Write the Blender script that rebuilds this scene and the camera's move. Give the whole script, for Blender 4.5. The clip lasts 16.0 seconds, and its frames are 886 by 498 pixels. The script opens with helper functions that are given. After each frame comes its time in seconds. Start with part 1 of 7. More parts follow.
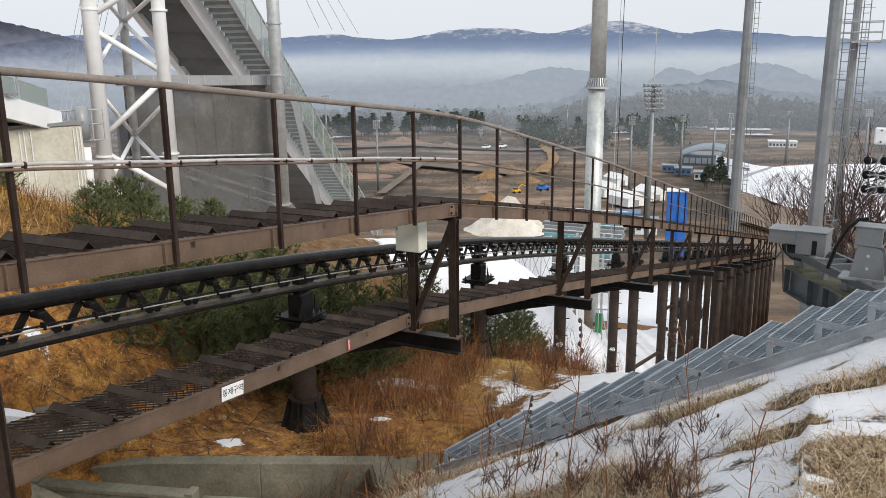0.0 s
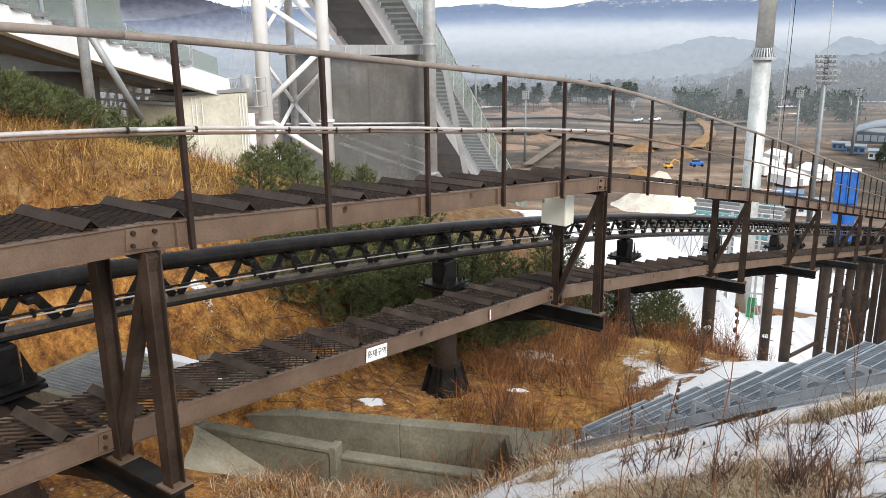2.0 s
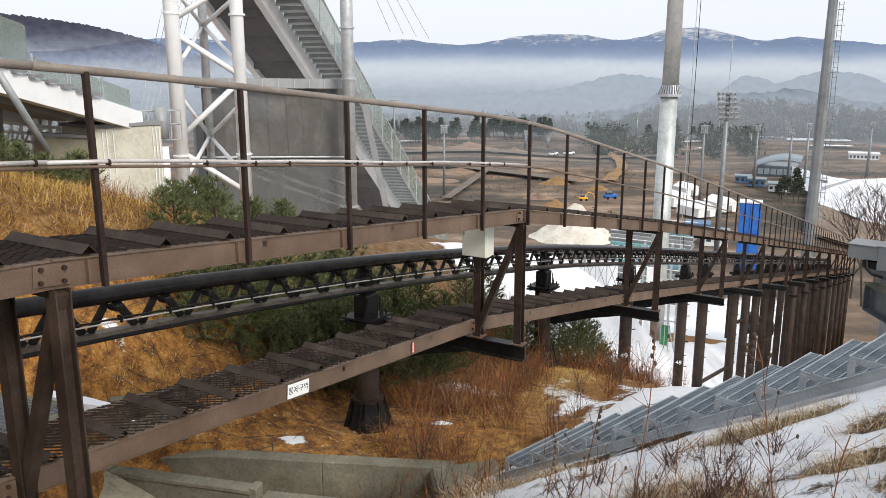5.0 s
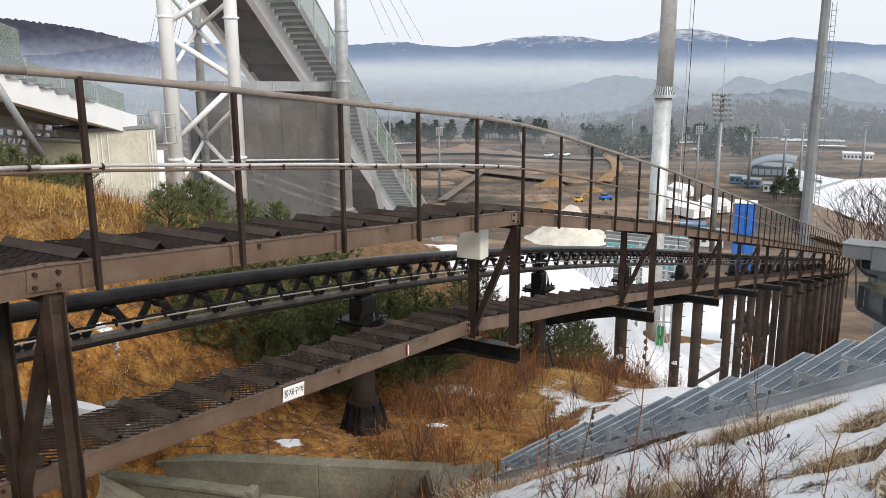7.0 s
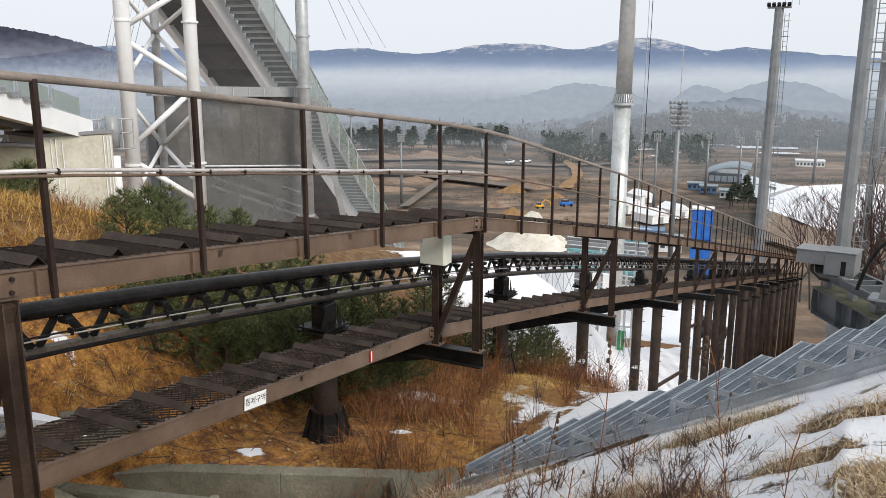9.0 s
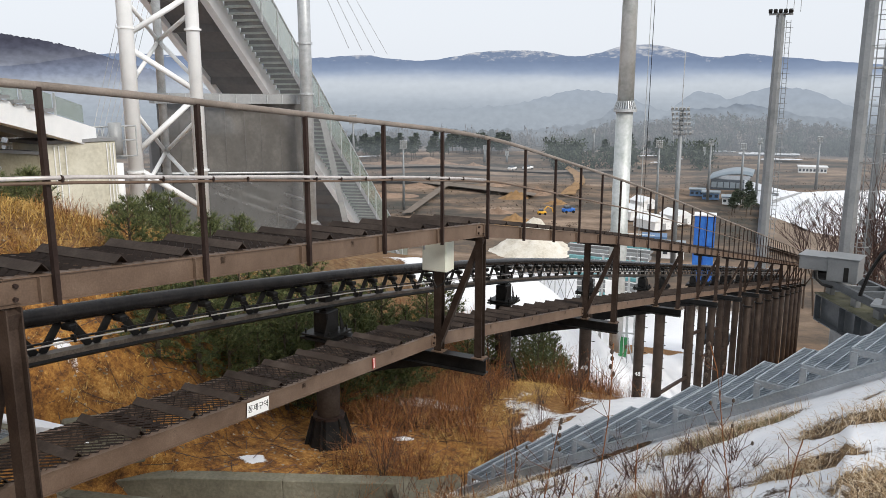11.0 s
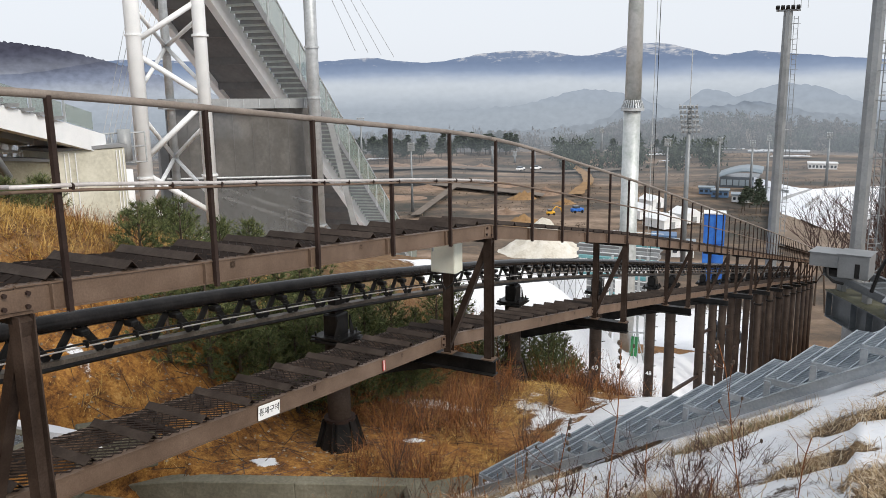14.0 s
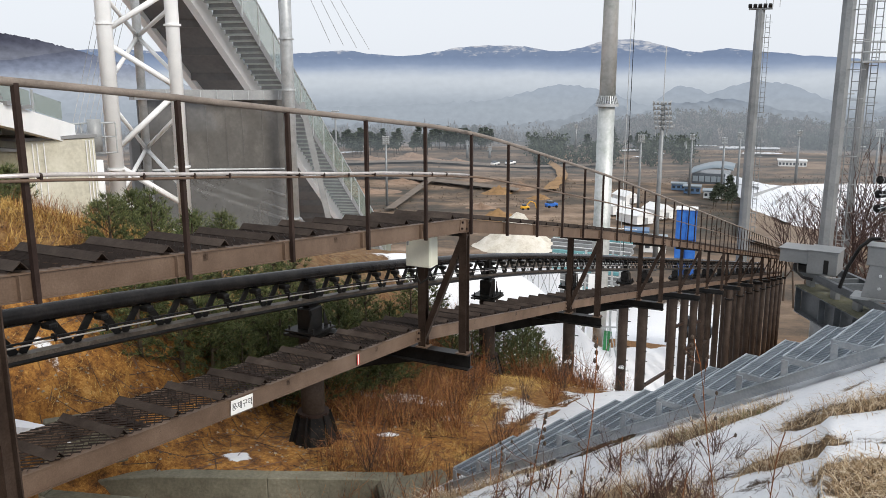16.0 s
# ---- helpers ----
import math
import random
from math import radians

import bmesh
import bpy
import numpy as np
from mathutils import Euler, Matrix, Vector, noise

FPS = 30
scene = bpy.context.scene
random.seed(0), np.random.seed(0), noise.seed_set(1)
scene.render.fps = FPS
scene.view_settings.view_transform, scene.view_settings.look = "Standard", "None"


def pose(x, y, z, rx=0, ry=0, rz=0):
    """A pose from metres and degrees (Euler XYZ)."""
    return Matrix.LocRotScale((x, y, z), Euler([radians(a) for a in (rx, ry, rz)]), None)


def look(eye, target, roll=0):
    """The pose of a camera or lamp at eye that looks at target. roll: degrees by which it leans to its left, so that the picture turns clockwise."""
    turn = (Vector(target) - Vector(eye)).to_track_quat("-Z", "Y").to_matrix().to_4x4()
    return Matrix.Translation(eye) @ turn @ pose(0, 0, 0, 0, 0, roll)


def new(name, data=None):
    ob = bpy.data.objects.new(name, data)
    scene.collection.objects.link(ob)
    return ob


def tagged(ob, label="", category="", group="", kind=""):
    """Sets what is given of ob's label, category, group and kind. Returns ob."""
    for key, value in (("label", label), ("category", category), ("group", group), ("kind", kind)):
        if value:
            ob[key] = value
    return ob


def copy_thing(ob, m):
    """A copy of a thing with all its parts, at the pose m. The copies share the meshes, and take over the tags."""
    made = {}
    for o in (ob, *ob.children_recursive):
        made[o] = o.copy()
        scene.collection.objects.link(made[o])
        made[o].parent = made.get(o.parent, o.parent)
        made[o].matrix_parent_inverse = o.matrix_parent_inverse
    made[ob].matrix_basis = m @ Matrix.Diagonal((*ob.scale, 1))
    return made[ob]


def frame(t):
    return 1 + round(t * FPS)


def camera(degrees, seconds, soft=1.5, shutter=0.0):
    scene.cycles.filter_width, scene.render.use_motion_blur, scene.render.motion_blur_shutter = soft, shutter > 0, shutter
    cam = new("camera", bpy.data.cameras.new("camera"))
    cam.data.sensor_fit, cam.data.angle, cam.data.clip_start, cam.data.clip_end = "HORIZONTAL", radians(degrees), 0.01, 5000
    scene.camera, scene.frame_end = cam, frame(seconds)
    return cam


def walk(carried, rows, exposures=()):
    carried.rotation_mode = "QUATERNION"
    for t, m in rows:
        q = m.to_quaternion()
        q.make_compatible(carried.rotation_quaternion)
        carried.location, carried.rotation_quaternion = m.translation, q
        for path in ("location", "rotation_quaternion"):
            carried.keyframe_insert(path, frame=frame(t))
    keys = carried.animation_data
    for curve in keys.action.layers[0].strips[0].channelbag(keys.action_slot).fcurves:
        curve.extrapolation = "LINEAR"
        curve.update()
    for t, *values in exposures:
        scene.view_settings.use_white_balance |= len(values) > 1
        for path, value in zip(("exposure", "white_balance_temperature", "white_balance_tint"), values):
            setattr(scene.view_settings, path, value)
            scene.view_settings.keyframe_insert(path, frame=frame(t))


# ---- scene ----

# ---------------------------------------------------------------- camera
cam = camera(58.43, 16.0, soft=0.6)
# t, x, y, z, pitch, roll, yaw
PATH = [
    (0.0, 0.026, 0.006, 0.007, -13.10, 0.53, -0.34),
    (0.5, 0.005, 0.021, -0.002, -12.86, -0.24, 3.84),
    (1.0, 0.012, 0.020, 0.005, -13.08, -0.03, 5.95),
    (1.5, 0.009, 0.008, -0.016, -14.30, 2.18, 9.82),
    (2.0, 0.006, 0.045, 0.001, -15.07, 0.65, 10.28),
    (2.5, -0.001, 0.069, 0.002, -13.95, 0.39, 8.31),
    (3.0, -0.000, 0.062, 0.002, -13.23, -0.56, 6.60),
    (3.5, 0.002, 0.059, -0.002, -12.74, -0.23, 5.98),
    (4.0, -0.006, 0.045, 0.000, -12.81, -0.47, 4.90),
    (6.5, 0.003, 0.021, -0.001, -12.54, 0.27, 4.55),
    (7.0, 0.010, 0.015, 0.005, -12.56, 0.23, 4.17),
    (7.5, 0.016, 0.017, 0.006, -12.65, -0.12, 1.34),
    (8.0, 0.004, 0.018, -0.002, -12.32, 0.02, 1.65),
    (8.5, 0.007, 0.029, 0.004, -12.41, -0.08, 1.59),
    (9.0, -0.003, 0.022, -0.002, -12.10, -0.16, 1.45),
    (11.5, -0.003, 0.015, -0.000, -11.62, -0.06, 1.62),
    (12.0, -0.004, 0.012, 0.001, -11.65, -0.07, 1.56),
    (12.5, 0.000, -0.000, -0.000, -11.80, -0.01, 1.50),
    (13.0, -0.002, 0.016, 0.000, -11.72, 0.16, 1.64),
    (13.5, 0.003, 0.008, 0.005, -11.61, 0.33, 1.84),
    (14.0, 0.006, -0.004, 0.005, -11.51, 0.78, 2.10),
    (14.5, 0.009, -0.006, 0.004, -11.64, 0.74, 2.10),
    (15.0, 0.018, -0.002, 0.004, -11.85, 0.05, 0.79),
    (15.5, 0.009, 0.003, -0.000, -11.86, 0.26, -0.55),
    (16.0, -0.005, 0.021, -0.002, -11.95, 0.09, 0.35),
]
walk(cam, [(t, pose(x, y, z, 90 + p, r, w)) for t, x, y, z, p, r, w in PATH],
     [(0, -0.06), (0.5, -0.04), (1, 0.0), (1.5, 0.12), (2, 0.38), (2.5, 0.36), (3, 0.32), (3.5, 0.25), (4, 0.2), (6.5, 0.12), (7, 0.1), (8, 0.04), (9, 0.02), (12, 0.02), (16, 0.02)])

# ---------------------------------------------------------------- light
SUN_AZ, SUN_EL = 138.0, 37.0          # degrees clockwise from the first view, and above the horizon
world = bpy.data.worlds.new("world")
scene.world = world
world.use_nodes = True
wn = world.node_tree
sky = wn.nodes.new("ShaderNodeTexSky")
sky.sky_type = "NISHITA"
sky.sun_disc = False
sky.sun_elevation = radians(SUN_EL)
sky.sun_rotation = radians(SUN_AZ)
sky.dust_density = 3.0
sky.air_density = 1.2
tone = wn.nodes.new("ShaderNodeHueSaturation")
tone.inputs["Saturation"].default_value = 0.32
wn.links.new(sky.outputs[0], tone.inputs["Color"])
haze = wn.nodes.new("ShaderNodeMix")                    # a thin veil of high cloud over the clear sky
haze.data_type = "RGBA"
haze.inputs["Factor"].default_value = 0.9
haze.inputs[7].default_value = (5.7, 6.0, 6.45, 1)
wn.links.new(tone.outputs[0], haze.inputs[6])
wn.links.new(haze.outputs[2], wn.nodes["Background"].inputs[0])
wn.nodes["Background"].inputs[1].default_value = 0.15
sun = new("sun", bpy.data.lights.new("sun", "SUN"))
sun.data.energy = 2.7
sun.data.angle = radians(20)
sun.data.color = (1.0, 0.94, 0.86)
a, e = radians(SUN_AZ), radians(SUN_EL)
sun.matrix_world = look((30 * math.sin(a) * math.cos(e), 30 * math.cos(a) * math.cos(e), 30 * math.sin(e)), (0, 0, 0))


# ---------------------------------------------------------------- materials
def material(name, colors, rough=0.6, metal=0.0, scale=6.0, fine=60.0, bump=0.2, spread=0.35, gloss=0.5, per_object=0.0):
    """Colour from two noises between the given colours; relief from the fine one."""
    m = bpy.data.materials.new(name)
    m.use_nodes = True
    t = m.node_tree
    b = t.nodes["Principled BSDF"]
    co = t.nodes.new("ShaderNodeTexCoord")
    n1 = t.nodes.new("ShaderNodeTexNoise")
    n1.inputs["Scale"].default_value, n1.inputs["Detail"].default_value, n1.inputs["Roughness"].default_value = scale, 6, 0.65
    n2 = t.nodes.new("ShaderNodeTexNoise")
    n2.inputs["Scale"].default_value, n2.inputs["Detail"].default_value = fine, 4
    geo = t.nodes.new("ShaderNodeNewGeometry")
    for n in (n1, n2):
        t.links.new(geo.outputs["Position"], n.inputs["Vector"])
    mix = t.nodes.new("ShaderNodeMath")
    mix.operation = "MULTIPLY_ADD"
    mix.inputs[1].default_value = 0.4
    t.links.new(n2.outputs["Fac"], mix.inputs[0])
    t.links.new(n1.outputs["Fac"], mix.inputs[2])
    ramp = t.nodes.new("ShaderNodeValToRGB")
    lo, hi = 0.7 - spread / 2, 0.7 + spread / 2
    els = ramp.color_ramp.elements
    while len(els) < len(colors):
        els.new(0.5)
    for i, c in enumerate(colors):
        els[i].position = lo + (hi - lo) * i / max(1, len(colors) - 1)
        els[i].color = (*c, 1)
    t.links.new(mix.outputs[0], ramp.inputs[0])
    out = ramp.outputs[0]
    if per_object:
        info = t.nodes.new("ShaderNodeObjectInfo")
        hs = t.nodes.new("ShaderNodeHueSaturation")
        mr = t.nodes.new("ShaderNodeMapRange")
        mr.inputs["To Min"].default_value, mr.inputs["To Max"].default_value = 1 - per_object, 1 + per_object
        t.links.new(info.outputs["Random"], mr.inputs["Value"])
        t.links.new(mr.outputs[0], hs.inputs["Value"])
        t.links.new(out, hs.inputs["Color"])
        out = hs.outputs[0]
    t.links.new(out, b.inputs["Base Color"])
    b.inputs["Roughness"].default_value, b.inputs["Metallic"].default_value = rough, metal
    b.inputs["Specular IOR Level"].default_value = gloss
    if bump:
        bp = t.nodes.new("ShaderNodeBump")
        bp.inputs["Strength"].default_value, bp.inputs["Distance"].default_value = bump, 0.02
        t.links.new(n2.outputs["Fac"], bp.inputs["Height"])
        t.links.new(bp.outputs[0], b.inputs["Normal"])
    return m


BROWN = material("brown_paint", [(0.06, 0.038, 0.026), (0.13, 0.087, 0.061), (0.19, 0.134, 0.099)], 0.5, 0, 2.2, 90, 0.05, 0.75, per_object=0.08, gloss=0.25)
DARK_BROWN = material("dark_brown_paint", [(0.022, 0.014, 0.012), (0.045, 0.03, 0.025)], 0.5, 0, 4, 80, 0.1, gloss=0.1)
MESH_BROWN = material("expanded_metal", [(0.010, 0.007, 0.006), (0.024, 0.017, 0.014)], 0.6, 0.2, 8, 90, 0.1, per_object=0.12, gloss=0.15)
RAIL_TAN = material("handrail_paint", [(0.15, 0.122, 0.10), (0.245, 0.205, 0.175)], 0.5, 0, 3, 80, 0.05, gloss=0.3)
BLACK = material("black_steel", [(0.006, 0.006, 0.0065), (0.02, 0.019, 0.018)], 0.36, 0.0, 5, 70, 0.08, gloss=0.14)
GALV = material("galvanised_steel", [(0.33, 0.35, 0.36), (0.46, 0.48, 0.49), (0.56, 0.58, 0.59)], 0.45, 0.4, 5, 40, 0.05, 0.5)
GALV_BLUE = material("galvanised_grating", [(0.27, 0.31, 0.345), (0.42, 0.46, 0.495)], 0.42, 0.4, 5, 60, 0.05)
WHITE = material("white_paint", [(0.72, 0.735, 0.74), (0.84, 0.845, 0.845)], 0.45, 0, 2, 40, 0.03, 0.5)
CONDUIT = material("conduit", [(0.42, 0.38, 0.36), (0.60, 0.56, 0.54)], 0.3, 0.25, 5, 50, 0.05)
RAIL_BLACK = material("worn_black_rail", [(0.005, 0.005, 0.005), (0.014, 0.013, 0.013), (0.03, 0.027, 0.025)], 0.18, 0.0, 3, 40, 0.02, 0.6, gloss=0.13)
CHORD_GREY = material("weathered_chord", [(0.025, 0.02, 0.017), (0.085, 0.068, 0.054), (0.2, 0.17, 0.14)], 0.5, 0.0, 4, 50, 0.1, 0.5, gloss=0.4)
CONCRETE = material("concrete", [(0.045, 0.042, 0.028), (0.115, 0.108, 0.078), (0.185, 0.174, 0.13), (0.28, 0.265, 0.2)], 0.9, 0, 1.4, 26, 0.35, 0.7)
PALE_CONCRETE = material("pale_concrete", [(0.36, 0.34, 0.27), (0.55, 0.53, 0.44), (0.66, 0.64, 0.55)], 0.8, 0, 0.8, 12, 0.15, 0.5)
GREY_CONCRETE = material("grey_concrete", [(0.16, 0.165, 0.17), (0.25, 0.255, 0.26)], 0.8, 0, 0.5, 8, 0.15, 0.6)
CREAM = material("cream_enamel", [(0.62, 0.62, 0.52), (0.7, 0.7, 0.6)], 0.4, 0, 2, 60, 0.02)
EARTH = material("earth", [(0.10, 0.06, 0.03), (0.22, 0.14, 0.065), (0.33, 0.21, 0.10)], 0.95, 0, 1.1, 14, 0.6, 0.55)
SNOW = material("snow", [(0.66, 0.69, 0.74), (0.82, 0.83, 0.855)], 0.7, 0, 3, 30, 0.35, 0.5)
BLUE = material("blue_sheet", [(0.015, 0.10, 0.42), (0.03, 0.17, 0.55)], 0.5, 0, 2, 30, 0.05)
GREY_PAINT = material("grey_paint", [(0.25, 0.26, 0.265), (0.34, 0.35, 0.355)], 0.45, 0.1, 2, 40, 0.04)
PYLON_BROWN = material("pylon_paint", [(0.018, 0.012, 0.010), (0.038, 0.027, 0.021), (0.065, 0.048, 0.038)], 0.6, 0, 1.5, 30, 0.1, 0.5, gloss=0.12)
RED = material("red_paint", [(0.45, 0.03, 0.02), (0.55, 0.05, 0.03)], 0.5, 0, 5, 50, 0)
SIGN_WHITE = material("sign_white", [(0.76, 0.76, 0.75), (0.82, 0.82, 0.81)], 0.4, 0, 5, 60, 0)
MOSSY = material("mossy_plate", [(0.045, 0.045, 0.022), (0.095, 0.092, 0.055), (0.13, 0.13, 0.10)], 0.8, 0, 2, 20, 0.2, 0.5)
CLEAT_BROWN = material("cleat_paint", [(0.022, 0.016, 0.013), (0.044, 0.033, 0.027), (0.07, 0.055, 0.046)], 0.6, 0, 5, 70, 0.1, 0.5, per_object=0.15, gloss=0.1)
MACHINE_GREY = material("machine_grey", [(0.12, 0.128, 0.132), (0.168, 0.176, 0.18), (0.2, 0.208, 0.212)], 0.4, 0.2, 1.5, 30, 0.04, 0.5)
# the walkway brown, darkened for the shade under the deck
TRESTLE = material("shaded_trestle_paint", [(0.016, 0.010, 0.008), (0.037, 0.025, 0.019), (0.068, 0.048, 0.038)], 0.55, 0, 3, 80, 0.08, 0.5, per_object=0.08, gloss=0.12)
MAST_GREY = material("grey_steel", [(0.15, 0.165, 0.175), (0.22, 0.235, 0.245), (0.27, 0.285, 0.295)], 0.5, 0.3, 0.8, 12, 0.05, 0.5)
STAINED_GALV = material("stained_galvanised_steel", [(0.24, 0.26, 0.24), (0.42, 0.45, 0.44), (0.56, 0.58, 0.58), (0.64, 0.66, 0.66)], 0.5, 0.35, 0.9, 6, 0.06, 0.6)
PLATFORM_GREY = material("platform_steel", [(0.05, 0.056, 0.062), (0.085, 0.094, 0.102), (0.12, 0.13, 0.14)], 0.5, 0.3, 1.2, 20, 0.06, 0.5)
SHED_BLUE = material("faded_blue_sheet", [(0.07, 0.14, 0.26), (0.11, 0.19, 0.32)], 0.5, 0, 1, 10, 0.05)
VALLEY = material("valley_earth", [(0.10, 0.075, 0.055), (0.2, 0.15, 0.11), (0.27, 0.21, 0.16)], 0.95, 0, 0.05, 0.5, 0.2, 0.5)


# ---------------------------------------------------------------- building helpers
PSI = radians(26.75)                    # heading of the track
AX, UX = Vector((math.sin(PSI), math.cos(PSI), 0)), Vector((-math.cos(PSI), math.sin(PSI), 0))
UP = Vector((0, 0, 1))


def su(s, u, z):
    return AX * s + UX * u + UP * z


def polar(az, dist, z):
    a = radians(az)
    return Vector((dist * math.sin(a), dist * math.cos(a), z))


def at(az, el, dist):
    """The place seen at that azimuth and elevation, so far away horizontally."""
    return polar(az, dist, dist * math.tan(radians(el)))


ROOT = {}


def thing(name, loc, label, category, group="", kind=""):
    ob = new(name)
    ob.empty_display_size = 0.2
    ob.location = loc
    ROOT[ob.name] = Vector(loc)
    return tagged(ob, label, category, group, kind)


def mesh_of(name, bm, mat, smooth=False):
    me = bpy.data.meshes.new(name)
    bmesh.ops.recalc_face_normals(bm, faces=bm.faces)
    bm.to_mesh(me)
    bm.free()
    for m in (mat if isinstance(mat, (list, tuple)) else [mat]):
        me.materials.append(m)
    if smooth:
        for p in me.polygons:
            p.use_smooth = True
    return me


def part(name, bm, mat, parent, label="", smooth=False):
    """A bmesh in world coordinates as one mesh under a thing, or under a part of it."""
    base = ROOT[parent.name]
    bmesh.ops.translate(bm, verts=bm.verts, vec=-base)
    ob = new(name, mesh_of(name, bm, mat, smooth))
    ob.parent = parent
    ROOT[ob.name] = base
    if label:
        ob["label"] = label
    return ob


def piece(name, me, parent, m):
    """A repeat that shares its mesh, placed by a world matrix."""
    ob = new(name, me)
    ob.parent = parent
    ob.matrix_basis = Matrix.Translation(-ROOT[parent.name]) @ m
    ROOT[ob.name] = ROOT[parent.name]
    return ob


def solid(name, bm, mat, label, category, kind="", group="", smooth=False):
    """A thing or a piece of the setting that is one mesh, in world coordinates."""
    ob = new(name, mesh_of(name, bm, mat, smooth))
    ROOT[ob.name] = Vector((0, 0, 0))
    return tagged(ob, label, category, group, kind)


def axes(x, y, z, o):
    m = Matrix((x, y, z)).transposed().to_4x4()
    m.translation = o
    return m


def box(bm, m, size, centre=(0, 0, 0), bevel=0.0):
    r = bmesh.ops.create_cube(bm, size=1.0, matrix=m @ Matrix.Translation(centre) @ Matrix.Diagonal((*size, 1)))
    if bevel:
        es = list({e for v in r["verts"] for e in v.link_edges})
        bmesh.ops.bevel(bm, geom=es, offset=bevel, segments=1, affect="EDGES")
    return bm


def along(a, b, side=None):
    """Axes with x from a to b, z as upright as can be (or y as near to side as can be)."""
    a, b = Vector(a), Vector(b)
    x = (b - a).normalized()
    y = (side if side is not None else (UP.cross(x) if abs(x.z) < 0.999 else Vector((0, 1, 0))))
    y = (y - x * y.dot(x)).normalized()
    return axes(x, y, x.cross(y), a)


def beam(bm, a, b, w, h, side=None, off=(0, 0), bevel=0.0):
    """A bar from a to b, w across and h high."""
    L = (Vector(b) - Vector(a)).length
    return box(bm, along(a, b, side), (L, w, h), (L / 2, off[0], off[1]), bevel)


def channel(bm, a, b, w, h, t=0.008, side=None):
    """A C section from a to b: web on the outside (-y), flanges inwards; top of the section on the line a-b."""
    L = (Vector(b) - Vector(a)).length
    m = along(a, b, side)
    lip = 0.012
    prof = [(-lip, 0), (w, 0), (w, -t), (t, -t), (t, -h + t), (w, -h + t), (w, -h), (-lip, -h), (-lip, -h + t), (0, -h + t), (0, -t), (-lip, -t)]
    ends = [[bm.verts.new(m @ Vector((x, y, z))) for y, z in prof] for x in (0, L)]
    for i in range(len(prof)):
        j = (i + 1) % len(prof)
        bm.faces.new((ends[0][i], ends[0][j], ends[1][j], ends[1][i]))
    bm.faces.new(ends[0])
    bm.faces.new(ends[1][::-1])
    return bm


def ibeam(bm, a, b, w, h, t=0.012, side=None):
    """An I section, its top on the line a-b."""
    L = (Vector(b) - Vector(a)).length
    m = along(a, b, side)
    c, k = w / 2, t / 2
    prof = [(-c, 0), (c, 0), (c, -t), (k, -t), (k, -h + t), (c, -h + t), (c, -h), (-c, -h), (-c, -h + t), (-k, -h + t), (-k, -t), (-c, -t)]
    ends = [[bm.verts.new(m @ Vector((x, y, z))) for y, z in prof] for x in (0, L)]
    for i in range(len(prof)):
        j = (i + 1) % len(prof)
        bm.faces.new((ends[0][i], ends[0][j], ends[1][j], ends[1][i]))
    bm.faces.new(ends[0])
    bm.faces.new(ends[1][::-1])
    return bm


def tube(bm, a, b, r, seg=10, r2=None, caps=True):
    a, b = Vector(a), Vector(b)
    d = b - a
    m = Matrix.Translation((a + b) / 2) @ d.to_track_quat("Z", "Y").to_matrix().to_4x4()
    bmesh.ops.create_cone(bm, cap_ends=caps, segments=seg, radius1=r, radius2=r if r2 is None else r2, depth=d.length, matrix=m)
    return bm


def pipe(bm, pts, r, seg=8):
    """A bent tube through points."""
    pts = [Vector(p) for p in pts]
    rings = []
    for i, p in enumerate(pts):
        d = (pts[min(i + 1, len(pts) - 1)] - pts[max(i - 1, 0)]).normalized()
        x = d.orthogonal().normalized() if abs(d.z) > 0.98 else UP.cross(d).normalized()
        y = d.cross(x)
        rings.append([bm.verts.new(p + (x * math.cos(k * math.tau / seg) + y * math.sin(k * math.tau / seg)) * r) for k in range(seg)])
    for q, w in zip(rings, rings[1:]):
        for k in range(seg):
            bm.faces.new((q[k], q[(k + 1) % seg], w[(k + 1) % seg], w[k]))
    bm.faces.new(rings[0][::-1])
    bm.faces.new(rings[-1])
    return bm


def swept(bm, pts, w, h):
    """A rectangular bar that follows points along the track, as one shape."""
    rows_ = [[bm.verts.new(p + UX * (i * w / 2) + UP * (j * h / 2)) for i, j in ((-1, -1), (1, -1), (1, 1), (-1, 1))] for p in pts]
    for q, w_ in zip(rows_, rows_[1:]):
        for k_ in range(4):
            bm.faces.new((q[k_], q[(k_ + 1) % 4], w_[(k_ + 1) % 4], w_[k_]))
    bm.faces.new(rows_[0][::-1])
    bm.faces.new(rows_[-1])
    return bm


def B():
    return bmesh.new()


def curve_through(nodes, s):
    xs, ys = zip(*nodes)
    return float(np.interp(s, xs, ys))


def smooth_through(nodes, s):
    """Catmull-Rom through (s, value) nodes."""
    for i in range(len(nodes) - 1):
        if s <= nodes[i + 1][0] or i == len(nodes) - 2:
            (x0, y0), (x1, y1) = nodes[i], nodes[i + 1]
            xm, ym = nodes[max(i - 1, 0)]
            xp, yp = nodes[min(i + 2, len(nodes) - 1)]
            m0 = (y1 - ym) / (x1 - xm)
            m1 = (yp - y0) / (xp - x0)
            h = x1 - x0
            t = (s - x0) / h
            return (2*t**3 - 3*t*t + 1) * y0 + (t**3 - 2*t*t + t) * h * m0 + (-2*t**3 + 3*t*t) * y1 + (t**3 - t*t) * h * m1


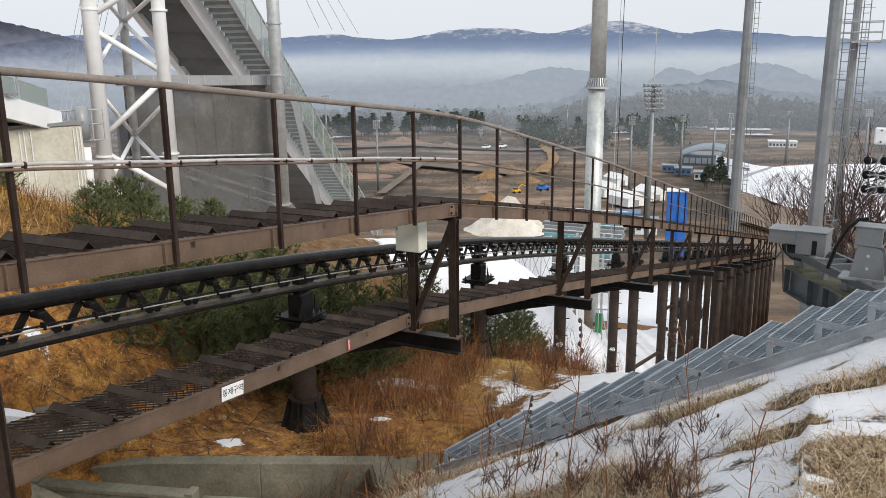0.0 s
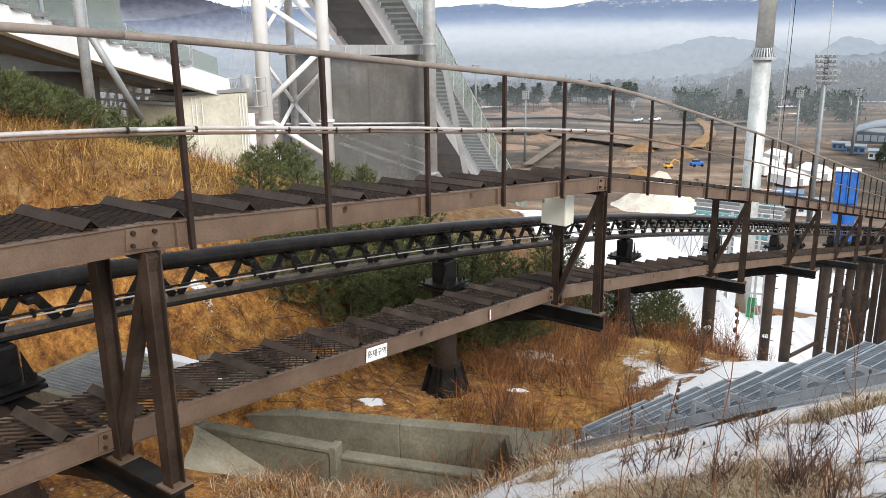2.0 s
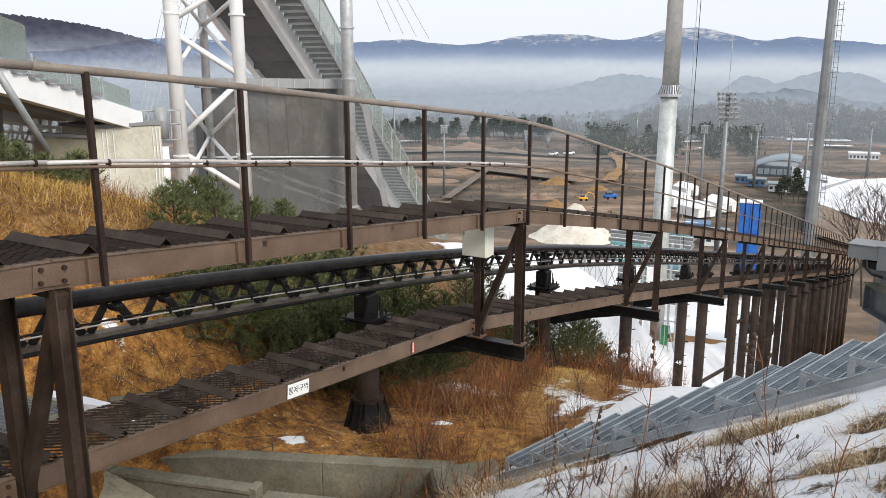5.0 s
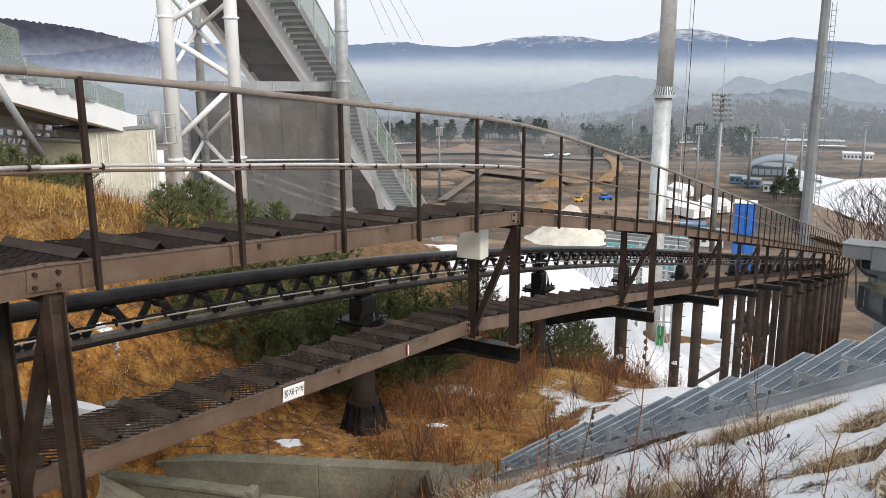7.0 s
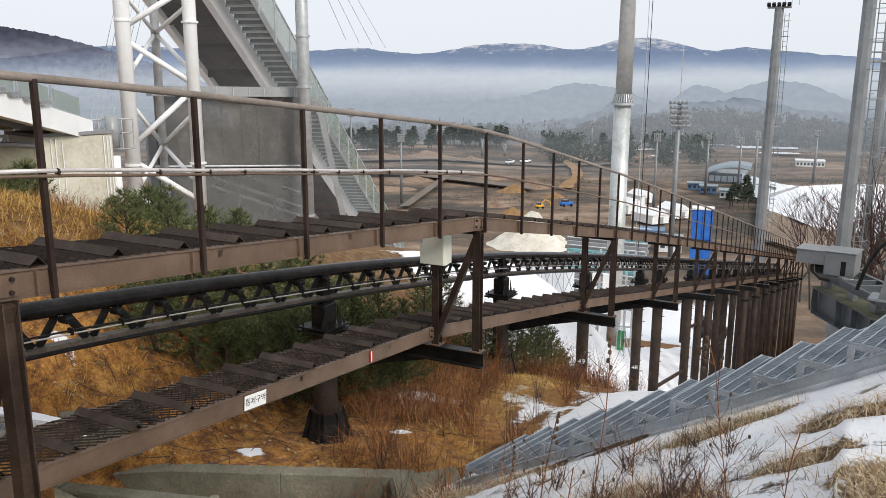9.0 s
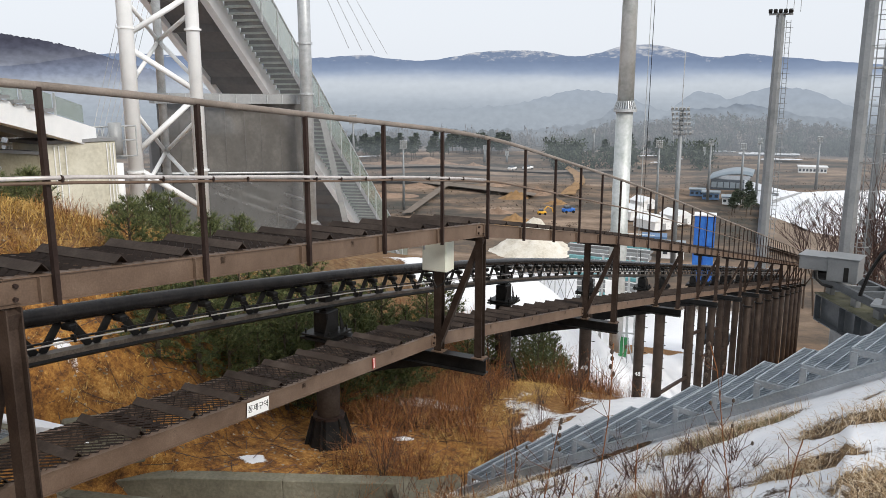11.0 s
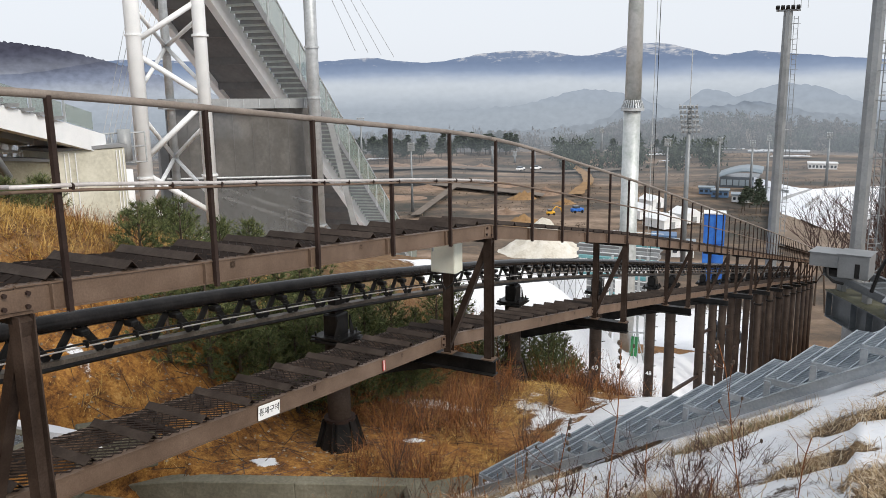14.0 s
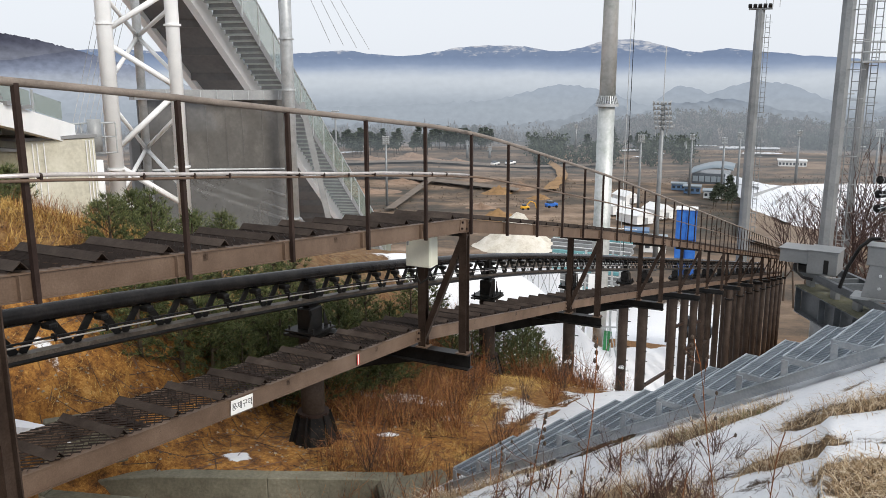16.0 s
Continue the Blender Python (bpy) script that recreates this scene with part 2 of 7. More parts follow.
# ---------------------------------------------------------------- the ground
# heights along the gully under the track, and the bank beyond it
FLOOR = [(-40, 1.0), (-10, -2.6), (0, -3.9), (8.4, -5.0), (14.5, -6.1), (20, -8.3), (43, -17.3), (90, -27), (140, -31), (6000, -31)]
BANK = [(-60, 6.0), (-10, 1.8), (0, 0.15), (4.7, -0.9), (7.2, -1.75), (10, -2.75), (12.5, -3.5), (18, -4.6), (27, -7.0), (40, -14), (90, -27), (140, -31), (6000, -31)]
NEAR = [(-60, 8.0), (-3, -1.0), (0, -1.45), (5.4, -1.95), (9, -3.2), (14, -5.0), (20, -8.0), (43, -17.3), (90, -27), (140, -31), (6000, -31)]


def sstep(a, b, x):
    t = min(1.0, max(0.0, (x - a) / (b - a)))
    return t * t * (3 - 2 * t)


DW = [(-9.5, 8.1), (-7.2, 8.45), (-4.7, 8.69), (-3.6, 8.86), (-2.2, 8.82), (-0.55, 8.78)]


def wall_y(x):
    return curve_through(DW, x)


def ground_z(x, y):
    p = Vector((x, y, 0))
    s, u = p.dot(AX), p.dot(UX)
    f, b, n = (smooth_through(c, max(-39, s)) for c in (FLOOR, BANK, NEAR))
    if u < 4.4:
        k = min(1.0, max(0.0, (u + 0.1) / 4.5))
        z = n + (f - n) * k
        if u < 0:
            z = n - 0.12 * u * (1 if s < 40 else 0)
            z = min(z, n + 1.5)
    else:
        z = f + (b - f) * sstep(7.0, 10.9, u)
    dip = sstep(-9.5, -8.5, x) * (1 - sstep(-1.1, -0.35, x)) * sstep(6.9, 7.9, y) * (1 - sstep(wall_y(x) + 0.03, wall_y(x) + 0.17, y))
    z -= 0.55 * dip
    level = 1 - sstep(0.74, 1.05, math.hypot(x + 5.33, y - 7.5))
    z += (-3.72 - z) * level
    qx, qy = x - 2.42, y - 4.81                     # the bank carries the stairs
    w, r = qx * 0.669 + qy * 0.743, qx * 0.743 - qy * 0.669
    on = sstep(-1.7, -0.25, w) * (1 - sstep(0.9, 1.5, w)) * sstep(-3.9, -3.2, r) * (1 - sstep(2.9, 4.2, r))
    if on > 0:
        z += on * max(-0.25, min(0.45, -1.6 + r * 0.62 - 0.27 - z))
    far = sstep(60, 140, p.length)
    z = z + (-31 - z) * far
    rough = 0.10 * noise.noise((x * 0.35, y * 0.35, 0)) + 0.035 * noise.noise((x * 1.3, y * 1.3, 3)) + 0.012 * noise.noise((x * 4, y * 4, 7))
    return z + rough * (1 if p.length < 80 else 2.0)


def ground_at(x, y):
    return Vector((x, y, ground_z(x, y)))


# bare spots on the snowy bank: along and across the track, two radii, depth
BARE = ((5.05, 0.85, 0.15, 0.5, 0.8), (4.45, -0.15, 0.10, 0.36, 0.75), (4.62, -0.75, 0.10, 0.3, 0.6), (3.1, -0.75, 0.62, 0.62, 1.0), (3.96, 0.15, 0.09, 0.17, 0.6),
        (4.15, 1.1, 0.3, 0.5, 0.5), (3.4, 0.9, 0.4, 0.5, 0.6), (5.9, 2.0, 0.2, 0.7, 0.4), (5.2, 2.0, 0.22, 0.5, 0.35), (1.6, 0.6, 1.0, 1.2, 0.7))


def cover(x, y):
    """How much snow, dry grass and distance a spot has."""
    p = Vector((x, y, 0))
    s, u, r = p.dot(AX), p.dot(UX), p.length
    n1 = noise.noise((s * 0.55, u * 1.5, 1.7))
    n2 = noise.noise((s * 1.6, u * 3.6, 4.1))
    snow, grass = 0.0, 0.0
    if u < 3.9 and s > -28 and r < 30:
        m1, m2, m3 = noise.noise((s * 1.3, u * 0.75, 1.7)), noise.noise((s * 3.4, u * 1.7, 4.1)), noise.noise((s * 8.0, u * 3.6, 8.3))
        snow = 0.84 + 0.30 * m1 + 0.30 * m2 + 0.36 * m3 - 0.14 * sstep(1.2, 3.2, u)
        for s0, u0, rs, ru, k_ in BARE:
            d2 = ((s - s0) / rs) ** 2 + ((u - u0) / ru) ** 2
            snow -= k_ * math.exp(-0.8 * d2)
        if s > 10:
            snow += 0.1
        grass = 1.0
    elif r < 30:
        snow = -0.1 + 0.42 * noise.noise((s * 0.8, u * 1.1, 9)) + 0.25 * n2
        if s > 10.5 and u < 5.6:
            snow += 0.55
        if u > 10:
            snow += 0.12
        grass = 0.55 * sstep(8.2, 10.5, u) + 0.35 * sstep(8.0, 11, s) * (1 - sstep(9, 11, u))
    deep = sstep(15.5, 18.5, s) * (1 - sstep(24, 32, u)) * (1 - sstep(100, 130, r))
    az_ = math.degrees(math.atan2(x, y))
    deep *= 1 - 0.75 * sstep(19.6, 21.0, az_ + 1.5 * n2) * (1 - sstep(118, 135, r))
    snow = max(snow, deep * (0.88 + 0.42 * n1 + 0.14 * n2))
    for bx, by, br in ((-2.75, 9.55, 0.2), (-0.9, 13.2, 0.5), (-0.2, 13.0, 0.35), (-1.7, 13.3, 0.4), (-0.9, 10.9, 0.18), (-5.0, 9.4, 0.16), (-8.6, 10.9, 0.2)):
        d2 = ((x - bx) / br) ** 2 + ((y - by) / (br * 0.6)) ** 2
        snow = max(snow, 0.95 - 0.35 * d2)
    # limit ends at u 18: unseen snow beyond is added to brighten the ramp
    if 11 < u < 18 and 18 < r < 60:
        snow = min(snow, 0.25 + 0.4 * n1)
    return snow, min(1.0, grass), sstep(60, 110, r)


def ground_material():
    m = bpy.data.materials.new("hillside")
    m.use_nodes = True
    t = m.node_tree
    b = t.nodes["Principled BSDF"]
    geo = t.nodes.new("ShaderNodeNewGeometry")

    def nz(scale, detail=6, rough=0.6):
        n = t.nodes.new("ShaderNodeTexNoise")
        n.inputs["Scale"].default_value, n.inputs["Detail"].default_value, n.inputs["Roughness"].default_value = scale, detail, rough
        t.links.new(geo.outputs["Position"], n.inputs["Vector"])
        return n.outputs["Fac"]

    def ramp(fac, *stops):
        r = t.nodes.new("ShaderNodeValToRGB")
        e_ = r.color_ramp.elements
        while len(e_) < len(stops):
            e_.new(0.5)
        for k, (p, c) in enumerate(stops):
            e_[k].position, e_[k].color = p, (*c, 1)
        t.links.new(fac, r.inputs[0])
        return r.outputs[0]

    def attr(name):
        n = t.nodes.new("ShaderNodeAttribute")
        n.attribute_name = name
        return n.outputs["Fac"]

    def math_(op, x, y):
        n = t.nodes.new("ShaderNodeMath")
        n.operation = op
        for i, v in enumerate((x, y)):
            if isinstance(v, (int, float)):
                n.inputs[i].default_value = v
            else:
                t.links.new(v, n.inputs[i])
        return n.outputs[0]

    def mix(fac, x, y):
        n = t.nodes.new("ShaderNodeMix")
        n.data_type = "RGBA"
        for i, v in ((0, fac), (6, x), (7, y)):
            t.links.new(v, n.inputs[i])
        return n.outputs[2]

    def edge(v, lo, hi):
        n = t.nodes.new("ShaderNodeMapRange")
        n.inputs["From Min"].default_value, n.inputs["From Max"].default_value = lo, hi
        t.links.new(v, n.inputs["Value"])
        return n.outputs[0]

    mid, fine, grit = nz(4.5, 8, 0.7), nz(26, 6, 0.75), nz(140, 4, 0.8)
    mixn = math_("ADD", math_("MULTIPLY", mid, 0.5), math_("ADD", math_("MULTIPLY", fine, 0.32), math_("MULTIPLY", grit, 0.18)))
    soil = ramp(mixn, (0.41, (0.05, 0.018, 0.004)), (0.475, (0.17, 0.068, 0.012)), (0.54, (0.32, 0.146, 0.027)), (0.61, (0.50, 0.275, 0.08)))
    turf = ramp(mixn, (0.41, (0.035, 0.02, 0.009)), (0.5, (0.11, 0.065, 0.028)), (0.56, (0.20, 0.13, 0.06)), (0.63, (0.3, 0.215, 0.115)))
    vnear, vfar = nz(0.035, 8, 0.65), nz(0.22, 6, 0.7)
    terrace = t.nodes.new("ShaderNodeTexNoise")             # terraces and cuts that run across the valley
    squash = t.nodes.new("ShaderNodeMapping")
    squash.inputs["Scale"].default_value = (0.025, 0.085, 0.0)
    t.links.new(geo.outputs["Position"], squash.inputs[0])
    t.links.new(squash.outputs[0], terrace.inputs["Vector"])
    terrace.inputs["Scale"].default_value, terrace.inputs["Detail"].default_value = 1.0, 5
    vmix = math_("ADD", math_("MULTIPLY", terrace.outputs["Fac"], 0.45), math_("ADD", math_("MULTIPLY", vnear, 0.3), math_("MULTIPLY", vfar, 0.25)))
    vale = ramp(vmix, (0.41, (0.03, 0.029, 0.021)), (0.47, (0.075, 0.055, 0.039)), (0.53, (0.16, 0.108, 0.07)), (0.6, (0.29, 0.21, 0.15)))
    col = mix(edge(math_("ADD", attr("grass"), math_("MULTIPLY", math_("SUBTRACT", mid, 0.5), 1.2)), 0.3, 0.7), soil, turf)
    col = mix(attr("far"), col, vale)
    sn = math_("ADD", attr("snow"), math_("MULTIPLY", math_("SUBTRACT", mixn, 0.5), 1.1))
    sf = edge(sn, 0.5, 0.57)
    white = ramp(mixn, (0.36, (0.66, 0.68, 0.72)), (0.46, (0.74, 0.755, 0.785)), (0.6, (0.82, 0.826, 0.845)))
    col = mix(sf, col, white)
    t.links.new(col, b.inputs["Base Color"])
    b.inputs["Roughness"].default_value = 0.9
    bp = t.nodes.new("ShaderNodeBump")
    bp.inputs["Strength"].default_value, bp.inputs["Distance"].default_value = 0.55, 0.045
    t.links.new(math_("ADD", mixn, math_("MULTIPLY", sf, 0.45)), bp.inputs["Height"])
    t.links.new(bp.outputs[0], b.inputs["Normal"])
    return m


bm = B()
rings = []
radii = [0.4 * 1.017 ** i for i in range(240)]
radii += [radii[-1] * 1.05 ** i for i in range(1, 200) if radii[-1] * 1.05 ** i < 4600]
azs = [-180 + i * 4 for i in range(34)] + [-44 + 0.5 * i for i in range(177)] + [44.5 + 4 * i for i in range(34)]
layers = [bm.verts.layers.float.new(k) for k in ("snow", "grass", "far")]
for r in radii:
    rings.append([])
    for a_ in azs:
        p = polar(a_, r, 0)
        z = ground_z(p.x, p.y) if r < 200 else -31 + 0.8 * noise.noise((p.x * 0.02, p.y * 0.02, 0)) - max(0, r - 430) * 0.11
        c = cover(p.x, p.y)
        if r < 30:
            z += 0.022 * sstep(0.42, 0.62, c[0])
        v = bm.verts.new((p.x, p.y, z))
        for k, q in zip(layers, c):
            v[k] = q
        rings[-1].append(v)
na = len(azs)
for q, w in zip(rings, rings[1:]):
    for k in range(na):
        bm.faces.new((q[k], q[(k + 1) % na], w[(k + 1) % na], w[k]))
bm.faces.new(rings[0])
ground = solid("ground", bm, ground_material(), "hillside of ochre earth, dry grass and melting snow", "ground", "structure", smooth=True)

# ---------------------------------------------------------------- the track
U0, BAY, S0 = 4.12, 6.04, 2.56
DECK = [(S0 - 2 * BAY, -0.45), (S0 - BAY, -0.74), (S0, -1.035), (S0 + BAY, -1.64), (S0 + 2 * BAY, -2.79), (S0 + 3 * BAY, -4.03)]
for k in range(4, 14):
    DECK.append((S0 + k * BAY, -4.03 - 1.262 * (k - 3)))
RAIL = [(-10, -1.0), (-4, -1.42), (2.65, -1.8), (5.08, -2.03), (8.33, -2.45), (10.34, -2.75), (14.8, -3.5), (20.7, -4.66), (26.75, -5.92), (82, -17.45)]
LOWER = -1.49
UI, UR = 4.73, 6.42
PITCH = 0.549
POSTS = [2.87 + 1.175 * j for j in range(-3, 62)]


def deck_z(s):
    return curve_through(DECK, s)


def eased_z(s):
    return sum(deck_z(s + o * 0.3) for o in range(-4, 5)) / 9


def rail_z(s):
    return smooth_through(RAIL, s)


def cleat_mesh(width):
    bm = B()
    v = [bm.verts.new(p) for y in (0, width) for p in ((-0.056, y, 0.0), (0, y, 0.05), (0.056, y, 0.0), (0.05, y, -0.004), (0, y, 0.043), (-0.05, y, -0.004))]
    for i in range(6):
        j = (i + 1) % 6
        bm.faces.new((v[i], v[j], v[6 + j], v[6 + i]))
    bm.faces.new(v[:6])
    bm.faces.new(v[6:])
    return mesh_of("cleat", bm, CLEAT_BROWN)


def lattice_mesh(length, width, cell=0.043, step=0.085):
    """Expanded metal: zigzag strands joined at their crests."""
    bm = B()
    rows_ = round(length / cell)
    cols = round(width / (step / 2))
    for i in range(rows_):
        x0 = (i + 0.5) * length / rows_
        pts = []
        for j in range(cols + 1):
            dx = (0.5 if (j + i) % 2 else -0.5) * length / rows_
            pts.append((x0 + dx, j * width / cols))
        for (xa, ya), (xb, yb) in zip(pts, pts[1:]):
            v = [bm.verts.new(p) for p in ((xa - 0.0058, ya, 0), (xb - 0.0058, yb, 0), (xb + 0.0058, yb, 0.009), (xa + 0.0058, ya, 0.009))]
            bm.faces.new(v)
    return mesh_of("mesh_panel", bm, MESH_BROWN)


UPW, LOW = 0.80, 0.70
CLEAT_U, CLEAT_L = cleat_mesh(UPW - 0.02), cleat_mesh(LOW - 0.02)
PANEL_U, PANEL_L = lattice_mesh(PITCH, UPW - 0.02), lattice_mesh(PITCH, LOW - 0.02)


def walkway(k, upper):
    (sa, za), (sb, zb) = DECK[k], DECK[k + 1]
    u0, wid = (U0, UPW) if upper else (UI + 0.01, LOW)
    dz = 0 if upper else LOWER
    a_, b_ = su(sa, u0, za + dz), su(sb, u0, zb + dz)
    far = UX * wid
    ob = thing("upper_walkway" if upper else "lower_walkway", su(sa, u0, za + dz),
               "brown steel walkway with expanded metal deck, cleats and handrail" if upper else "brown steel walkway with expanded metal deck and ridged cleats",
               "walkway", "upper walkway sections" if upper else "lower walkway sections")
    d = (b_ - a_).normalized()
    a1, b1 = a_ + d * 0.004, b_ - d * 0.004
    part("side_channel", channel(B(), a1, b1, 0.07, 0.165, 0.008, UX), BROWN, ob)
    part("side_channel", channel(B(), b1 + far, a1 + far, 0.07, 0.165, 0.008, -UX), BROWN, ob)
    # deck
    m = along(a_, b_, UX)
    n = 11
    for i in range(n):
        st = (b_ - a_).length / n
        mm = m @ Matrix.Translation((st * i, 0.01, 0.006))
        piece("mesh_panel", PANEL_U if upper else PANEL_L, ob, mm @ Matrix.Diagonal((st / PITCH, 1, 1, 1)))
        piece("cleat", CLEAT_U if upper else CLEAT_L, ob, mm @ Matrix.Translation((st * 0.45, 0, 0.01)))
    for i in range(0, n, 3):
        st = (b_ - a_).length / n
        p = a_ + d * (st * (i + 0.02) + 0.02) - UP * 0.05
        part("cross_angle", beam(B(), p, p + far, 0.05, 0.05), DARK_BROWN, ob)
    # stiffeners in the channel and the splice plate
    for s in (POSTS if upper else []):
        if sa <= s < sb:
            part("stiffener", box(B(), axes(AX, UX, UP, su(s - 0.1, u0, deck_z(s - 0.1) if s - 0.1 > sa else za)), (0.008, 0.03, 0.147), (0, -0.0155, -0.0825)), BROWN, ob)
    bm = B()
    box(bm, m, (0.22, 0.008, 0.125), (0.0, -0.006, -0.0825))
    pl = part("splice_plate", bm, BROWN, ob)
    for ix in (-0.07, 0.07):
        for iz in (-0.045, -0.12):
            p = m @ Vector((ix, -0.01, iz))
            part("bolt", tube(B(), p, p - UX * 0.02, 0.014, 6), DARK_BROWN, pl)
    if upper:
        h = 1.075
        part("handrail", pipe(B(), [su(sa + (sb - sa) * q / 20, u0 - 0.02, eased_z(sa + (sb - sa) * q / 20) + h) for q in range(21)], 0.0245, 12), RAIL_TAN, ob, smooth=True)
        for s in POSTS:
            if sa <= s < sb:
                p = su(s, u0 - 0.026, deck_z(s))
                part("rail_post", box(B(), axes(AX, UX, UP, p), (0.03, 0.034, 1.06 + 0.185), (0, 0, (1.06 - 0.185) / 2)), DARK_BROWN, ob)
        for i, (dzz, mat) in enumerate(((0.565, CONDUIT), (0.535, BROWN)) if k < 3 else ((0.55, BROWN),)):
            part("conduit", pipe(B(), [su(sa + (sb - sa) * q / 12, u0 - 0.06, eased_z(sa + (sb - sa) * q / 12) + dzz + 0.004 * math.sin(q * 1.7 + i)) for q in range(13)], 0.010 if i else 0.0125, 8), mat, ob, smooth=True)
        if k < 3:
            for s in POSTS:
                for o in (0.07, 0.42, 0.8):
                    if sa <= s + o < sb and (o < 0.1 or (int(s * 7) + int(o * 10)) % 3):
                        p = su(s + o, u0 - 0.06, deck_z(s + o) + 0.55)
                        part("cable_tie", tube(B(), p - AX * 0.006, p + AX * 0.006, 0.023, 8), DARK_BROWN, ob)
    return ob


for k in range(0, len(DECK) - 1):
    walkway(k, True)
    walkway(k, False)


def support_frame(s):
    z = deck_z(s)
    ob = thing("walkway_trestle", su(s, U0 + 0.3, z - 1.93), "brown steel trestle with a diagonal brace under the walkway", "trestle", "trestle frames")
    top, bot = z - 0.172, z - 1.73
    uo, ui = U0 + 0.012, UI - 0.02
    s += 0.03
    for u_ in (uo, ui):
        part("post", ibeam(B(), su(s - 0.05, u_, bot), su(s - 0.05, u_, top), 0.1, 0.1, 0.01, UX), TRESTLE, ob)
    part("brace", beam(B(), su(s + 0.002, ui + 0.02, bot + 0.06), su(s + 0.002, uo - 0.01, top - 0.02), 0.075, 0.075, AX), TRESTLE, ob)
    part("top_beam", beam(B(), su(s, U0 + 0.02, top - 0.003), su(s, U0 + UPW, top - 0.003), 0.1, 0.09), BLACK, ob)
    part("bottom_beam", ibeam(B(), su(s, U0 - 0.08, bot), su(s, UR, bot), 0.16, 0.2, 0.014), BLACK, ob)
    bm = B()
    pr = [(UI + 0.05, bot - 0.2), (UR, bot - 0.2), (UR, bot - 0.62), (UR - 0.25, bot - 0.6), (UI + 0.7, bot - 0.36)]
    fr, bk = [bm.verts.new(su(s - 0.05, u_, z_)) for u_, z_ in pr], [bm.verts.new(su(s + 0.05, u_, z_)) for u_, z_ in pr]
    bm.faces.new(fr)
    bm.faces.new(bk[::-1])
    for i in range(len(pr)):
        j = (i + 1) % len(pr)
        bm.faces.new((fr[i], bk[i], bk[j], fr[j]))
    part("haunch", bm, BLACK, ob)
    for u_ in (uo, ui):
        part("base_plate", box(B(), axes(AX, UX, UP, su(s, u_, bot + 0.009)), (0.16, 0.16, 0.014)), BROWN, ob)
    return ob


for k in range(1, len(DECK) - 1):
    support_frame(DECK[k][0])


def lettering(text, size, m, mat, parent, label):
    """Raised letters of the built-in font; m's x runs with the text and its y is up."""
    cu = bpy.data.curves.new("lettering", "FONT")
    cu.body, cu.size, cu.align_x, cu.align_y, cu.extrude = text, size, "CENTER", "CENTER", 0.0008
    tmp = new("lettering", cu)
    bpy.context.view_layer.update()
    me = bpy.data.meshes.new_from_object(tmp.evaluated_get(bpy.context.evaluated_depsgraph_get()))
    bpy.data.objects.remove(tmp)
    me.materials.clear()
    me.materials.append(mat)
    ob = piece("lettering", me, parent, m)
    ob["label"] = label
    return ob


def pylon(s, base, number="", shroud=False):
    top = rail_z(s) - 0.50
    ob = thing("pylon", su(s, UR, base), "dark steel pylon carrying the rail on a bolted bracket", "pylon", "rail pylons")
    part("column", tube(B(), su(s, UR, base - 0.5), su(s, UR, top - 0.42), 0.165 if s < 28 else 0.19, 20), PYLON_BROWN, ob, smooth=True)
    part("flange", box(B(), axes(AX, UX, UP, su(s, UR, top - 0.41)), (0.52, 0.52, 0.03)), BLACK, ob)
    part("flange", box(B(), axes(AX, UX, UP, su(s, UR, top - 0.36)), (0.5, 0.5, 0.025)), BLACK, ob)
    for i in (-1, 1):
        for j in (-1, 1):
            p = su(s + 0.2 * i, UR + 0.2 * j, top - 0.46)
            part("bolt", tube(B(), p, p + UP * 0.17, 0.014, 6), BLACK, ob)
    bm = B()
    box(bm, axes(AX, UX, UP, su(s, UR, top - 0.20)), (0.28, 0.24, 0.32), (0, 0, 0), 0.02)
    part("saddle", bm, BLACK, ob)
    for i in (-1, 1):
        bm = B()
        vs = [bm.verts.new(su(s + i * x_, UR + y_, top - 0.36 + z_)) for y_ in (-0.14, -0.128) for x_, z_ in ((0.14, 0), (0.24, 0), (0.14, 0.26))]
        for f in ((0, 1, 2), (3, 5, 4), (0, 3, 4, 1), (1, 4, 5, 2), (2, 5, 3, 0)):
            bm.faces.new([vs[q] for q in f])
        part("gusset", bm, BLACK, ob)
    part("stem", box(B(), axes(AX, UX, UP, su(s, UR, top + 0.16)), (0.16, 0.12, 0.42)), BLACK, ob)
    if shroud:
        part("base_shroud", tube(B(), su(s, UR, base - 0.12), su(s, UR, base + 0.42), 0.36, 8, 0.21), BLACK, ob)
        part("collar", tube(B(), su(s, UR, base + 0.42), su(s, UR, base + 0.46), 0.225, 16), DARK_BROWN, ob)
        for i in range(6):
            d_ = Vector((math.cos(i * 1.047 + 0.3), math.sin(i * 1.047 + 0.3), 0))
            part("fin", beam(B(), su(s, UR, base - 0.1) + d_ * 0.36, su(s, UR, base + 0.44) + d_ * 0.21, 0.02, 0.07), BLACK, ob)
    else:
        n = int(min(5.0, top - base - 0.6) / 0.45)
        for i in range(n):
            q = su(s, UR, top - 0.9 - 0.45 * i) - UX * 0.16 - AX * (0.1 if i % 2 else -0.06)
            part("step_iron", tube(B(), q, q - UX * 0.09 + UP * 0.015, 0.013, 5), BLACK, ob)
    if number:
        p = su(s, UR, number[1]) 
        nrm = Vector((-p.x, -p.y, 0)).normalized()
        lettering(number[0], 0.2, axes(UP.cross(nrm), UP, nrm, p + nrm * 0.172), WHITE, ob, "white painted pylon number")
    return ob


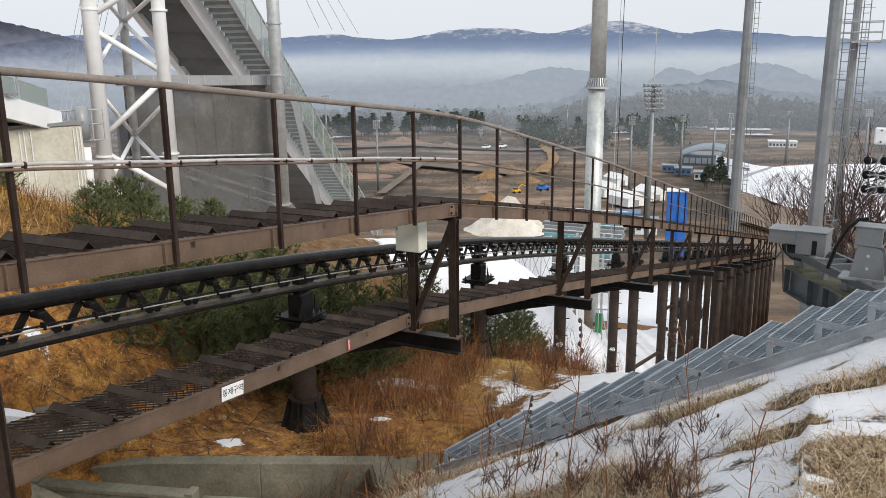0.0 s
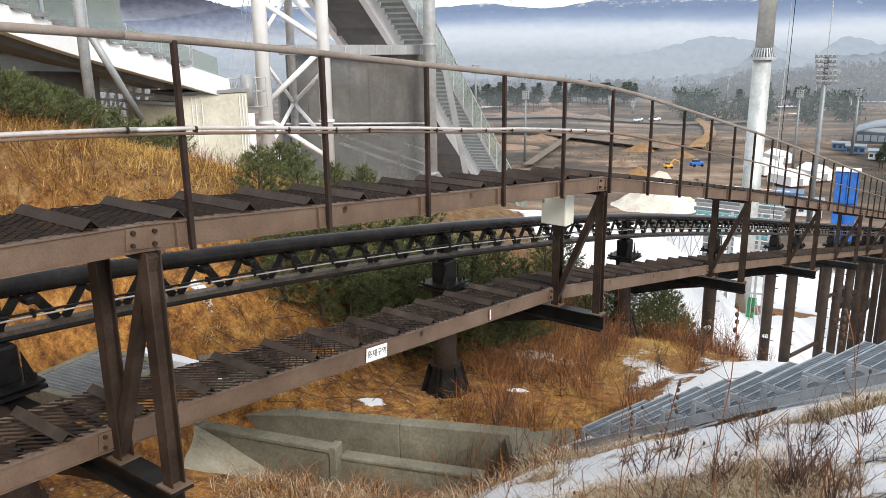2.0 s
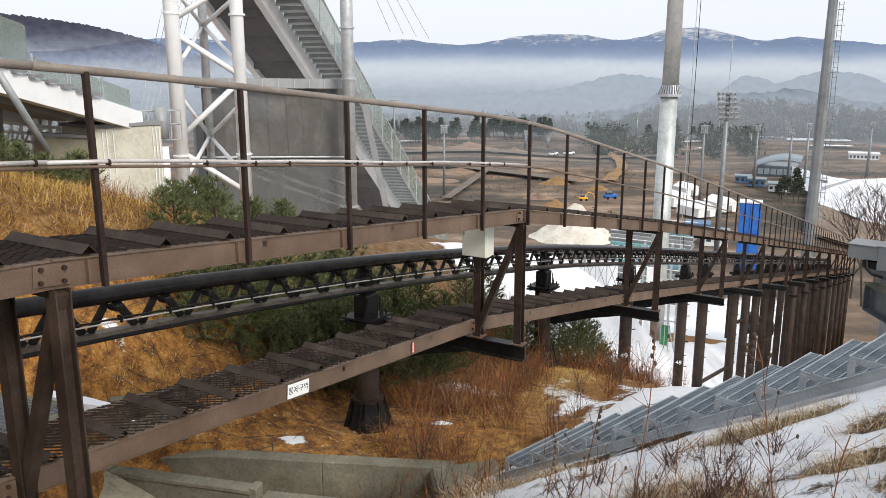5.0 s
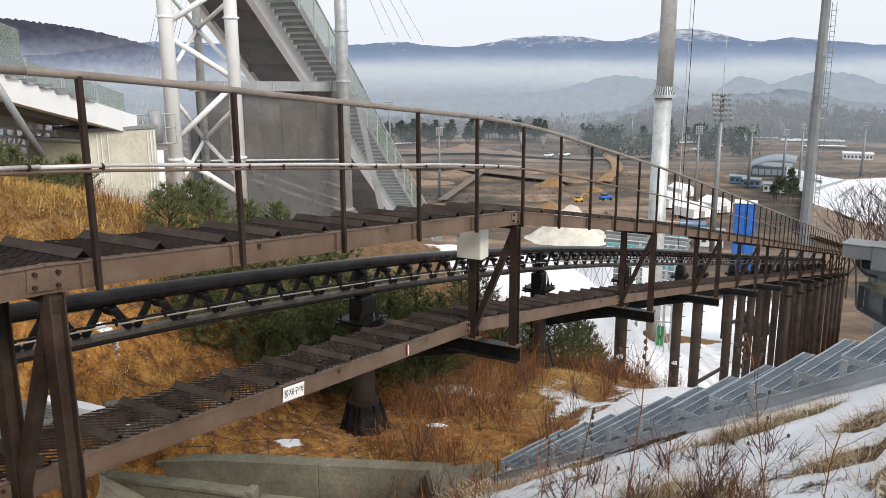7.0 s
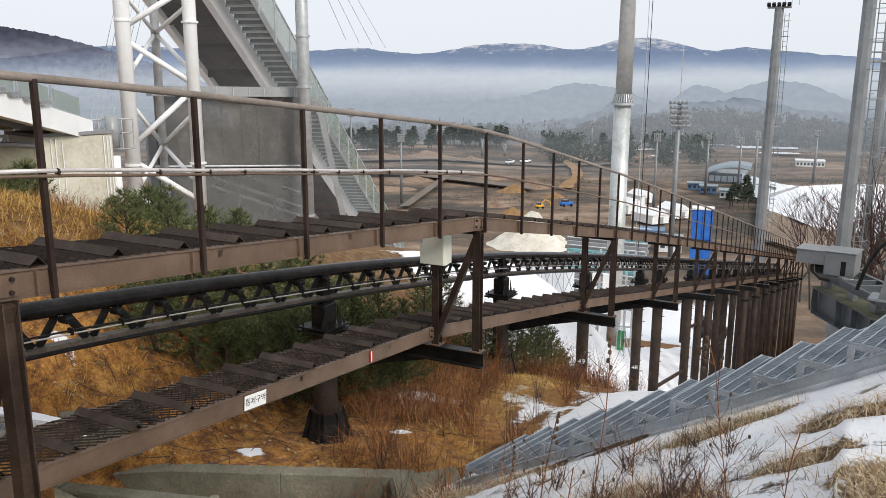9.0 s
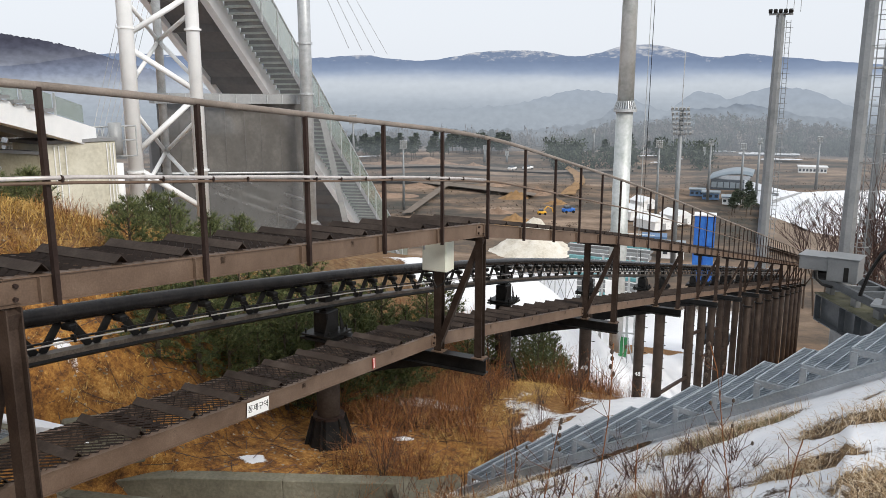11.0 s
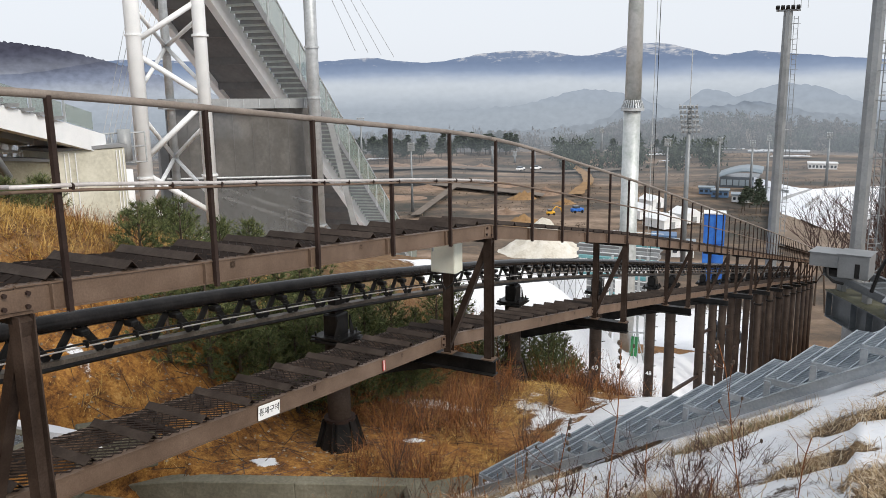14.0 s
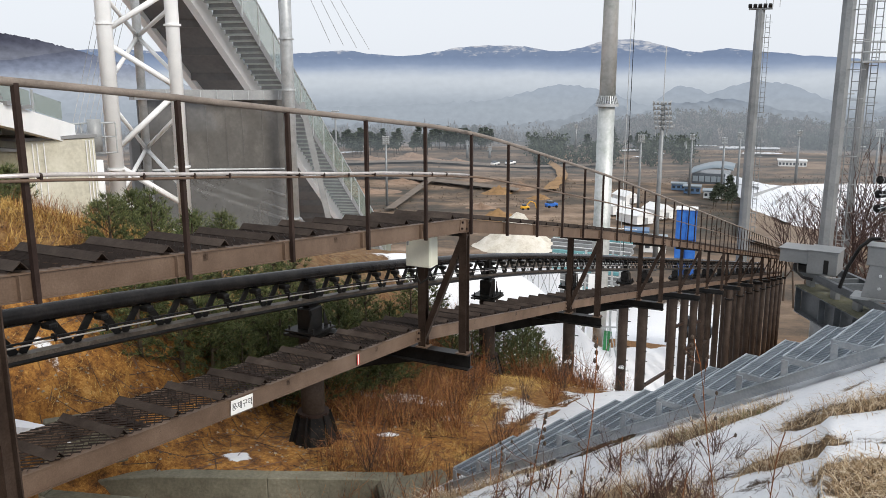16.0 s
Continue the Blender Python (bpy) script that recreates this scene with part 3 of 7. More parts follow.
PYLONS = [(S0, "", True), (S0 + BAY - 0.1, "", True), (S0 + 2 * BAY - 0.1, "", True), (20.1, ("49", -7.55), False), (26.1, ("48", -9.7), False)]
PYLONS += [(s, "", False) for s in (29.1, 35.1, 38, 40.8, 43.5, 46, 49.5, 52.9, 56, 59, 62, 65, 68, 71, 74, 77, 80)]
for s, number, shroud in PYLONS:
    p = su(s, UR, 0)
    pylon(s, ground_z(p.x, p.y), number, shroud)
for sa, sb, dz_ in ((29.1, 35.1, 5.2), (35.1, 38, 3.2), (38, 40.8, 4.6), (40.8, 43.5, 3.4), (43.5, 46, 4.8)):
    ob = thing("pylon_tie", su(sa, UR, rail_z(sa) - dz_), "dark steel tie bar between two pylons", "tie bar", "pylon ties")
    part("bar", beam(B(), su(sa, UR, rail_z(sa) - dz_), su(sb, UR, rail_z(sb) - dz_), 0.1, 0.12), DARK_BROWN, ob)

for i in range(9):
    s = 40.6 + 4.9 * i
    p = su(s, UI, 0)
    z0, z1 = ground_z(p.x, p.y), deck_z(s) + LOWER - 0.32
    ob = thing("walkway_column", su(s, UI, z0), "dark steel column under the far walkway", "column", "walkway columns")
    part("shaft", tube(B(), su(s, UI, z0 - 0.4), su(s, UI, z1), 0.17, 14), PYLON_BROWN, ob, smooth=True)
    part("collar", tube(B(), su(s, UI, z1 - 0.7), su(s, UI, z1 - 0.62), 0.22, 14), BLACK, ob)

# the rail: one long truss
rail = thing("rail_truss", su(8, UR, rail_z(8) - 0.5), "black tubular rail on a zigzag truss with a lower chord", "rail")
ss = [-9 + 0.9 * i for i in range(95)]
part("rail_tube", pipe(B(), [su(s, UR, rail_z(s) - 0.085) for s in ss], 0.085, 18), RAIL_BLACK, rail, smooth=True)
part("lower_chord", swept(B(), [su(s, UR, rail_z(s) - 0.465) for s in ss], 0.13, 0.075), CHORD_GREY, rail, "weathered grey-brown lower chord")
part("chord_plate", pipe(B(), [su(s, UR - 0.07, rail_z(s) - 0.49) for s in ss], 0.022, 4), BLACK, rail)
for i, (dz_, r_) in enumerate(((0.295, 0.011), (0.325, 0.0085))):
    part("cable_pipe", pipe(B(), [su(s, UR - 0.13, rail_z(s) - dz_) for s in ss], r_, 6), CONDUIT if i else BLACK, rail, smooth=True)
web = mesh_of("web_bar", box(B(), Matrix(), (1.0, 0.016, 0.08)), BLACK)
lug = mesh_of("rail_lug", box(B(), Matrix(), (0.09, 0.13, 0.06), (0, 0, 0), 0.012), BLACK)
clamp = mesh_of("pipe_clamp", box(B(), Matrix(), (0.03, 0.06, 0.07), (0, 0, 0), 0.006), BLACK)
for i in range(140):
    s = -3.0 + 0.56 * i
    if i < 130:
        for a_, b_ in ((su(s, UR, rail_z(s) - 0.43), su(s + 0.2, UR, rail_z(s + 0.2) - 0.16)), (su(s + 0.3, UR, rail_z(s + 0.3) - 0.16), su(s + 0.5, UR, rail_z(s + 0.5) - 0.43))):
            piece("web_bar", web, rail, along(a_, b_, UX) @ Matrix.Translation(((b_ - a_).length / 2, 0, 0)) @ Matrix.Diagonal(((b_ - a_).length, 1, 1, 1)))
    piece("rail_lug", lug, rail, axes(AX, UX, UP, su(s + 0.25, UR - 0.07, rail_z(s + 0.25) - 0.20)))
    if i < 90:
        piece("pipe_clamp", clamp, rail, axes(AX, UX, UP, su(s + 0.25, UR - 0.12, rail_z(s + 0.25) - 0.305)))

# ---------------------------------------------------------------- sign and control box on the track
sm = along(su(5.06, UI, deck_z(5.06) + LOWER), su(5.34, UI, deck_z(5.34) + LOWER), UX)
sign = thing("warning_sign", sm.translation, "small white sign with black Korean lettering on the walkway edge", "sign")
part("plate", box(B(), sm, (0.29, 0.006, 0.135), (0.14, -0.0105, -0.082), 0.002), SIGN_WHITE, sign)
lm = sm @ Matrix.Translation((0.14, -0.0145, -0.082)) @ Matrix.Rotation(math.pi / 2, 4, "X")
lettering("통제구역", 0.075, lm, BLACK, sign, "black sign lettering")
red = thing("red_mark", sm.translation + AX * 2.4, "small red and white painted mark on the walkway edge", "mark")
sr = 7.1
for i, mat in enumerate((RED, SIGN_WHITE, RED)):
    part("stripe", box(B(), axes(AX, UX, UP, su(sr + 0.018 * i, UI - 0.006, deck_z(sr) + LOWER - 0.083)), (0.014, 0.004, 0.12)), mat, red)
cb = axes(UX * -1, AX, UP, su(8.40, 4.60, -2.02))
cabinet = thing("control_cabinet", su(8.4, 4.6, -2.22), "cream enamelled control cabinet fixed to the trestle post", "cabinet")
part("body", box(B(), cb, (0.34, 0.2, 0.42), (0, 0, 0), 0.008), CREAM, cabinet)
door = part("door", box(B(), cb, (0.325, 0.012, 0.405), (0, -0.107, 0), 0.004), CREAM, cabinet)
part("latch", box(B(), cb, (0.025, 0.02, 0.07), (-0.13, -0.121, 0.09), 0.004), GREY_PAINT, door)
part("cable", pipe(B(), [cb @ Vector(p) for p in ((-0.06, 0, -0.2), (-0.05, -0.05, -0.34), (0.02, -0.08, -0.42), (0.1, -0.05, -0.36), (0.13, 0, -0.25), (0.18, 0.05, -0.2))], 0.012, 6), BLACK, cabinet)

# ---------------------------------------------------------------- stairs
ST0, STV = Vector((2.42, 4.81, -1.6)), Vector((0.2155, -0.194, 0.18))
RUN = Vector((STV.x, STV.y, 0)).normalized()
WID = Vector((math.sin(radians(42)), math.cos(radians(42)), 0))
stairs = thing("grating_stairs", ST0 - STV * 11, "galvanised steel grating stairs running down the snowy slope", "stairs")
bm = B()
TW, TR = 0.92, 0.30
for i in range(25):
    box(bm, Matrix(), (0.005, TR, 0.028), (0.012 + i * (TW - 0.024) / 24, TR / 2, -0.016))
for j in range(5):
    box(bm, Matrix(), (TW, 0.008, 0.012), (TW / 2, TR * j / 4 * 0.985 + 0.003, -0.003))
box(bm, Matrix(), (TW, 0.005, 0.05), (TW / 2, -0.003, -0.025))
box(bm, Matrix(), (0.005, TR, 0.04), (-0.003, TR / 2, -0.022))
box(bm, Matrix(), (0.005, TR, 0.04), (TW + 0.003, TR / 2, -0.022))
TREAD = mesh_of("tread", bm, GALV_BLUE)
LEG = mesh_of("tread_bracket", box(B(), Matrix(), (0.014, 0.04, 0.13), (0, 0.022, -0.085)), GALV_BLUE)
for i in range(-8, 12):
    p = ST0 - STV * i
    m = axes(WID, RUN, WID.cross(RUN), p)
    if m.to_3x3().determinant() < 0 or m.col[2].z < 0:
        m = axes(WID, RUN, UP, p)
    piece("tread", TREAD, stairs, m)
    for x_ in (-0.01, TW + 0.01):
        piece("tread_bracket", LEG, stairs, m @ Matrix.Translation((x_, 0, 0)))
lo, hi = ST0 - STV * 11.4, ST0 + STV * 9
for off, nm in ((WID * -0.035, "stringer"), (WID * (TW + 0.035), "stringer")):
    near_ = off.dot(WID) < 0
    part(nm, channel(B(), lo + off - UP * 0.14, hi + off - UP * 0.14, 0.05, 0.068 if near_ else 0.06, 0.006, WID if near_ else -WID), GALV_BLUE, stairs)
for i in (-5, -1, 3, 7, 10):
    for x_ in (0.0, TW):
        p = ST0 - STV * i + WID * x_ + RUN * 0.02 - UP * 0.23
        part("footing_post", tube(B(), p, p - UP * 0.5, 0.03, 8), GALV, stairs)

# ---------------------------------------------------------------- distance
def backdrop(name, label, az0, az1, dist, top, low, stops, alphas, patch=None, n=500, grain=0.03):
    """A far ridge or bank of mist: a self-lit sheet at that distance, haze painted into its colour, graded by height
    (elevation in degrees).
    """
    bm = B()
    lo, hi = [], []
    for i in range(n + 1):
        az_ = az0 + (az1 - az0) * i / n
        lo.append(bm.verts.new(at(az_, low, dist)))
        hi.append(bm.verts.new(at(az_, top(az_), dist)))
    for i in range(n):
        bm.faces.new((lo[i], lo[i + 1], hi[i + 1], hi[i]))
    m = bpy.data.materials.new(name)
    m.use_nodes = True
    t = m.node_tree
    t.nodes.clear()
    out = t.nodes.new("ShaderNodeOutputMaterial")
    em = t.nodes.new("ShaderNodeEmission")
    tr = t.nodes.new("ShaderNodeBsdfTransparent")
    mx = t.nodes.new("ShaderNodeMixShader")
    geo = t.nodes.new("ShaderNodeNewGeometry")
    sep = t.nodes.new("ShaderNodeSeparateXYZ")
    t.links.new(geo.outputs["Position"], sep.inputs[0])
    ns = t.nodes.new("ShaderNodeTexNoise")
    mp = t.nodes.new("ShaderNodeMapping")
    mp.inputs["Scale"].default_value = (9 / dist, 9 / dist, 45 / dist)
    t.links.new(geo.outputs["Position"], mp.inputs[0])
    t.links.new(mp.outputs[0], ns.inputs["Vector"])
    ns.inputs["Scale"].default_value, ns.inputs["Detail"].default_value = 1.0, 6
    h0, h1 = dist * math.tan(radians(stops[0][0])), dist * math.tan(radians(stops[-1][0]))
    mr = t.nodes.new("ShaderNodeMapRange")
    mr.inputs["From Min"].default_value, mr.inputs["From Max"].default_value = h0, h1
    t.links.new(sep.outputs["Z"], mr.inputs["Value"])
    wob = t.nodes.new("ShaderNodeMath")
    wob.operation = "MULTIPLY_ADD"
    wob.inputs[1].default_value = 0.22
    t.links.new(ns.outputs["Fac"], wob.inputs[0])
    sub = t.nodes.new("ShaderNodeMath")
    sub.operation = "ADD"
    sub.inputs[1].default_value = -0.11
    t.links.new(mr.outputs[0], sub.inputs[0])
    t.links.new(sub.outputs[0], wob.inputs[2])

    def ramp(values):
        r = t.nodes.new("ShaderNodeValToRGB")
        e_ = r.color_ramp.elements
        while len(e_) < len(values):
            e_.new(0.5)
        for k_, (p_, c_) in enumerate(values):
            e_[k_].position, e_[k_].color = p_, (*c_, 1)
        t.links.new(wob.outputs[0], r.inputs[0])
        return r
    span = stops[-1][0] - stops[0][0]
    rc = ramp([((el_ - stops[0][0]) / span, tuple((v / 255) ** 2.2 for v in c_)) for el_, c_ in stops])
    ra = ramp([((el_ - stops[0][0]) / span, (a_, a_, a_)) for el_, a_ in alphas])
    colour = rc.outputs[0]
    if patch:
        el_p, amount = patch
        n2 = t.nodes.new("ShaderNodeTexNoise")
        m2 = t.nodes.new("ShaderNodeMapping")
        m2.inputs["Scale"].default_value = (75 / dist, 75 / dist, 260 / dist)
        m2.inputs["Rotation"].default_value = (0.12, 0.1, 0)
        t.links.new(geo.outputs["Position"], m2.inputs[0])
        t.links.new(m2.outputs[0], n2.inputs["Vector"])
        n2.inputs["Scale"].default_value, n2.inputs["Detail"].default_value, n2.inputs["Roughness"].default_value = 1.0, 8, 0.7
        hr = t.nodes.new("ShaderNodeMapRange")
        hr.inputs["From Min"].default_value, hr.inputs["From Max"].default_value = dist * math.tan(radians(el_p)), dist * math.tan(radians(el_p + 1.3))
        hr.inputs["To Max"].default_value = amount
        t.links.new(sep.outputs["Z"], hr.inputs["Value"])
        add = t.nodes.new("ShaderNodeMath")
        add.operation = "ADD"
        t.links.new(n2.outputs["Fac"], add.inputs[0])
        t.links.new(hr.outputs[0], add.inputs[1])
        th = t.nodes.new("ShaderNodeMapRange")
        th.inputs["From Min"].default_value, th.inputs["From Max"].default_value = 0.70, 0.86
        t.links.new(add.outputs[0], th.inputs["Value"])
        cm = t.nodes.new("ShaderNodeMix")
        cm.data_type = "RGBA"
        t.links.new(th.outputs[0], cm.inputs["Factor"])
        t.links.new(colour, cm.inputs[6])
        cm.inputs[7].default_value = (0.60, 0.61, 0.65, 1)
        colour = cm.outputs[2]
    n3 = t.nodes.new("ShaderNodeTexNoise")
    m3 = t.nodes.new("ShaderNodeMapping")
    m3.inputs["Scale"].default_value = (110 / dist, 110 / dist, 170 / dist)
    t.links.new(geo.outputs["Position"], m3.inputs[0])
    t.links.new(m3.outputs[0], n3.inputs["Vector"])
    n3.inputs["Scale"].default_value, n3.inputs["Detail"].default_value = 1.0, 7
    vr = t.nodes.new("ShaderNodeMapRange")
    vr.inputs["From Min"].default_value, vr.inputs["From Max"].default_value = 0.3, 0.7
    vr.inputs["To Min"].default_value, vr.inputs["To Max"].default_value = 1 - grain, 1 + grain
    t.links.new(n3.outputs["Fac"], vr.inputs["Value"])
    hv = t.nodes.new("ShaderNodeHueSaturation")
    t.links.new(vr.outputs[0], hv.inputs["Value"])
    t.links.new(colour, hv.inputs["Color"])
    colour = hv.outputs[0]
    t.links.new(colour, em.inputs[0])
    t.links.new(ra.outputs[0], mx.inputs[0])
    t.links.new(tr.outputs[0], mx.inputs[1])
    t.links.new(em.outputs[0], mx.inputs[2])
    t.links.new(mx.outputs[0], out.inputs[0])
    ob = solid(name, bm, m, label, "backdrop", "structure")
    ob.visible_shadow = False
    return ob


RIDGE = [(-50, 1.0), (-30, 1.2), (-24, 2.05), (-20, 2.0), (-14, 1.75), (-9, 2.0), (-7.2, 2.12), (-5.5, 1.9), (-3, 1.75), (-1, 2.0), (1, 2.35), (3.6, 2.45), (5.5, 2.35),
         (7.3, 2.05), (9, 2.2), (11, 2.75), (13.2, 2.72), (15, 2.3), (16.6, 1.9), (18.8, 2.1), (20.3, 1.95), (22.4, 1.75), (23.6, 1.6), (25, 1.5), (28, 1.25), (34, 1.5), (50, 1.0)]
# daylight and blue haze sit in the emission colours, paler towards the foot
backdrop("far_mountains", "mountains with blue haze painted in and snow streaks along the crest", -50, 50, 4200,
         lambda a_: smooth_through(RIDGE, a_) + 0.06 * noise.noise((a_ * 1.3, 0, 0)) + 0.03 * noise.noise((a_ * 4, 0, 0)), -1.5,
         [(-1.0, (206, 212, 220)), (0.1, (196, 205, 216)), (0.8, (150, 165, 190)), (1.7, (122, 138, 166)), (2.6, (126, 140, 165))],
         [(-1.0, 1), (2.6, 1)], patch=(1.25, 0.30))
# mist drawn as a self-lit sheet that thins out upwards
backdrop("mist_bank", "glowing sheet standing in for pale morning mist in the valley", -50, 50, 2400, lambda a_: 1.3, -3.2,
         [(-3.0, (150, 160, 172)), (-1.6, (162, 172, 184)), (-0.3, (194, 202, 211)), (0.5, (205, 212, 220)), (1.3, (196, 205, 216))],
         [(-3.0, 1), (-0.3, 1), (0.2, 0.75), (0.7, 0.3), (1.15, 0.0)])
HILLS = [(-50, -2.2), (-14, -1.9), (-6, -1.7), (0, -1.5), (3.1, -1.3), (5.5, -0.75), (7.4, -0.3), (9.4, -0.35), (11.5, -0.8), (14, -1.6), (15.6, -0.4), (16.8, -0.45), (18, -0.8),
         (19.4, -0.3), (20.9, 0.0), (22, -0.1), (23.5, -0.45), (25.2, -1.2), (27, -1.7), (30, -1.5), (50, -1)]
# self-lit hills, fading into painted mist lower down
backdrop("misty_hills", "wooded hills with mist painted into their colour", -50, 50, 1500,
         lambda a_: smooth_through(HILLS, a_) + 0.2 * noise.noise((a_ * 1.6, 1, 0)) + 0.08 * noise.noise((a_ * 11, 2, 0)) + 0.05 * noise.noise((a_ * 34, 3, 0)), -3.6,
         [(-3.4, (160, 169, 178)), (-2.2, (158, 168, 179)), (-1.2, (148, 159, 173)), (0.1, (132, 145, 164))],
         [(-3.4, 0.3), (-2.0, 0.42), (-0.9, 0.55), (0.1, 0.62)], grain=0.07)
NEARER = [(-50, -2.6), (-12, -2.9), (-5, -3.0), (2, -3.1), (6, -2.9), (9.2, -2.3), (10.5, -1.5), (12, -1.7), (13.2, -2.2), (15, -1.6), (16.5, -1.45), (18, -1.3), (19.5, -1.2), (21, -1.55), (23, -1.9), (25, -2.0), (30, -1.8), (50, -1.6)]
# haze is part of this ridge's glowing colour
backdrop("wooded_ridge", "bare winter woods on a low ridge, haze painted in", -50, 50, 900,
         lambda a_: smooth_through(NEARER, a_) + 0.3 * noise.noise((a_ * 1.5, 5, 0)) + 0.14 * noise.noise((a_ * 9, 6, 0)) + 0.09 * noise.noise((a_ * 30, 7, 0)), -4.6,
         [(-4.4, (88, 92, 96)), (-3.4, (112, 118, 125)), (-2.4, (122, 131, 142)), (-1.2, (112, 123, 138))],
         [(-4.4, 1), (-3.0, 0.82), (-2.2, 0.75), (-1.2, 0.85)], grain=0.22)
# glowing see-through sheets added for aerial haze over woods and valley floor
backdrop("haze_sheet", "thin glowing sheet that paints haze over the far woods", -50, 50, 385, lambda a_: -0.7, -7.0,
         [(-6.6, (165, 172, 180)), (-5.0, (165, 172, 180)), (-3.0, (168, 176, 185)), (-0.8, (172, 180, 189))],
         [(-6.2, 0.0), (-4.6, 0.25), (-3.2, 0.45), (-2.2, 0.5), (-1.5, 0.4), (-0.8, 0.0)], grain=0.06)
backdrop("haze_sheet_2", "thin glowing sheet that paints haze over the valley floor", -50, 50, 255, lambda a_: -2.6, -9.0,
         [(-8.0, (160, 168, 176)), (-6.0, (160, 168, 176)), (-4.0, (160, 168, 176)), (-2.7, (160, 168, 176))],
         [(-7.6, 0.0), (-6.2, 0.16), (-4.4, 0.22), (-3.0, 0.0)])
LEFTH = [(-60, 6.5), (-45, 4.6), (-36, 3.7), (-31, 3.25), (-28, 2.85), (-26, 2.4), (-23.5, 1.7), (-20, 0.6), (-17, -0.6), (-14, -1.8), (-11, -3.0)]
# glowing hill colour, bleached by painted haze below the crest
backdrop("dark_hill", "dark wooded hillside with a ragged tree line, haze painted in below", -60, -11, 1200,
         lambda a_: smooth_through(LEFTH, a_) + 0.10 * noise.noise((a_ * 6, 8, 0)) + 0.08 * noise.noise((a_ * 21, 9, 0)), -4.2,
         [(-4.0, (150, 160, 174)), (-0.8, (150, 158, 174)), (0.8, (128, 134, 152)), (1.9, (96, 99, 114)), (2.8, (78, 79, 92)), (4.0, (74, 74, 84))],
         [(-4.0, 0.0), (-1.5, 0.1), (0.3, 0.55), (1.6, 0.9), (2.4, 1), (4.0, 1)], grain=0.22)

# ---------------------------------------------------------------- the valley
VZ = -31.0


def lump(name, az_, dist, rx, ry, h, mat, label, category, seed=0, z=VZ):
    bm = B()
    n, k_ = 28, 7
    c = polar(az_, dist, z)
    out = [[bm.verts.new(c + Vector((math.cos(i * math.tau / n) * rx * j / k_, math.sin(i * math.tau / n) * ry * j / k_,
            h * (math.cos(math.pi * j / k_) * 0.5 + 0.5) * (0.75 + 0.5 * noise.noise((i * 0.5 + seed, j * 0.7, seed))) - 0.4))) for i in range(n)] for j in range(1, k_ + 1)]
    top = bm.verts.new(c + Vector((0, 0, h)))
    for i in range(n):
        bm.faces.new((top, out[0][i], out[0][(i + 1) % n]))
        for q, w in zip(out, out[1:]):
            bm.faces.new((q[i], w[i], w[(i + 1) % n], q[(i + 1) % n]))
    return solid(name, bm, mat, label, category, smooth=True)


SPOIL = material("spoil_earth", [(0.14, 0.09, 0.06), (0.25, 0.17, 0.12), (0.33, 0.23, 0.16)], 0.95, 0, 0.25, 2.5, 0.4, 0.5)
ORANGE_EARTH = material("orange_earth", [(0.2, 0.115, 0.05), (0.33, 0.2, 0.09)], 0.95, 0, 0.2, 2, 0.3)
PALE_TRACK = material("pale_track", [(0.12, 0.095, 0.075), (0.19, 0.155, 0.125)], 0.95, 0, 0.2, 2, 0.2)
DIRTY_SNOW = material("dirty_snow", [(0.36, 0.31, 0.24), (0.62, 0.58, 0.50), (0.74, 0.72, 0.68)], 0.9, 0, 0.35, 3, 0.5, 0.6)
for i, (az_, d_, rx, ry, h, mat) in enumerate(((-2.6, 318, 17, 14, 3.4, SPOIL), (-5.6, 322, 16, 9, 1.8, SPOIL), (0.6, 310, 10, 8, 2.0, SPOIL), (3.7, 225, 6, 5, 2.2, ORANGE_EARTH), (5.2, 232, 7, 6, 2.6, SPOIL),
                                              (2.6, 250, 7, 6, 1.5, SPOIL), (-3.3, 250, 12, 7, 1.2, SPOIL), (8.6, 330, 12, 9, 2.2, SPOIL), (3.7, 180, 7, 6, 2.6, ORANGE_EARTH), (4.8, 174, 5, 4, 1.9, SPOIL), (2.4, 196, 6, 5, 1.6, SPOIL), (-6.8, 230, 14, 8, 1.5, SPOIL), (6.6, 214, 5, 4, 1.5, ORANGE_EARTH))):
    lump("earth_mound", az_, d_, rx, ry, h, mat, "heap of bare brown earth on the valley floor", "mound", i * 3.3)
lump("snow_mound", 5.0, 150, 10.5, 9, 6.6, DIRTY_SNOW, "large mound of dirty grey-white snow", "snow mound", 2.2)


def sheet(name, pts, mat, label, category="ground", lift=0.25):
    """A level patch on the valley floor, given by azimuth and distance."""
    bm = B()
    vs = [bm.verts.new(polar(a_, d_, VZ + lift + 0.6 - max(0, d_ - 430) * 0.11)) for a_, d_ in pts]
    bm.faces.new(vs)
    return solid(name, bm, mat, label, category, "structure")


sheet("dirt_road", [(-9, 300), (-2, 306), (6, 285), (12, 300), (12, 306), (6, 292), (-2, 314), (-9, 308)], PALE_TRACK, "pale dirt road across the bare valley floor", "road")
sheet("dirt_road_2", [(-12, 262), (-4, 255), (2, 232), (5, 222), (5.2, 228), (2, 240), (-4, 263), (-12, 270)], PALE_TRACK, "pale dirt road across the bare valley floor", "road", 0.3)
sheet("slip_road", [(-4.6, 190), (-3.9, 190), (-0.5, 262), (-1.0, 264)], PALE_TRACK, "narrow pale dirt track", "road", 0.34)
TRACK = [(226, 7.35, 1.1), (240, 7.75, 0.9), (255, 8.2, 0.8), (272, 8.15, 0.75), (288, 7.8, 0.7), (306, 7.25, 0.55), (330, 7.1, 0.45), (358, 7.1, 0.4)]      # distance, azimuth and width of the orange track
edge_ = [[], []]
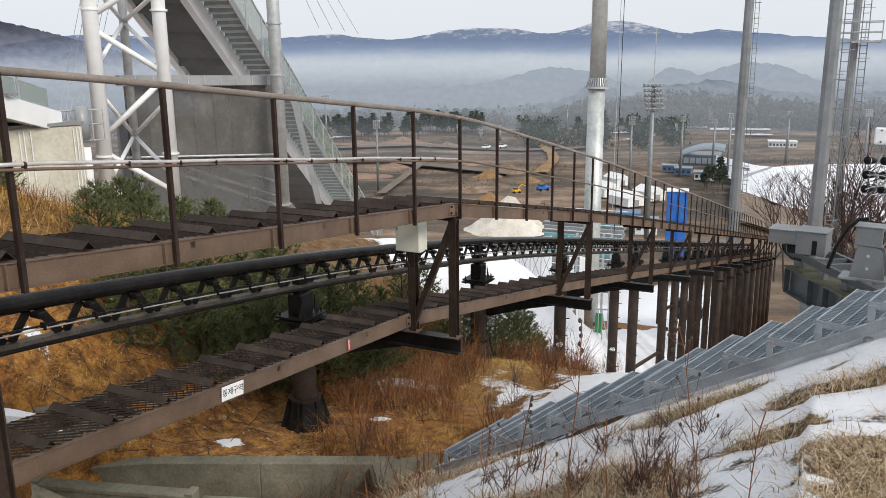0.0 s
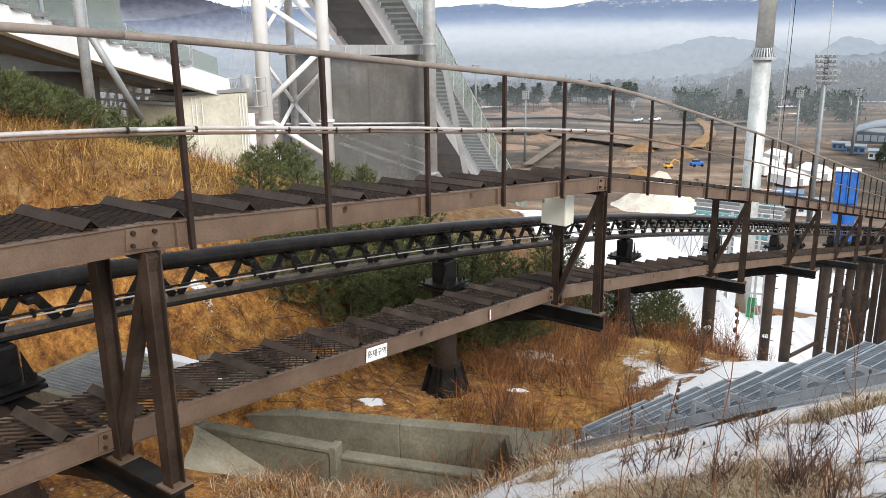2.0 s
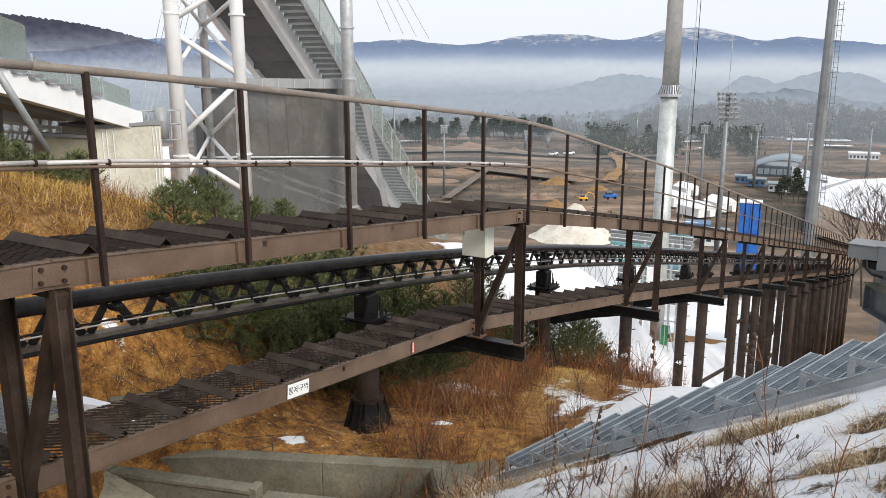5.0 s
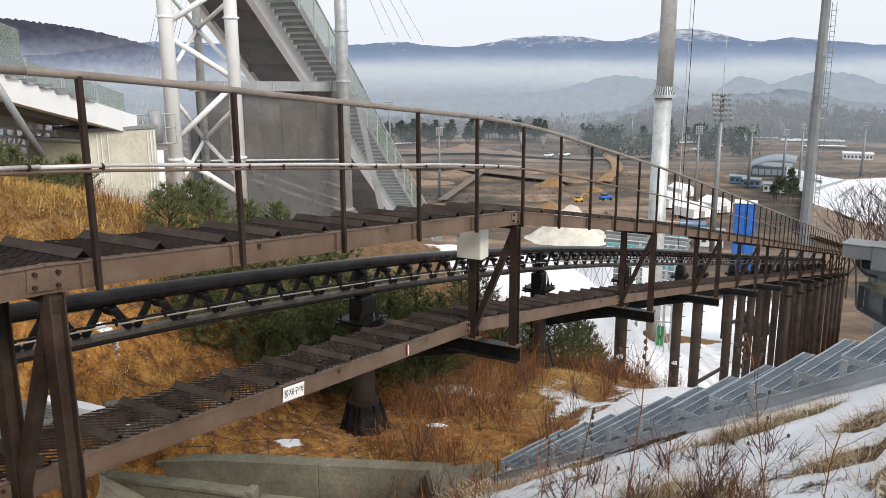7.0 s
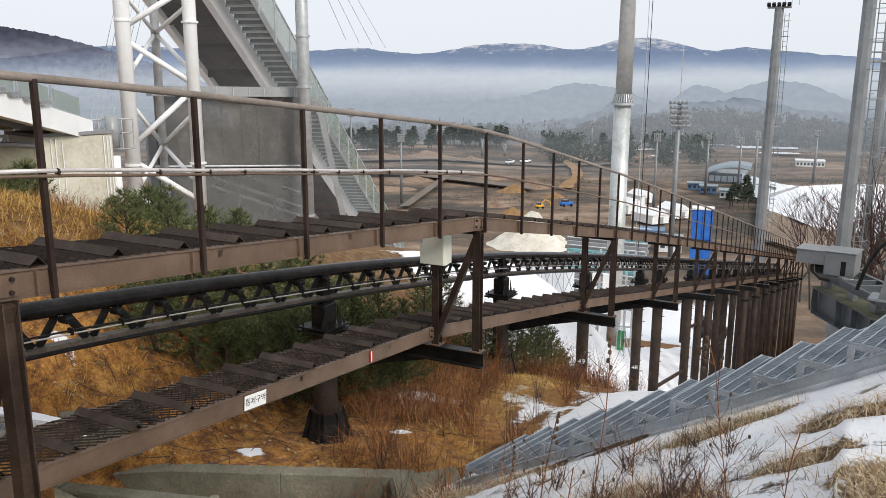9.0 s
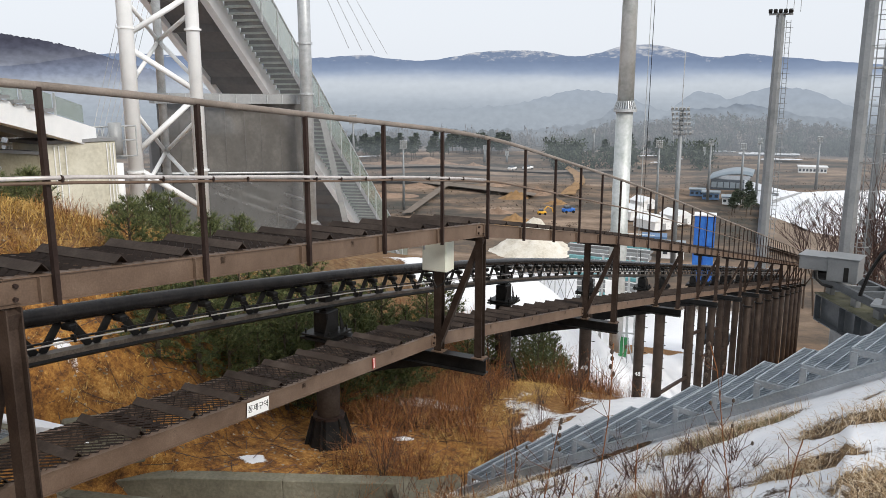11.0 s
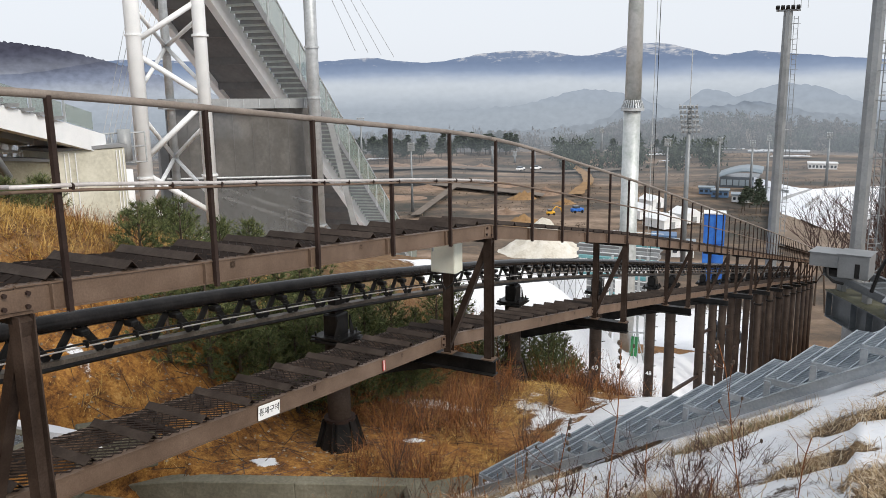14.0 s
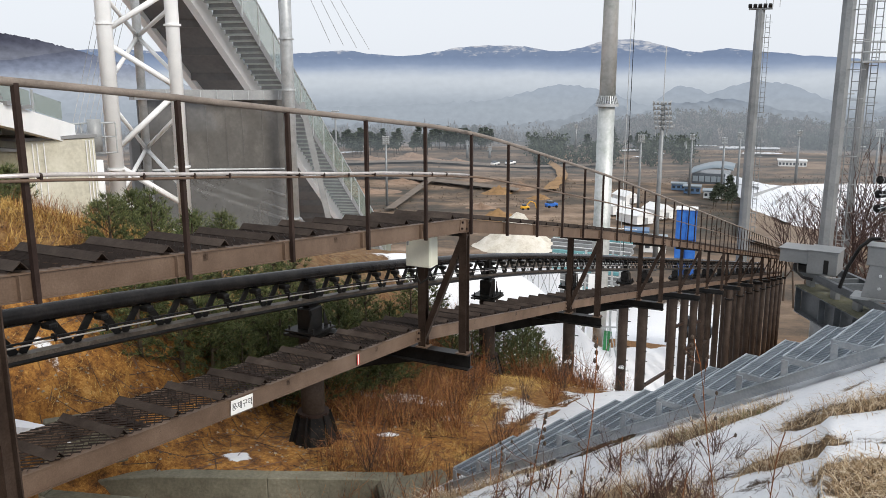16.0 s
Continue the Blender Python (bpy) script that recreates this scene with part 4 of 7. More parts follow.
for q in range(45):
    d_ = 226 + 3 * q
    c_, w_ = smooth_through([(a_, b_) for a_, b_, _ in TRACK], d_), smooth_through([(a_, b_) for a_, _, b_ in TRACK], d_)
    for k_ in (0, 1):
        edge_[k_].append((c_ + (k_ - 0.5) * w_ + 0.12 * noise.noise((q * 0.5, k_ * 7, 2)), d_))
sheet("orange_track", edge_[0] + edge_[1][::-1], ORANGE_EARTH, "orange earth track cut up the slope", "road", 0.36)
sheet("snow_field", [(4.5, 415), (7.5, 450), (10, 470), (11.5, 480), (11.5, 520), (8, 500), (5.5, 455)], SNOW, "patch of snow on the far slope", "snow", 0.3)
for i, (a0, a1, d0, d1) in enumerate(((12.2, 13.6, 360, 366), (14, 15.2, 345, 352), (15.5, 18.6, 395, 402), (18.8, 22.6, 385, 398), (20.2, 22.8, 360, 366), (13, 14.4, 330, 334), (-8, -6, 345, 350))):
    sheet("snow_strip_%d" % (i + 1), [(a0 + (a1 - a0) * q / 12, d0 + q / 3 + 2.4 * noise.noise((q * 0.7, i, 1))) for q in range(13)] + [(a0 + (a1 - a0) * q / 12, d1 + q / 3 + 3.5 * noise.noise((q * 0.8, i, 5)) - 3.5 * (abs(q - 6) / 6) ** 3) for q in range(12, -1, -1)], SNOW, "strip of old snow on the valley floor", "snow", 0.32)
# the snow-covered slope on the right, a low dome
bm = B()
TOP_EDGE = [(19.3, 250), (20, 243), (21.6, 229), (23, 225), (25.1, 234), (31, 246)]
LOW_EDGE = [(19.3, 246), (19.75, 233), (21.2, 200), (23.9, 181), (25.4, 178), (31, 168)]
cols_ = []
for i in range(49):
    az_ = 19.3 + 11.5 * i / 48
    d0, d1 = curve_through(LOW_EDGE, az_) + 1.2 * noise.noise((az_ * 1.3, 0, 3)), curve_through(TOP_EDGE, az_) + 1.5 * noise.noise((az_ * 3, 0, 7))
    cols_.append([bm.verts.new(polar(az_, d0 + (d1 - d0) * j / 12, VZ + 1.0 + 3.0 * (j / 12) ** 1.2 + 0.07 * noise.noise((az_ * 2, j * 0.5, 1)))) for j in range(13)])
for q, w in zip(cols_, cols_[1:]):
    for j in range(12):
        bm.faces.new((q[j], w[j], w[j + 1], q[j + 1]))
solid("snow_slope", bm, SNOW, "broad snow-covered slope of a practice hill", "snow", "structure", smooth=True)
for (aa, da, za), (ab, db, zb) in (((21.2, 214, 2.9), (22.9, 224, 4.1)), ((22.6, 204, 2.6), (23.4, 216, 3.6)), ((24.0, 200, 2.4), (24.7, 222, 3.8)), ((20.1, 236, 2.6), (21.5, 222, 3.6))):
    fence = thing("piste_fence", polar(aa, da, VZ + za - 1), "low dark net fence across the snow slope", "fence", "piste fences")
    part("netting", beam(B(), polar(aa, da, VZ + za - 0.2), polar(ab, db, VZ + zb - 0.2), 0.06, 0.9), GREY_PAINT, fence)
bm = B()
bm.faces.new([bm.verts.new(polar(a_, d_, VZ + 1.0)) for a_, d_ in ((20.4, 165), (28, 140), (28, 176), (23.2, 182), (21.6, 200), (20.4, 215))])
solid("bare_slope", bm, VALLEY, "bare brown slope below the snow", "ground", "structure")


def tent(az_, dist, w, d, h, turn):
    m = pose(*polar(az_, dist, VZ + 0.5), 0, 0, turn)
    ob = thing("marquee", m.translation, "white gabled marquee tent", "tent", "marquees")
    part("wall", box(B(), m, (w, d, h * 0.6), (0, 0, h * 0.3)), WHITE, ob)
    bm = B()
    v = [bm.verts.new(m @ Vector(p)) for p in ((-w / 2 - .2, -d / 2 - .2, h * .6), (w / 2 + .2, -d / 2 - .2, h * .6), (0, -d / 2 - .2, h), (-w / 2 - .2, d / 2 + .2, h * .6), (w / 2 + .2, d / 2 + .2, h * .6), (0, d / 2 + .2, h))]
    for f in ((0, 1, 2), (3, 5, 4), (0, 2, 5, 3), (1, 4, 5, 2), (0, 3, 4, 1)):
        bm.faces.new([v[i] for i in f])
    part("roof", bm, WHITE, ob)
    part("door", box(B(), m, (w * 0.3, 0.08, h * 0.45), (0, -d / 2 - 0.05, h * 0.22)), GREY_PAINT, ob)


tent(12.0, 190, 4.6, 6, 3.4, 20)
tent(13.4, 178, 4.6, 7, 3.2, 28)
tent(15.0, 186, 4.4, 6, 3.2, 24)
tent(12.7, 208, 4, 6, 3.0, 20)


def building(name, az_, dist, w, d, h, turn, wall, roof, label, rows_=1, cols=6):
    m = pose(*polar(az_, dist, VZ - max(0, dist - 430) * 0.11), 0, 0, turn)
    ob = thing(name, m.translation, label, "building")
    part("wall", box(B(), m, (w, d, h), (0, 0, h / 2)), wall, ob)
    part("roof", box(B(), m, (w + 0.6, d + 0.6, 0.35), (0, 0, h + 0.175)), roof, ob)
    for r in range(rows_):
        for c_ in range(cols):
            part("window", box(B(), m, (w / cols * 0.6, 0.1, h / rows_ * 0.4), ((c_ + 0.5) * w / cols - w / 2, -d / 2 - 0.04, (r + 0.55) * h / rows_)), DARK_GLASS, ob)
    return ob


DARK_GLASS = material("dark_glass", [(0.03, 0.04, 0.05), (0.06, 0.07, 0.09)], 0.15, 0, 1, 20, 0)
TEAL = material("teal_seats", [(0.10, 0.30, 0.33), (0.2, 0.42, 0.44)], 0.6, 0, 0.6, 4, 0.1)
STADIUM = material("blue_grey_roof", [(0.17, 0.22, 0.26), (0.27, 0.32, 0.36)], 0.4, 0.3, 0.1, 1, 0)
building("service_hut", 14.9, 150, 4.0, 4, 2.4, -14, WHITE, STADIUM, "white service hut with a blue-grey flat roof", 1, 3)
building("site_office", 13.6, 158, 4.2, 4, 2.2, -14, WHITE, SHED_BLUE, "white site office with a faded blue roof", 1, 3)
building("lodge", 23.4, 320, 9.5, 6, 2.2, -20, WHITE, WHITE, "long white lodge with a snowy roof and dark windows", 1, 8)
building("house", 24.6, 560, 10, 8, 3.4, -20, WHITE, WHITE, "pale house with a snowy roof", 1, 4)
building("blue_shed", 17.2, 234, 4.5, 4, 1.8, -18, SHED_BLUE, STADIUM, "low shed clad in blue sheet", 1, 3)
building("blue_shed", 16.3, 240, 4, 3.5, 1.7, -18, SHED_BLUE, STADIUM, "low shed clad in blue sheet", 1, 3)
building("depot", 18.6, 226, 5, 5, 1.8, -18, WHITE, STADIUM, "low white depot with a grey roof", 1, 4)
# the curved-roof hall
m = pose(*polar(18.45, 262, VZ), 0, 0, -22)
hall = thing("sports_hall", m.translation, "sports hall with a curved blue-grey roof", "building")
part("wall", box(B(), m, (11, 12, 3.2), (0, 0, 1.6)), DARK_GLASS, hall)
bm = B()
vs = []
for i in range(17):
    x_ = -6.4 + 12.8 * i / 16
    z_ = 2.0 + 2.9 * math.sin(math.pi * (0.08 + 0.62 * i / 16))
    vs.append([bm.verts.new(m @ Vector((x_, y_, z_ + dz_))) for y_, dz_ in ((-7, 0), (7, 0.6), (7, 1.0), (-7, 0.4))])
for q, w in zip(vs, vs[1:]):
    for k_ in range(4):
        bm.faces.new((q[k_], q[(k_ + 1) % 4], w[(k_ + 1) % 4], w[k_]))
part("roof", bm, STADIUM, hall, smooth=True)
for i in range(6):
    part("window", box(B(), m, (1.5, 0.1, 1.7), (-4.5 + i * 1.8, -6.06, 1.5)), STADIUM, hall)

# tall blue cabin
m = pose(*at(16.95, -14.6, 74), 0, 0, -17)
cabin = thing("blue_cabin", m.translation, "tall box clad in bright blue sheet on steel legs", "cabin")
for i in range(2):
    for j in range(3):
        part("panel", box(B(), m, (0.86, 0.1, 2.55), (-0.45 + 0.9 * i, -0.8, 1.35 + 2.62 * j), 0.02), BLUE, cabin)
part("body", box(B(), m, (1.78, 1.5, 7.95), (0, 0, 4.0)), BLUE, cabin)
part("cap", box(B(), m, (1.9, 1.7, 0.12), (0, 0, 8.05)), WHITE, cabin)
part("platform", box(B(), m, (3.0, 2.4, 0.25), (-0.3, 0, 0.0)), BLUE, cabin)
for x_ in (-1.2, 1.0):
    part("leg", box(B(), m, (0.2, 0.2, 5), (x_, 0, -2.6)), DARK_BROWN, cabin)


def vehicle(name, az_, dist, mat, label, l=4.4, w=1.8, h=1.5, turn=60):
    m = pose(*polar(az_, dist, VZ + 1.0), 0, 0, turn)
    ob = thing(name, m.translation, label, "car" if name == "parked_car" else "machine", "vehicles in the valley")
    part("body", box(B(), m, (l, w, h * 0.5), (0, 0, h * 0.45), 0.15), mat, ob)
    part("cab", box(B(), m, (l * 0.5, w * 0.9, h * 0.4), (-0.1 * l, 0, h * 0.85), 0.12), DARK_GLASS, ob)
    for x_ in (-0.32, 0.32):
        for y_ in (-0.5, 0.5):
            c_ = m @ Vector((x_ * l, y_ * w, h * 0.2))
            d_ = m.to_3x3() @ Vector((0, 0.12, 0))
            part("wheel", tube(B(), c_ - d_, c_ + d_, h * 0.22, 12), BLACK, ob)
    return m, ob


YELLOW = material("yellow_paint", [(0.6, 0.3, 0.02), (0.7, 0.4, 0.04)], 0.5, 0, 1, 10, 0.05)
vehicle("parked_car", 3.4, 290, WHITE, "white car parked on the dirt")
vehicle("parked_car", 4.5, 293, WHITE, "white car parked on the dirt", turn=40)
m, ex = vehicle("excavator", 5.6, 188, YELLOW, "yellow excavator with its arm reaching down", 2.0, 1.3, 1.3, 10)
part("boom", pipe(B(), [m @ Vector(p) for p in ((0.4, 0, 1.0), (1.3, 0, 2.0), (2.4, 0, 1.6), (2.9, 0, 0.3))], 0.14, 6), YELLOW, ex)
vehicle("tipper_truck", 7.5, 192, BLUE, "blue tipper truck on the site", 3.0, 1.5, 1.6, 20)


def floodlight(az_, el_top, dist, base_el, head=1.0, r=None, label="tall galvanised floodlight mast with a lamp rack"):
    top, base = at(az_, el_top, dist), at(az_, base_el, dist)
    base.z = max(base.z, VZ)
    ob = thing("floodlight_mast", base, label, "floodlight", "floodlight masts")
    r = r or dist * 0.0014
    part("pole", tube(B(), base, top, r * 1.3, 10, r * 0.7), MAST_GREY, ob, smooth=True)
    rt = pose(*top, 0, 0, -az_)
    w, h = dist * 0.0075 * head, dist * 0.0085 * head
    part("lamp_rack", box(B(), rt, (w * 1.1, 0.12, 0.12), (0, 0, -h * 0.5)), GALV, ob)
    for i in range(4):
        for j in range(4):
            part("lamp", box(B(), rt @ pose(-w / 2 + w * (i + 0.5) / 4, -0.15, -h / 2 + h * (j + 0.5) / 4, 18, 0, 0), (w / 4 * 0.78, 0.25, h / 4 * 0.7)), GALV, ob)
    for i in (-1, 1):
        part("rack_post", box(B(), rt, (0.08, 0.08, h * 1.1), (i * w * 0.45, 0, 0)), GALV, ob)


for az_, et, d_, eb, hd in ((-8.0, -2.3, 240, -6, 1.3), (-4.45, -4.1, 200, -9.1, 1.2), (13.6, -3.9, 190, -8.8, 1.1), (17.0, -3.75, 230, -8.2, 0.8), (19.1, -3.95, 240, -7.2, 0.9), (20.1, -3.55, 230, -9.0, 0.8),
                            (23.7, -3.35, 260, -6.6, 0.8), (1.4, -4.3, 330, -5.6, 0.6), (3.0, -4.7, 330, -5.6, 0.7), (4.4, -4.4, 330, -5.4, 0.6), (9.1, -3.1, 300, -4.6, 0.6), (16.6, -4.2, 330, -5.2, 0.5), (28.3, -3.2, 240, -7, 1.0)):
    floodlight(az_, et, d_, eb, hd)

# the nearer floodlight with an aerial
lamp = at(14.95, -1.6, 125)
fl = thing("floodlight_tower", at(14.95, -13, 125), "galvanised lighting column with a stacked lamp frame and an aerial", "floodlight")
part("pole", tube(B(), polar(14.95, 125, -29), polar(14.95, 125, lamp.z), 0.42, 12, 0.3), MAST_GREY, fl, smooth=True)
part("aerial", tube(B(), lamp, lamp + UP * 8.5, 0.07, 6), GALV, fl)
rt = pose(*lamp, 0, 0, -15)
for j in range(6):
    fr = part("lamp_bar", box(B(), rt, (2.7 - 0.2 * j, 0.15, 0.1), (-0.2, 0.2, -j * 0.72)), MAST_GREY, fl)
    for i in range(5):
        part("lamp", box(B(), rt @ pose(-1.35 + 0.1 * j + i * 0.56, -0.35, -j * 0.72 + 0.25, 25, 0, 0), (0.38, 0.35, 0.38)), GREY_PAINT, fr)
for x_ in (-1.5, 1.1):
    part("rack_post", tube(B(), rt @ Vector((x_, 0.2, 0.6)), rt @ Vector((x_ * 0.6, 0.2, -4.6)), 0.07, 6), GALV, fl)

# ---------------------------------------------------------------- the big flanged mast
bp = polar(11.16, 45, 0)
mast = thing("flanged_mast", (bp.x, bp.y, -17.6), "thick galvanised steel mast with a bolted ring flange", "mast")
part("lower_shaft", tube(B(), (bp.x - 0.03, bp.y, -18.5), (bp.x - 0.03, bp.y, -1.36), 0.50, 28, 0.455), STAINED_GALV, mast, smooth=True)
part("upper_shaft", tube(B(), (bp.x, bp.y, -1.05), (bp.x + 0.02, bp.y, 14), 0.44, 28, 0.33), STAINED_GALV, mast, smooth=True)
part("flange", tube(B(), (bp.x, bp.y, -1.36), (bp.x, bp.y, -1.22), 0.62, 28), GALV, mast)
for i in range(26):
    a_ = i * math.tau / 26
    d_ = Vector((math.cos(a_), math.sin(a_), 0))
    part("gusset", beam(B(), bp + d_ * 0.59 - UP * 1.22, bp + d_ * 0.45 - UP * 0.78, 0.05, 0.05), GALV, mast)
for i, dx in enumerate((1.05, 1.22)):
    part("cable", tube(B(), bp + Vector((dx, 0, -17)), bp + Vector((dx + 0.12, 0, 14)), 0.018, 5), BLACK if i else GALV, mast)


def ladder_mast(az_, dist, base, top, r0, r1, side, head, platform=None):
    p = polar(az_, dist, 0)
    q = Vector((math.cos(radians(az_)), -math.sin(radians(az_)), 0))
    ob = thing("ladder_mast", (p.x, p.y, base), "tall faceted grey steel mast with a caged ladder", "mast", "ladder masts")
    part("shaft", tube(B(), p + UP * base, p + UP * top, r0, 8, r1), MAST_GREY, ob)
    lo, hi = p + q * side * (r0 + 0.26) + UP * (base + 1), p + q * side * (r1 + 0.26) + UP * (top - 0.6)
    lad = None
    for o in (-0.17, 0.17):
        b_ = part("ladder_rail", tube(B(), lo + q * o, hi + q * o, 0.028, 5), MAST_GREY, ob)
        lad = lad or b_
    n = int((hi - lo).length / 0.42)
    rung = mesh_of("rung", tube(B(), (-0.2, 0, 0), (0.2, 0, 0), 0.02, 5), MAST_GREY)
    rotm = Matrix.Rotation(-radians(az_), 4, "Z")
    for i in range(n):
        piece("rung", rung, ob, Matrix.Translation(lo.lerp(hi, (i + 0.5) / n)) @ rotm)
    hoop = mesh_of("hoop", pipe(B(), [(0.36 * math.cos(t_ * math.pi / 8), 0.55 * math.sin(t_ * math.pi / 8), 0) for t_ in range(-8, 1)], 0.018, 5), MAST_GREY)
    for i in range(n // 3):
        piece("hoop", hoop, ob, Matrix.Translation(lo.lerp(hi, (i + 0.5) / (n // 3))) @ rotm)
    for i in range(n // 9):
        c_ = lo.lerp(hi, (i + 0.5) / (n // 9))
        part("standoff", tube(B(), c_, c_ - q * side * (r0 + 0.3), 0.03, 5), GALV, ob)
    if platform is not None:
        c_ = p + UP * platform
        m = pose(*c_, 0, 0, -az_)
        pf = part("platform", box(B(), m, (2.3, 1.6, 0.1), (0.2, 0, 0)), GALV, ob)
        for z_ in (0.5, 1.05):
            part("guard_rail", pipe(B(), [m @ Vector(v_) for v_ in ((-0.9, -0.8, z_), (1.3, -0.8, z_), (1.3, 0.8, z_), (-0.9, 0.8, z_), (-0.9, -0.8, z_))], 0.03, 5), GALV, pf)
        for x_ in (-0.9, -0.2, 0.5, 1.3):
            part("guard_post", tube(B(), m @ Vector((x_, -0.8, 0)), m @ Vector((x_, -0.8, 1.08)), 0.03, 5), GALV, pf)
        for i in range(3):
            part("lamp", box(B(), m @ pose(-1.1, -0.3, -0.3 + 0.45 * i, 0, 30, 20), (0.35, 0.4, 0.36), (0, 0, 0), 0.04), GREY_PAINT, pf)
    if head:
        m = pose(*(p + UP * top), 0, 0, -az_)
        hd = part("head_frame", box(B(), m, (1.9, 0.8, 0.12), (0, 0, -0.1)), MAST_GREY, ob)
        for i in range(5):
            part("lamp", box(B(), m @ pose(-0.85 + 0.4 * i, -0.4, 0.12, 30, 0, 0), (0.32, 0.3, 0.3), (0, 0, 0), 0.05), BLACK, hd)
        for x_ in (0.4, 0.95, 1.5):
            part("guard_post", tube(B(), m @ Vector((x_, -0.3, 0)), m @ Vector((x_, -0.3, 1.1)), 0.03, 5), GALV, hd)
    return ob


ladder_mast(20.72, 76, -26, 6.16, 0.57, 0.39, 1, True)
ladder_mast(25.85, 42, -17, 11, 0.38, 0.28, 1, False, None)
ladder_mast(27.05, 50, -20, 8.0, 0.28, 0.20, 1, False, 1.0)

# ---------------------------------------------------------------- ski jump structures
def see_through(name, colors, clear, rough=0.7, scale=0.6):
    """Netting or tinted glazing that lets part of the light through."""
    m = material(name, colors, rough, 0, scale, 9, 0.1, 0.5)
    t = m.node_tree
    tr, mx = t.nodes.new("ShaderNodeBsdfTransparent"), t.nodes.new("ShaderNodeMixShader")
    mx.inputs[0].default_value = clear
    out = t.nodes["Material Output"]
    t.links.new(t.nodes["Principled BSDF"].outputs[0], mx.inputs[1])
    t.links.new(tr.outputs[0], mx.inputs[2])
    t.links.new(mx.outputs[0], out.inputs[0])
    return m


NET = see_through("grey_netting", [(0.075, 0.07, 0.064), (0.10, 0.094, 0.087), (0.15, 0.141, 0.13)], 0.10, 0.7, 1.6)
THIN_NET = see_through("thin_netting", [(0.085, 0.083, 0.08), (0.13, 0.128, 0.122)], 0.28)
GREEN_GLASS = see_through("green_glass", [(0.16, 0.2, 0.165), (0.25, 0.29, 0.245)], 0.52, 0.3)
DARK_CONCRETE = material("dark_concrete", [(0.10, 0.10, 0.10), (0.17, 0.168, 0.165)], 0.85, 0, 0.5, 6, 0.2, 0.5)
AJ, UJ = Vector((math.sin(radians(10)), math.cos(radians(10)), 0)), Vector((-math.cos(radians(10)), math.sin(radians(10)), 0))


def jp(s, v, z):
    return AJ * s + UJ * v + UP * z


def jz(s):
    return 3.0 - 0.666 * (s - 28)


JV = 14.4
jump = thing("ski_jump", jp(50, JV, jz(50)), "concrete ski jump ramp with stairs and green glazed railing", "ski jump")
S1, S2 = 16.0, 52.0


def sloped(va, vb, za, zb, taper=0.0):
    """A slab that follows the ramp from S1 to S2, between va and vb, za and zb over its lower edge."""
    bm = B()
    v = [bm.verts.new(jp(s, q, jz(s) + z)) for s, k_ in ((S1, 0), (S2, taper)) for q, z in ((va, za + k_), (vb, za + k_), (vb, zb), (va, zb))]
    for f in ((0, 1, 2, 3), (7, 6, 5, 4), (0, 4, 5, 1), (1, 5, 6, 2), (2, 6, 7, 3), (3, 7, 4, 0)):
        bm.faces.new([v[i] for i in f])
    return bm


part("edge_beam", sloped(JV, JV + 0.3, -0.3, 0.66, 0.3), WHITE, jump)
part("edge_beam", sloped(JV + 2.55, JV + 2.85, 0, 0.72), WHITE, jump)
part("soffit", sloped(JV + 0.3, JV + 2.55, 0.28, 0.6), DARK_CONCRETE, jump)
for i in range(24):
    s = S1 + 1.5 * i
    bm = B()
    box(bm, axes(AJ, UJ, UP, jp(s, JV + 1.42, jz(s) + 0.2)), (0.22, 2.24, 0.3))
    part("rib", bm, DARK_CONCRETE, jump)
STEP_GREY = material("pale_green_step", [(0.42, 0.46, 0.43), (0.56, 0.6, 0.57)], 0.6, 0, 1, 12, 0.08)
STEP = mesh_of("step", box(B(), Matrix(), (0.40, 1.2, 0.07), (0, 0, 0), 0.01), STEP_GREY)
RISER = mesh_of("riser", box(B(), Matrix(), (0.06, 1.12, 0.15)), GREY_PAINT)
for i in range(150):
    s = S1 + 0.5 + 0.33 * i
    if s > S2:
        break
    c = jp(s, JV - 0.61, jz(s) + 0.62)
    piece("step", STEP, jump, axes(AJ, UJ, UP, c))
    piece("riser", RISER, jump, axes(AJ, UJ, UP, c + AJ * 0.16 - UP * 0.11))
n = 24
for i in range(n):
    sa = S1 + (S2 - S1) * i / n
    sb = sa + (S2 - S1) / n - 0.06
    bm = B()
    v = [bm.verts.new(jp(s, JV - 1.25 + o, jz(s) + z)) for o in (0, 0.02) for s, z in ((sa, 0.72), (sb, 0.72), (sb, 1.95), (sa, 1.95))]
    for f in ((0, 1, 2, 3), (7, 6, 5, 4), (0, 4, 5, 1), (1, 5, 6, 2), (2, 6, 7, 3), (3, 7, 4, 0)):
        bm.faces.new([v[k] for k in f])
    part("glass_panel", bm, GREEN_GLASS, jump).visible_shadow = False
    part("rail_post", beam(B(), jp(sa - 0.03, JV - 1.25, jz(sa) + 0.4), jp(sa - 0.03, JV - 1.25, jz(sa) + 2.0), 0.06, 0.06), GALV, jump)
part("hand_rail", tube(B(), jp(S1, JV - 1.25, jz(S1) + 2.0), jp(S2, JV - 1.25, jz(S2) + 2.0), 0.04, 8), GALV, jump)
part("outer_stringer", sloped(JV - 1.24, JV - 1.21, 0.35, 0.72), GREY_CONCRETE, jump)
part("strut", beam(B(), at(-10.3, -1.4, 31), at(-8.7, -9.6, 31), 0.22, 0.22), GREY_PAINT, jump)

# netted scaffold bay under the ramp
ca, cb_ = (-21.2, 26.6), (-11.2, 28.6)


def bay_point(f, z, back=0.0):
    p = polar(*ca, 0).lerp(polar(*cb_, 0), f)
    return Vector((p.x, p.y, z)) + p.normalized() * back


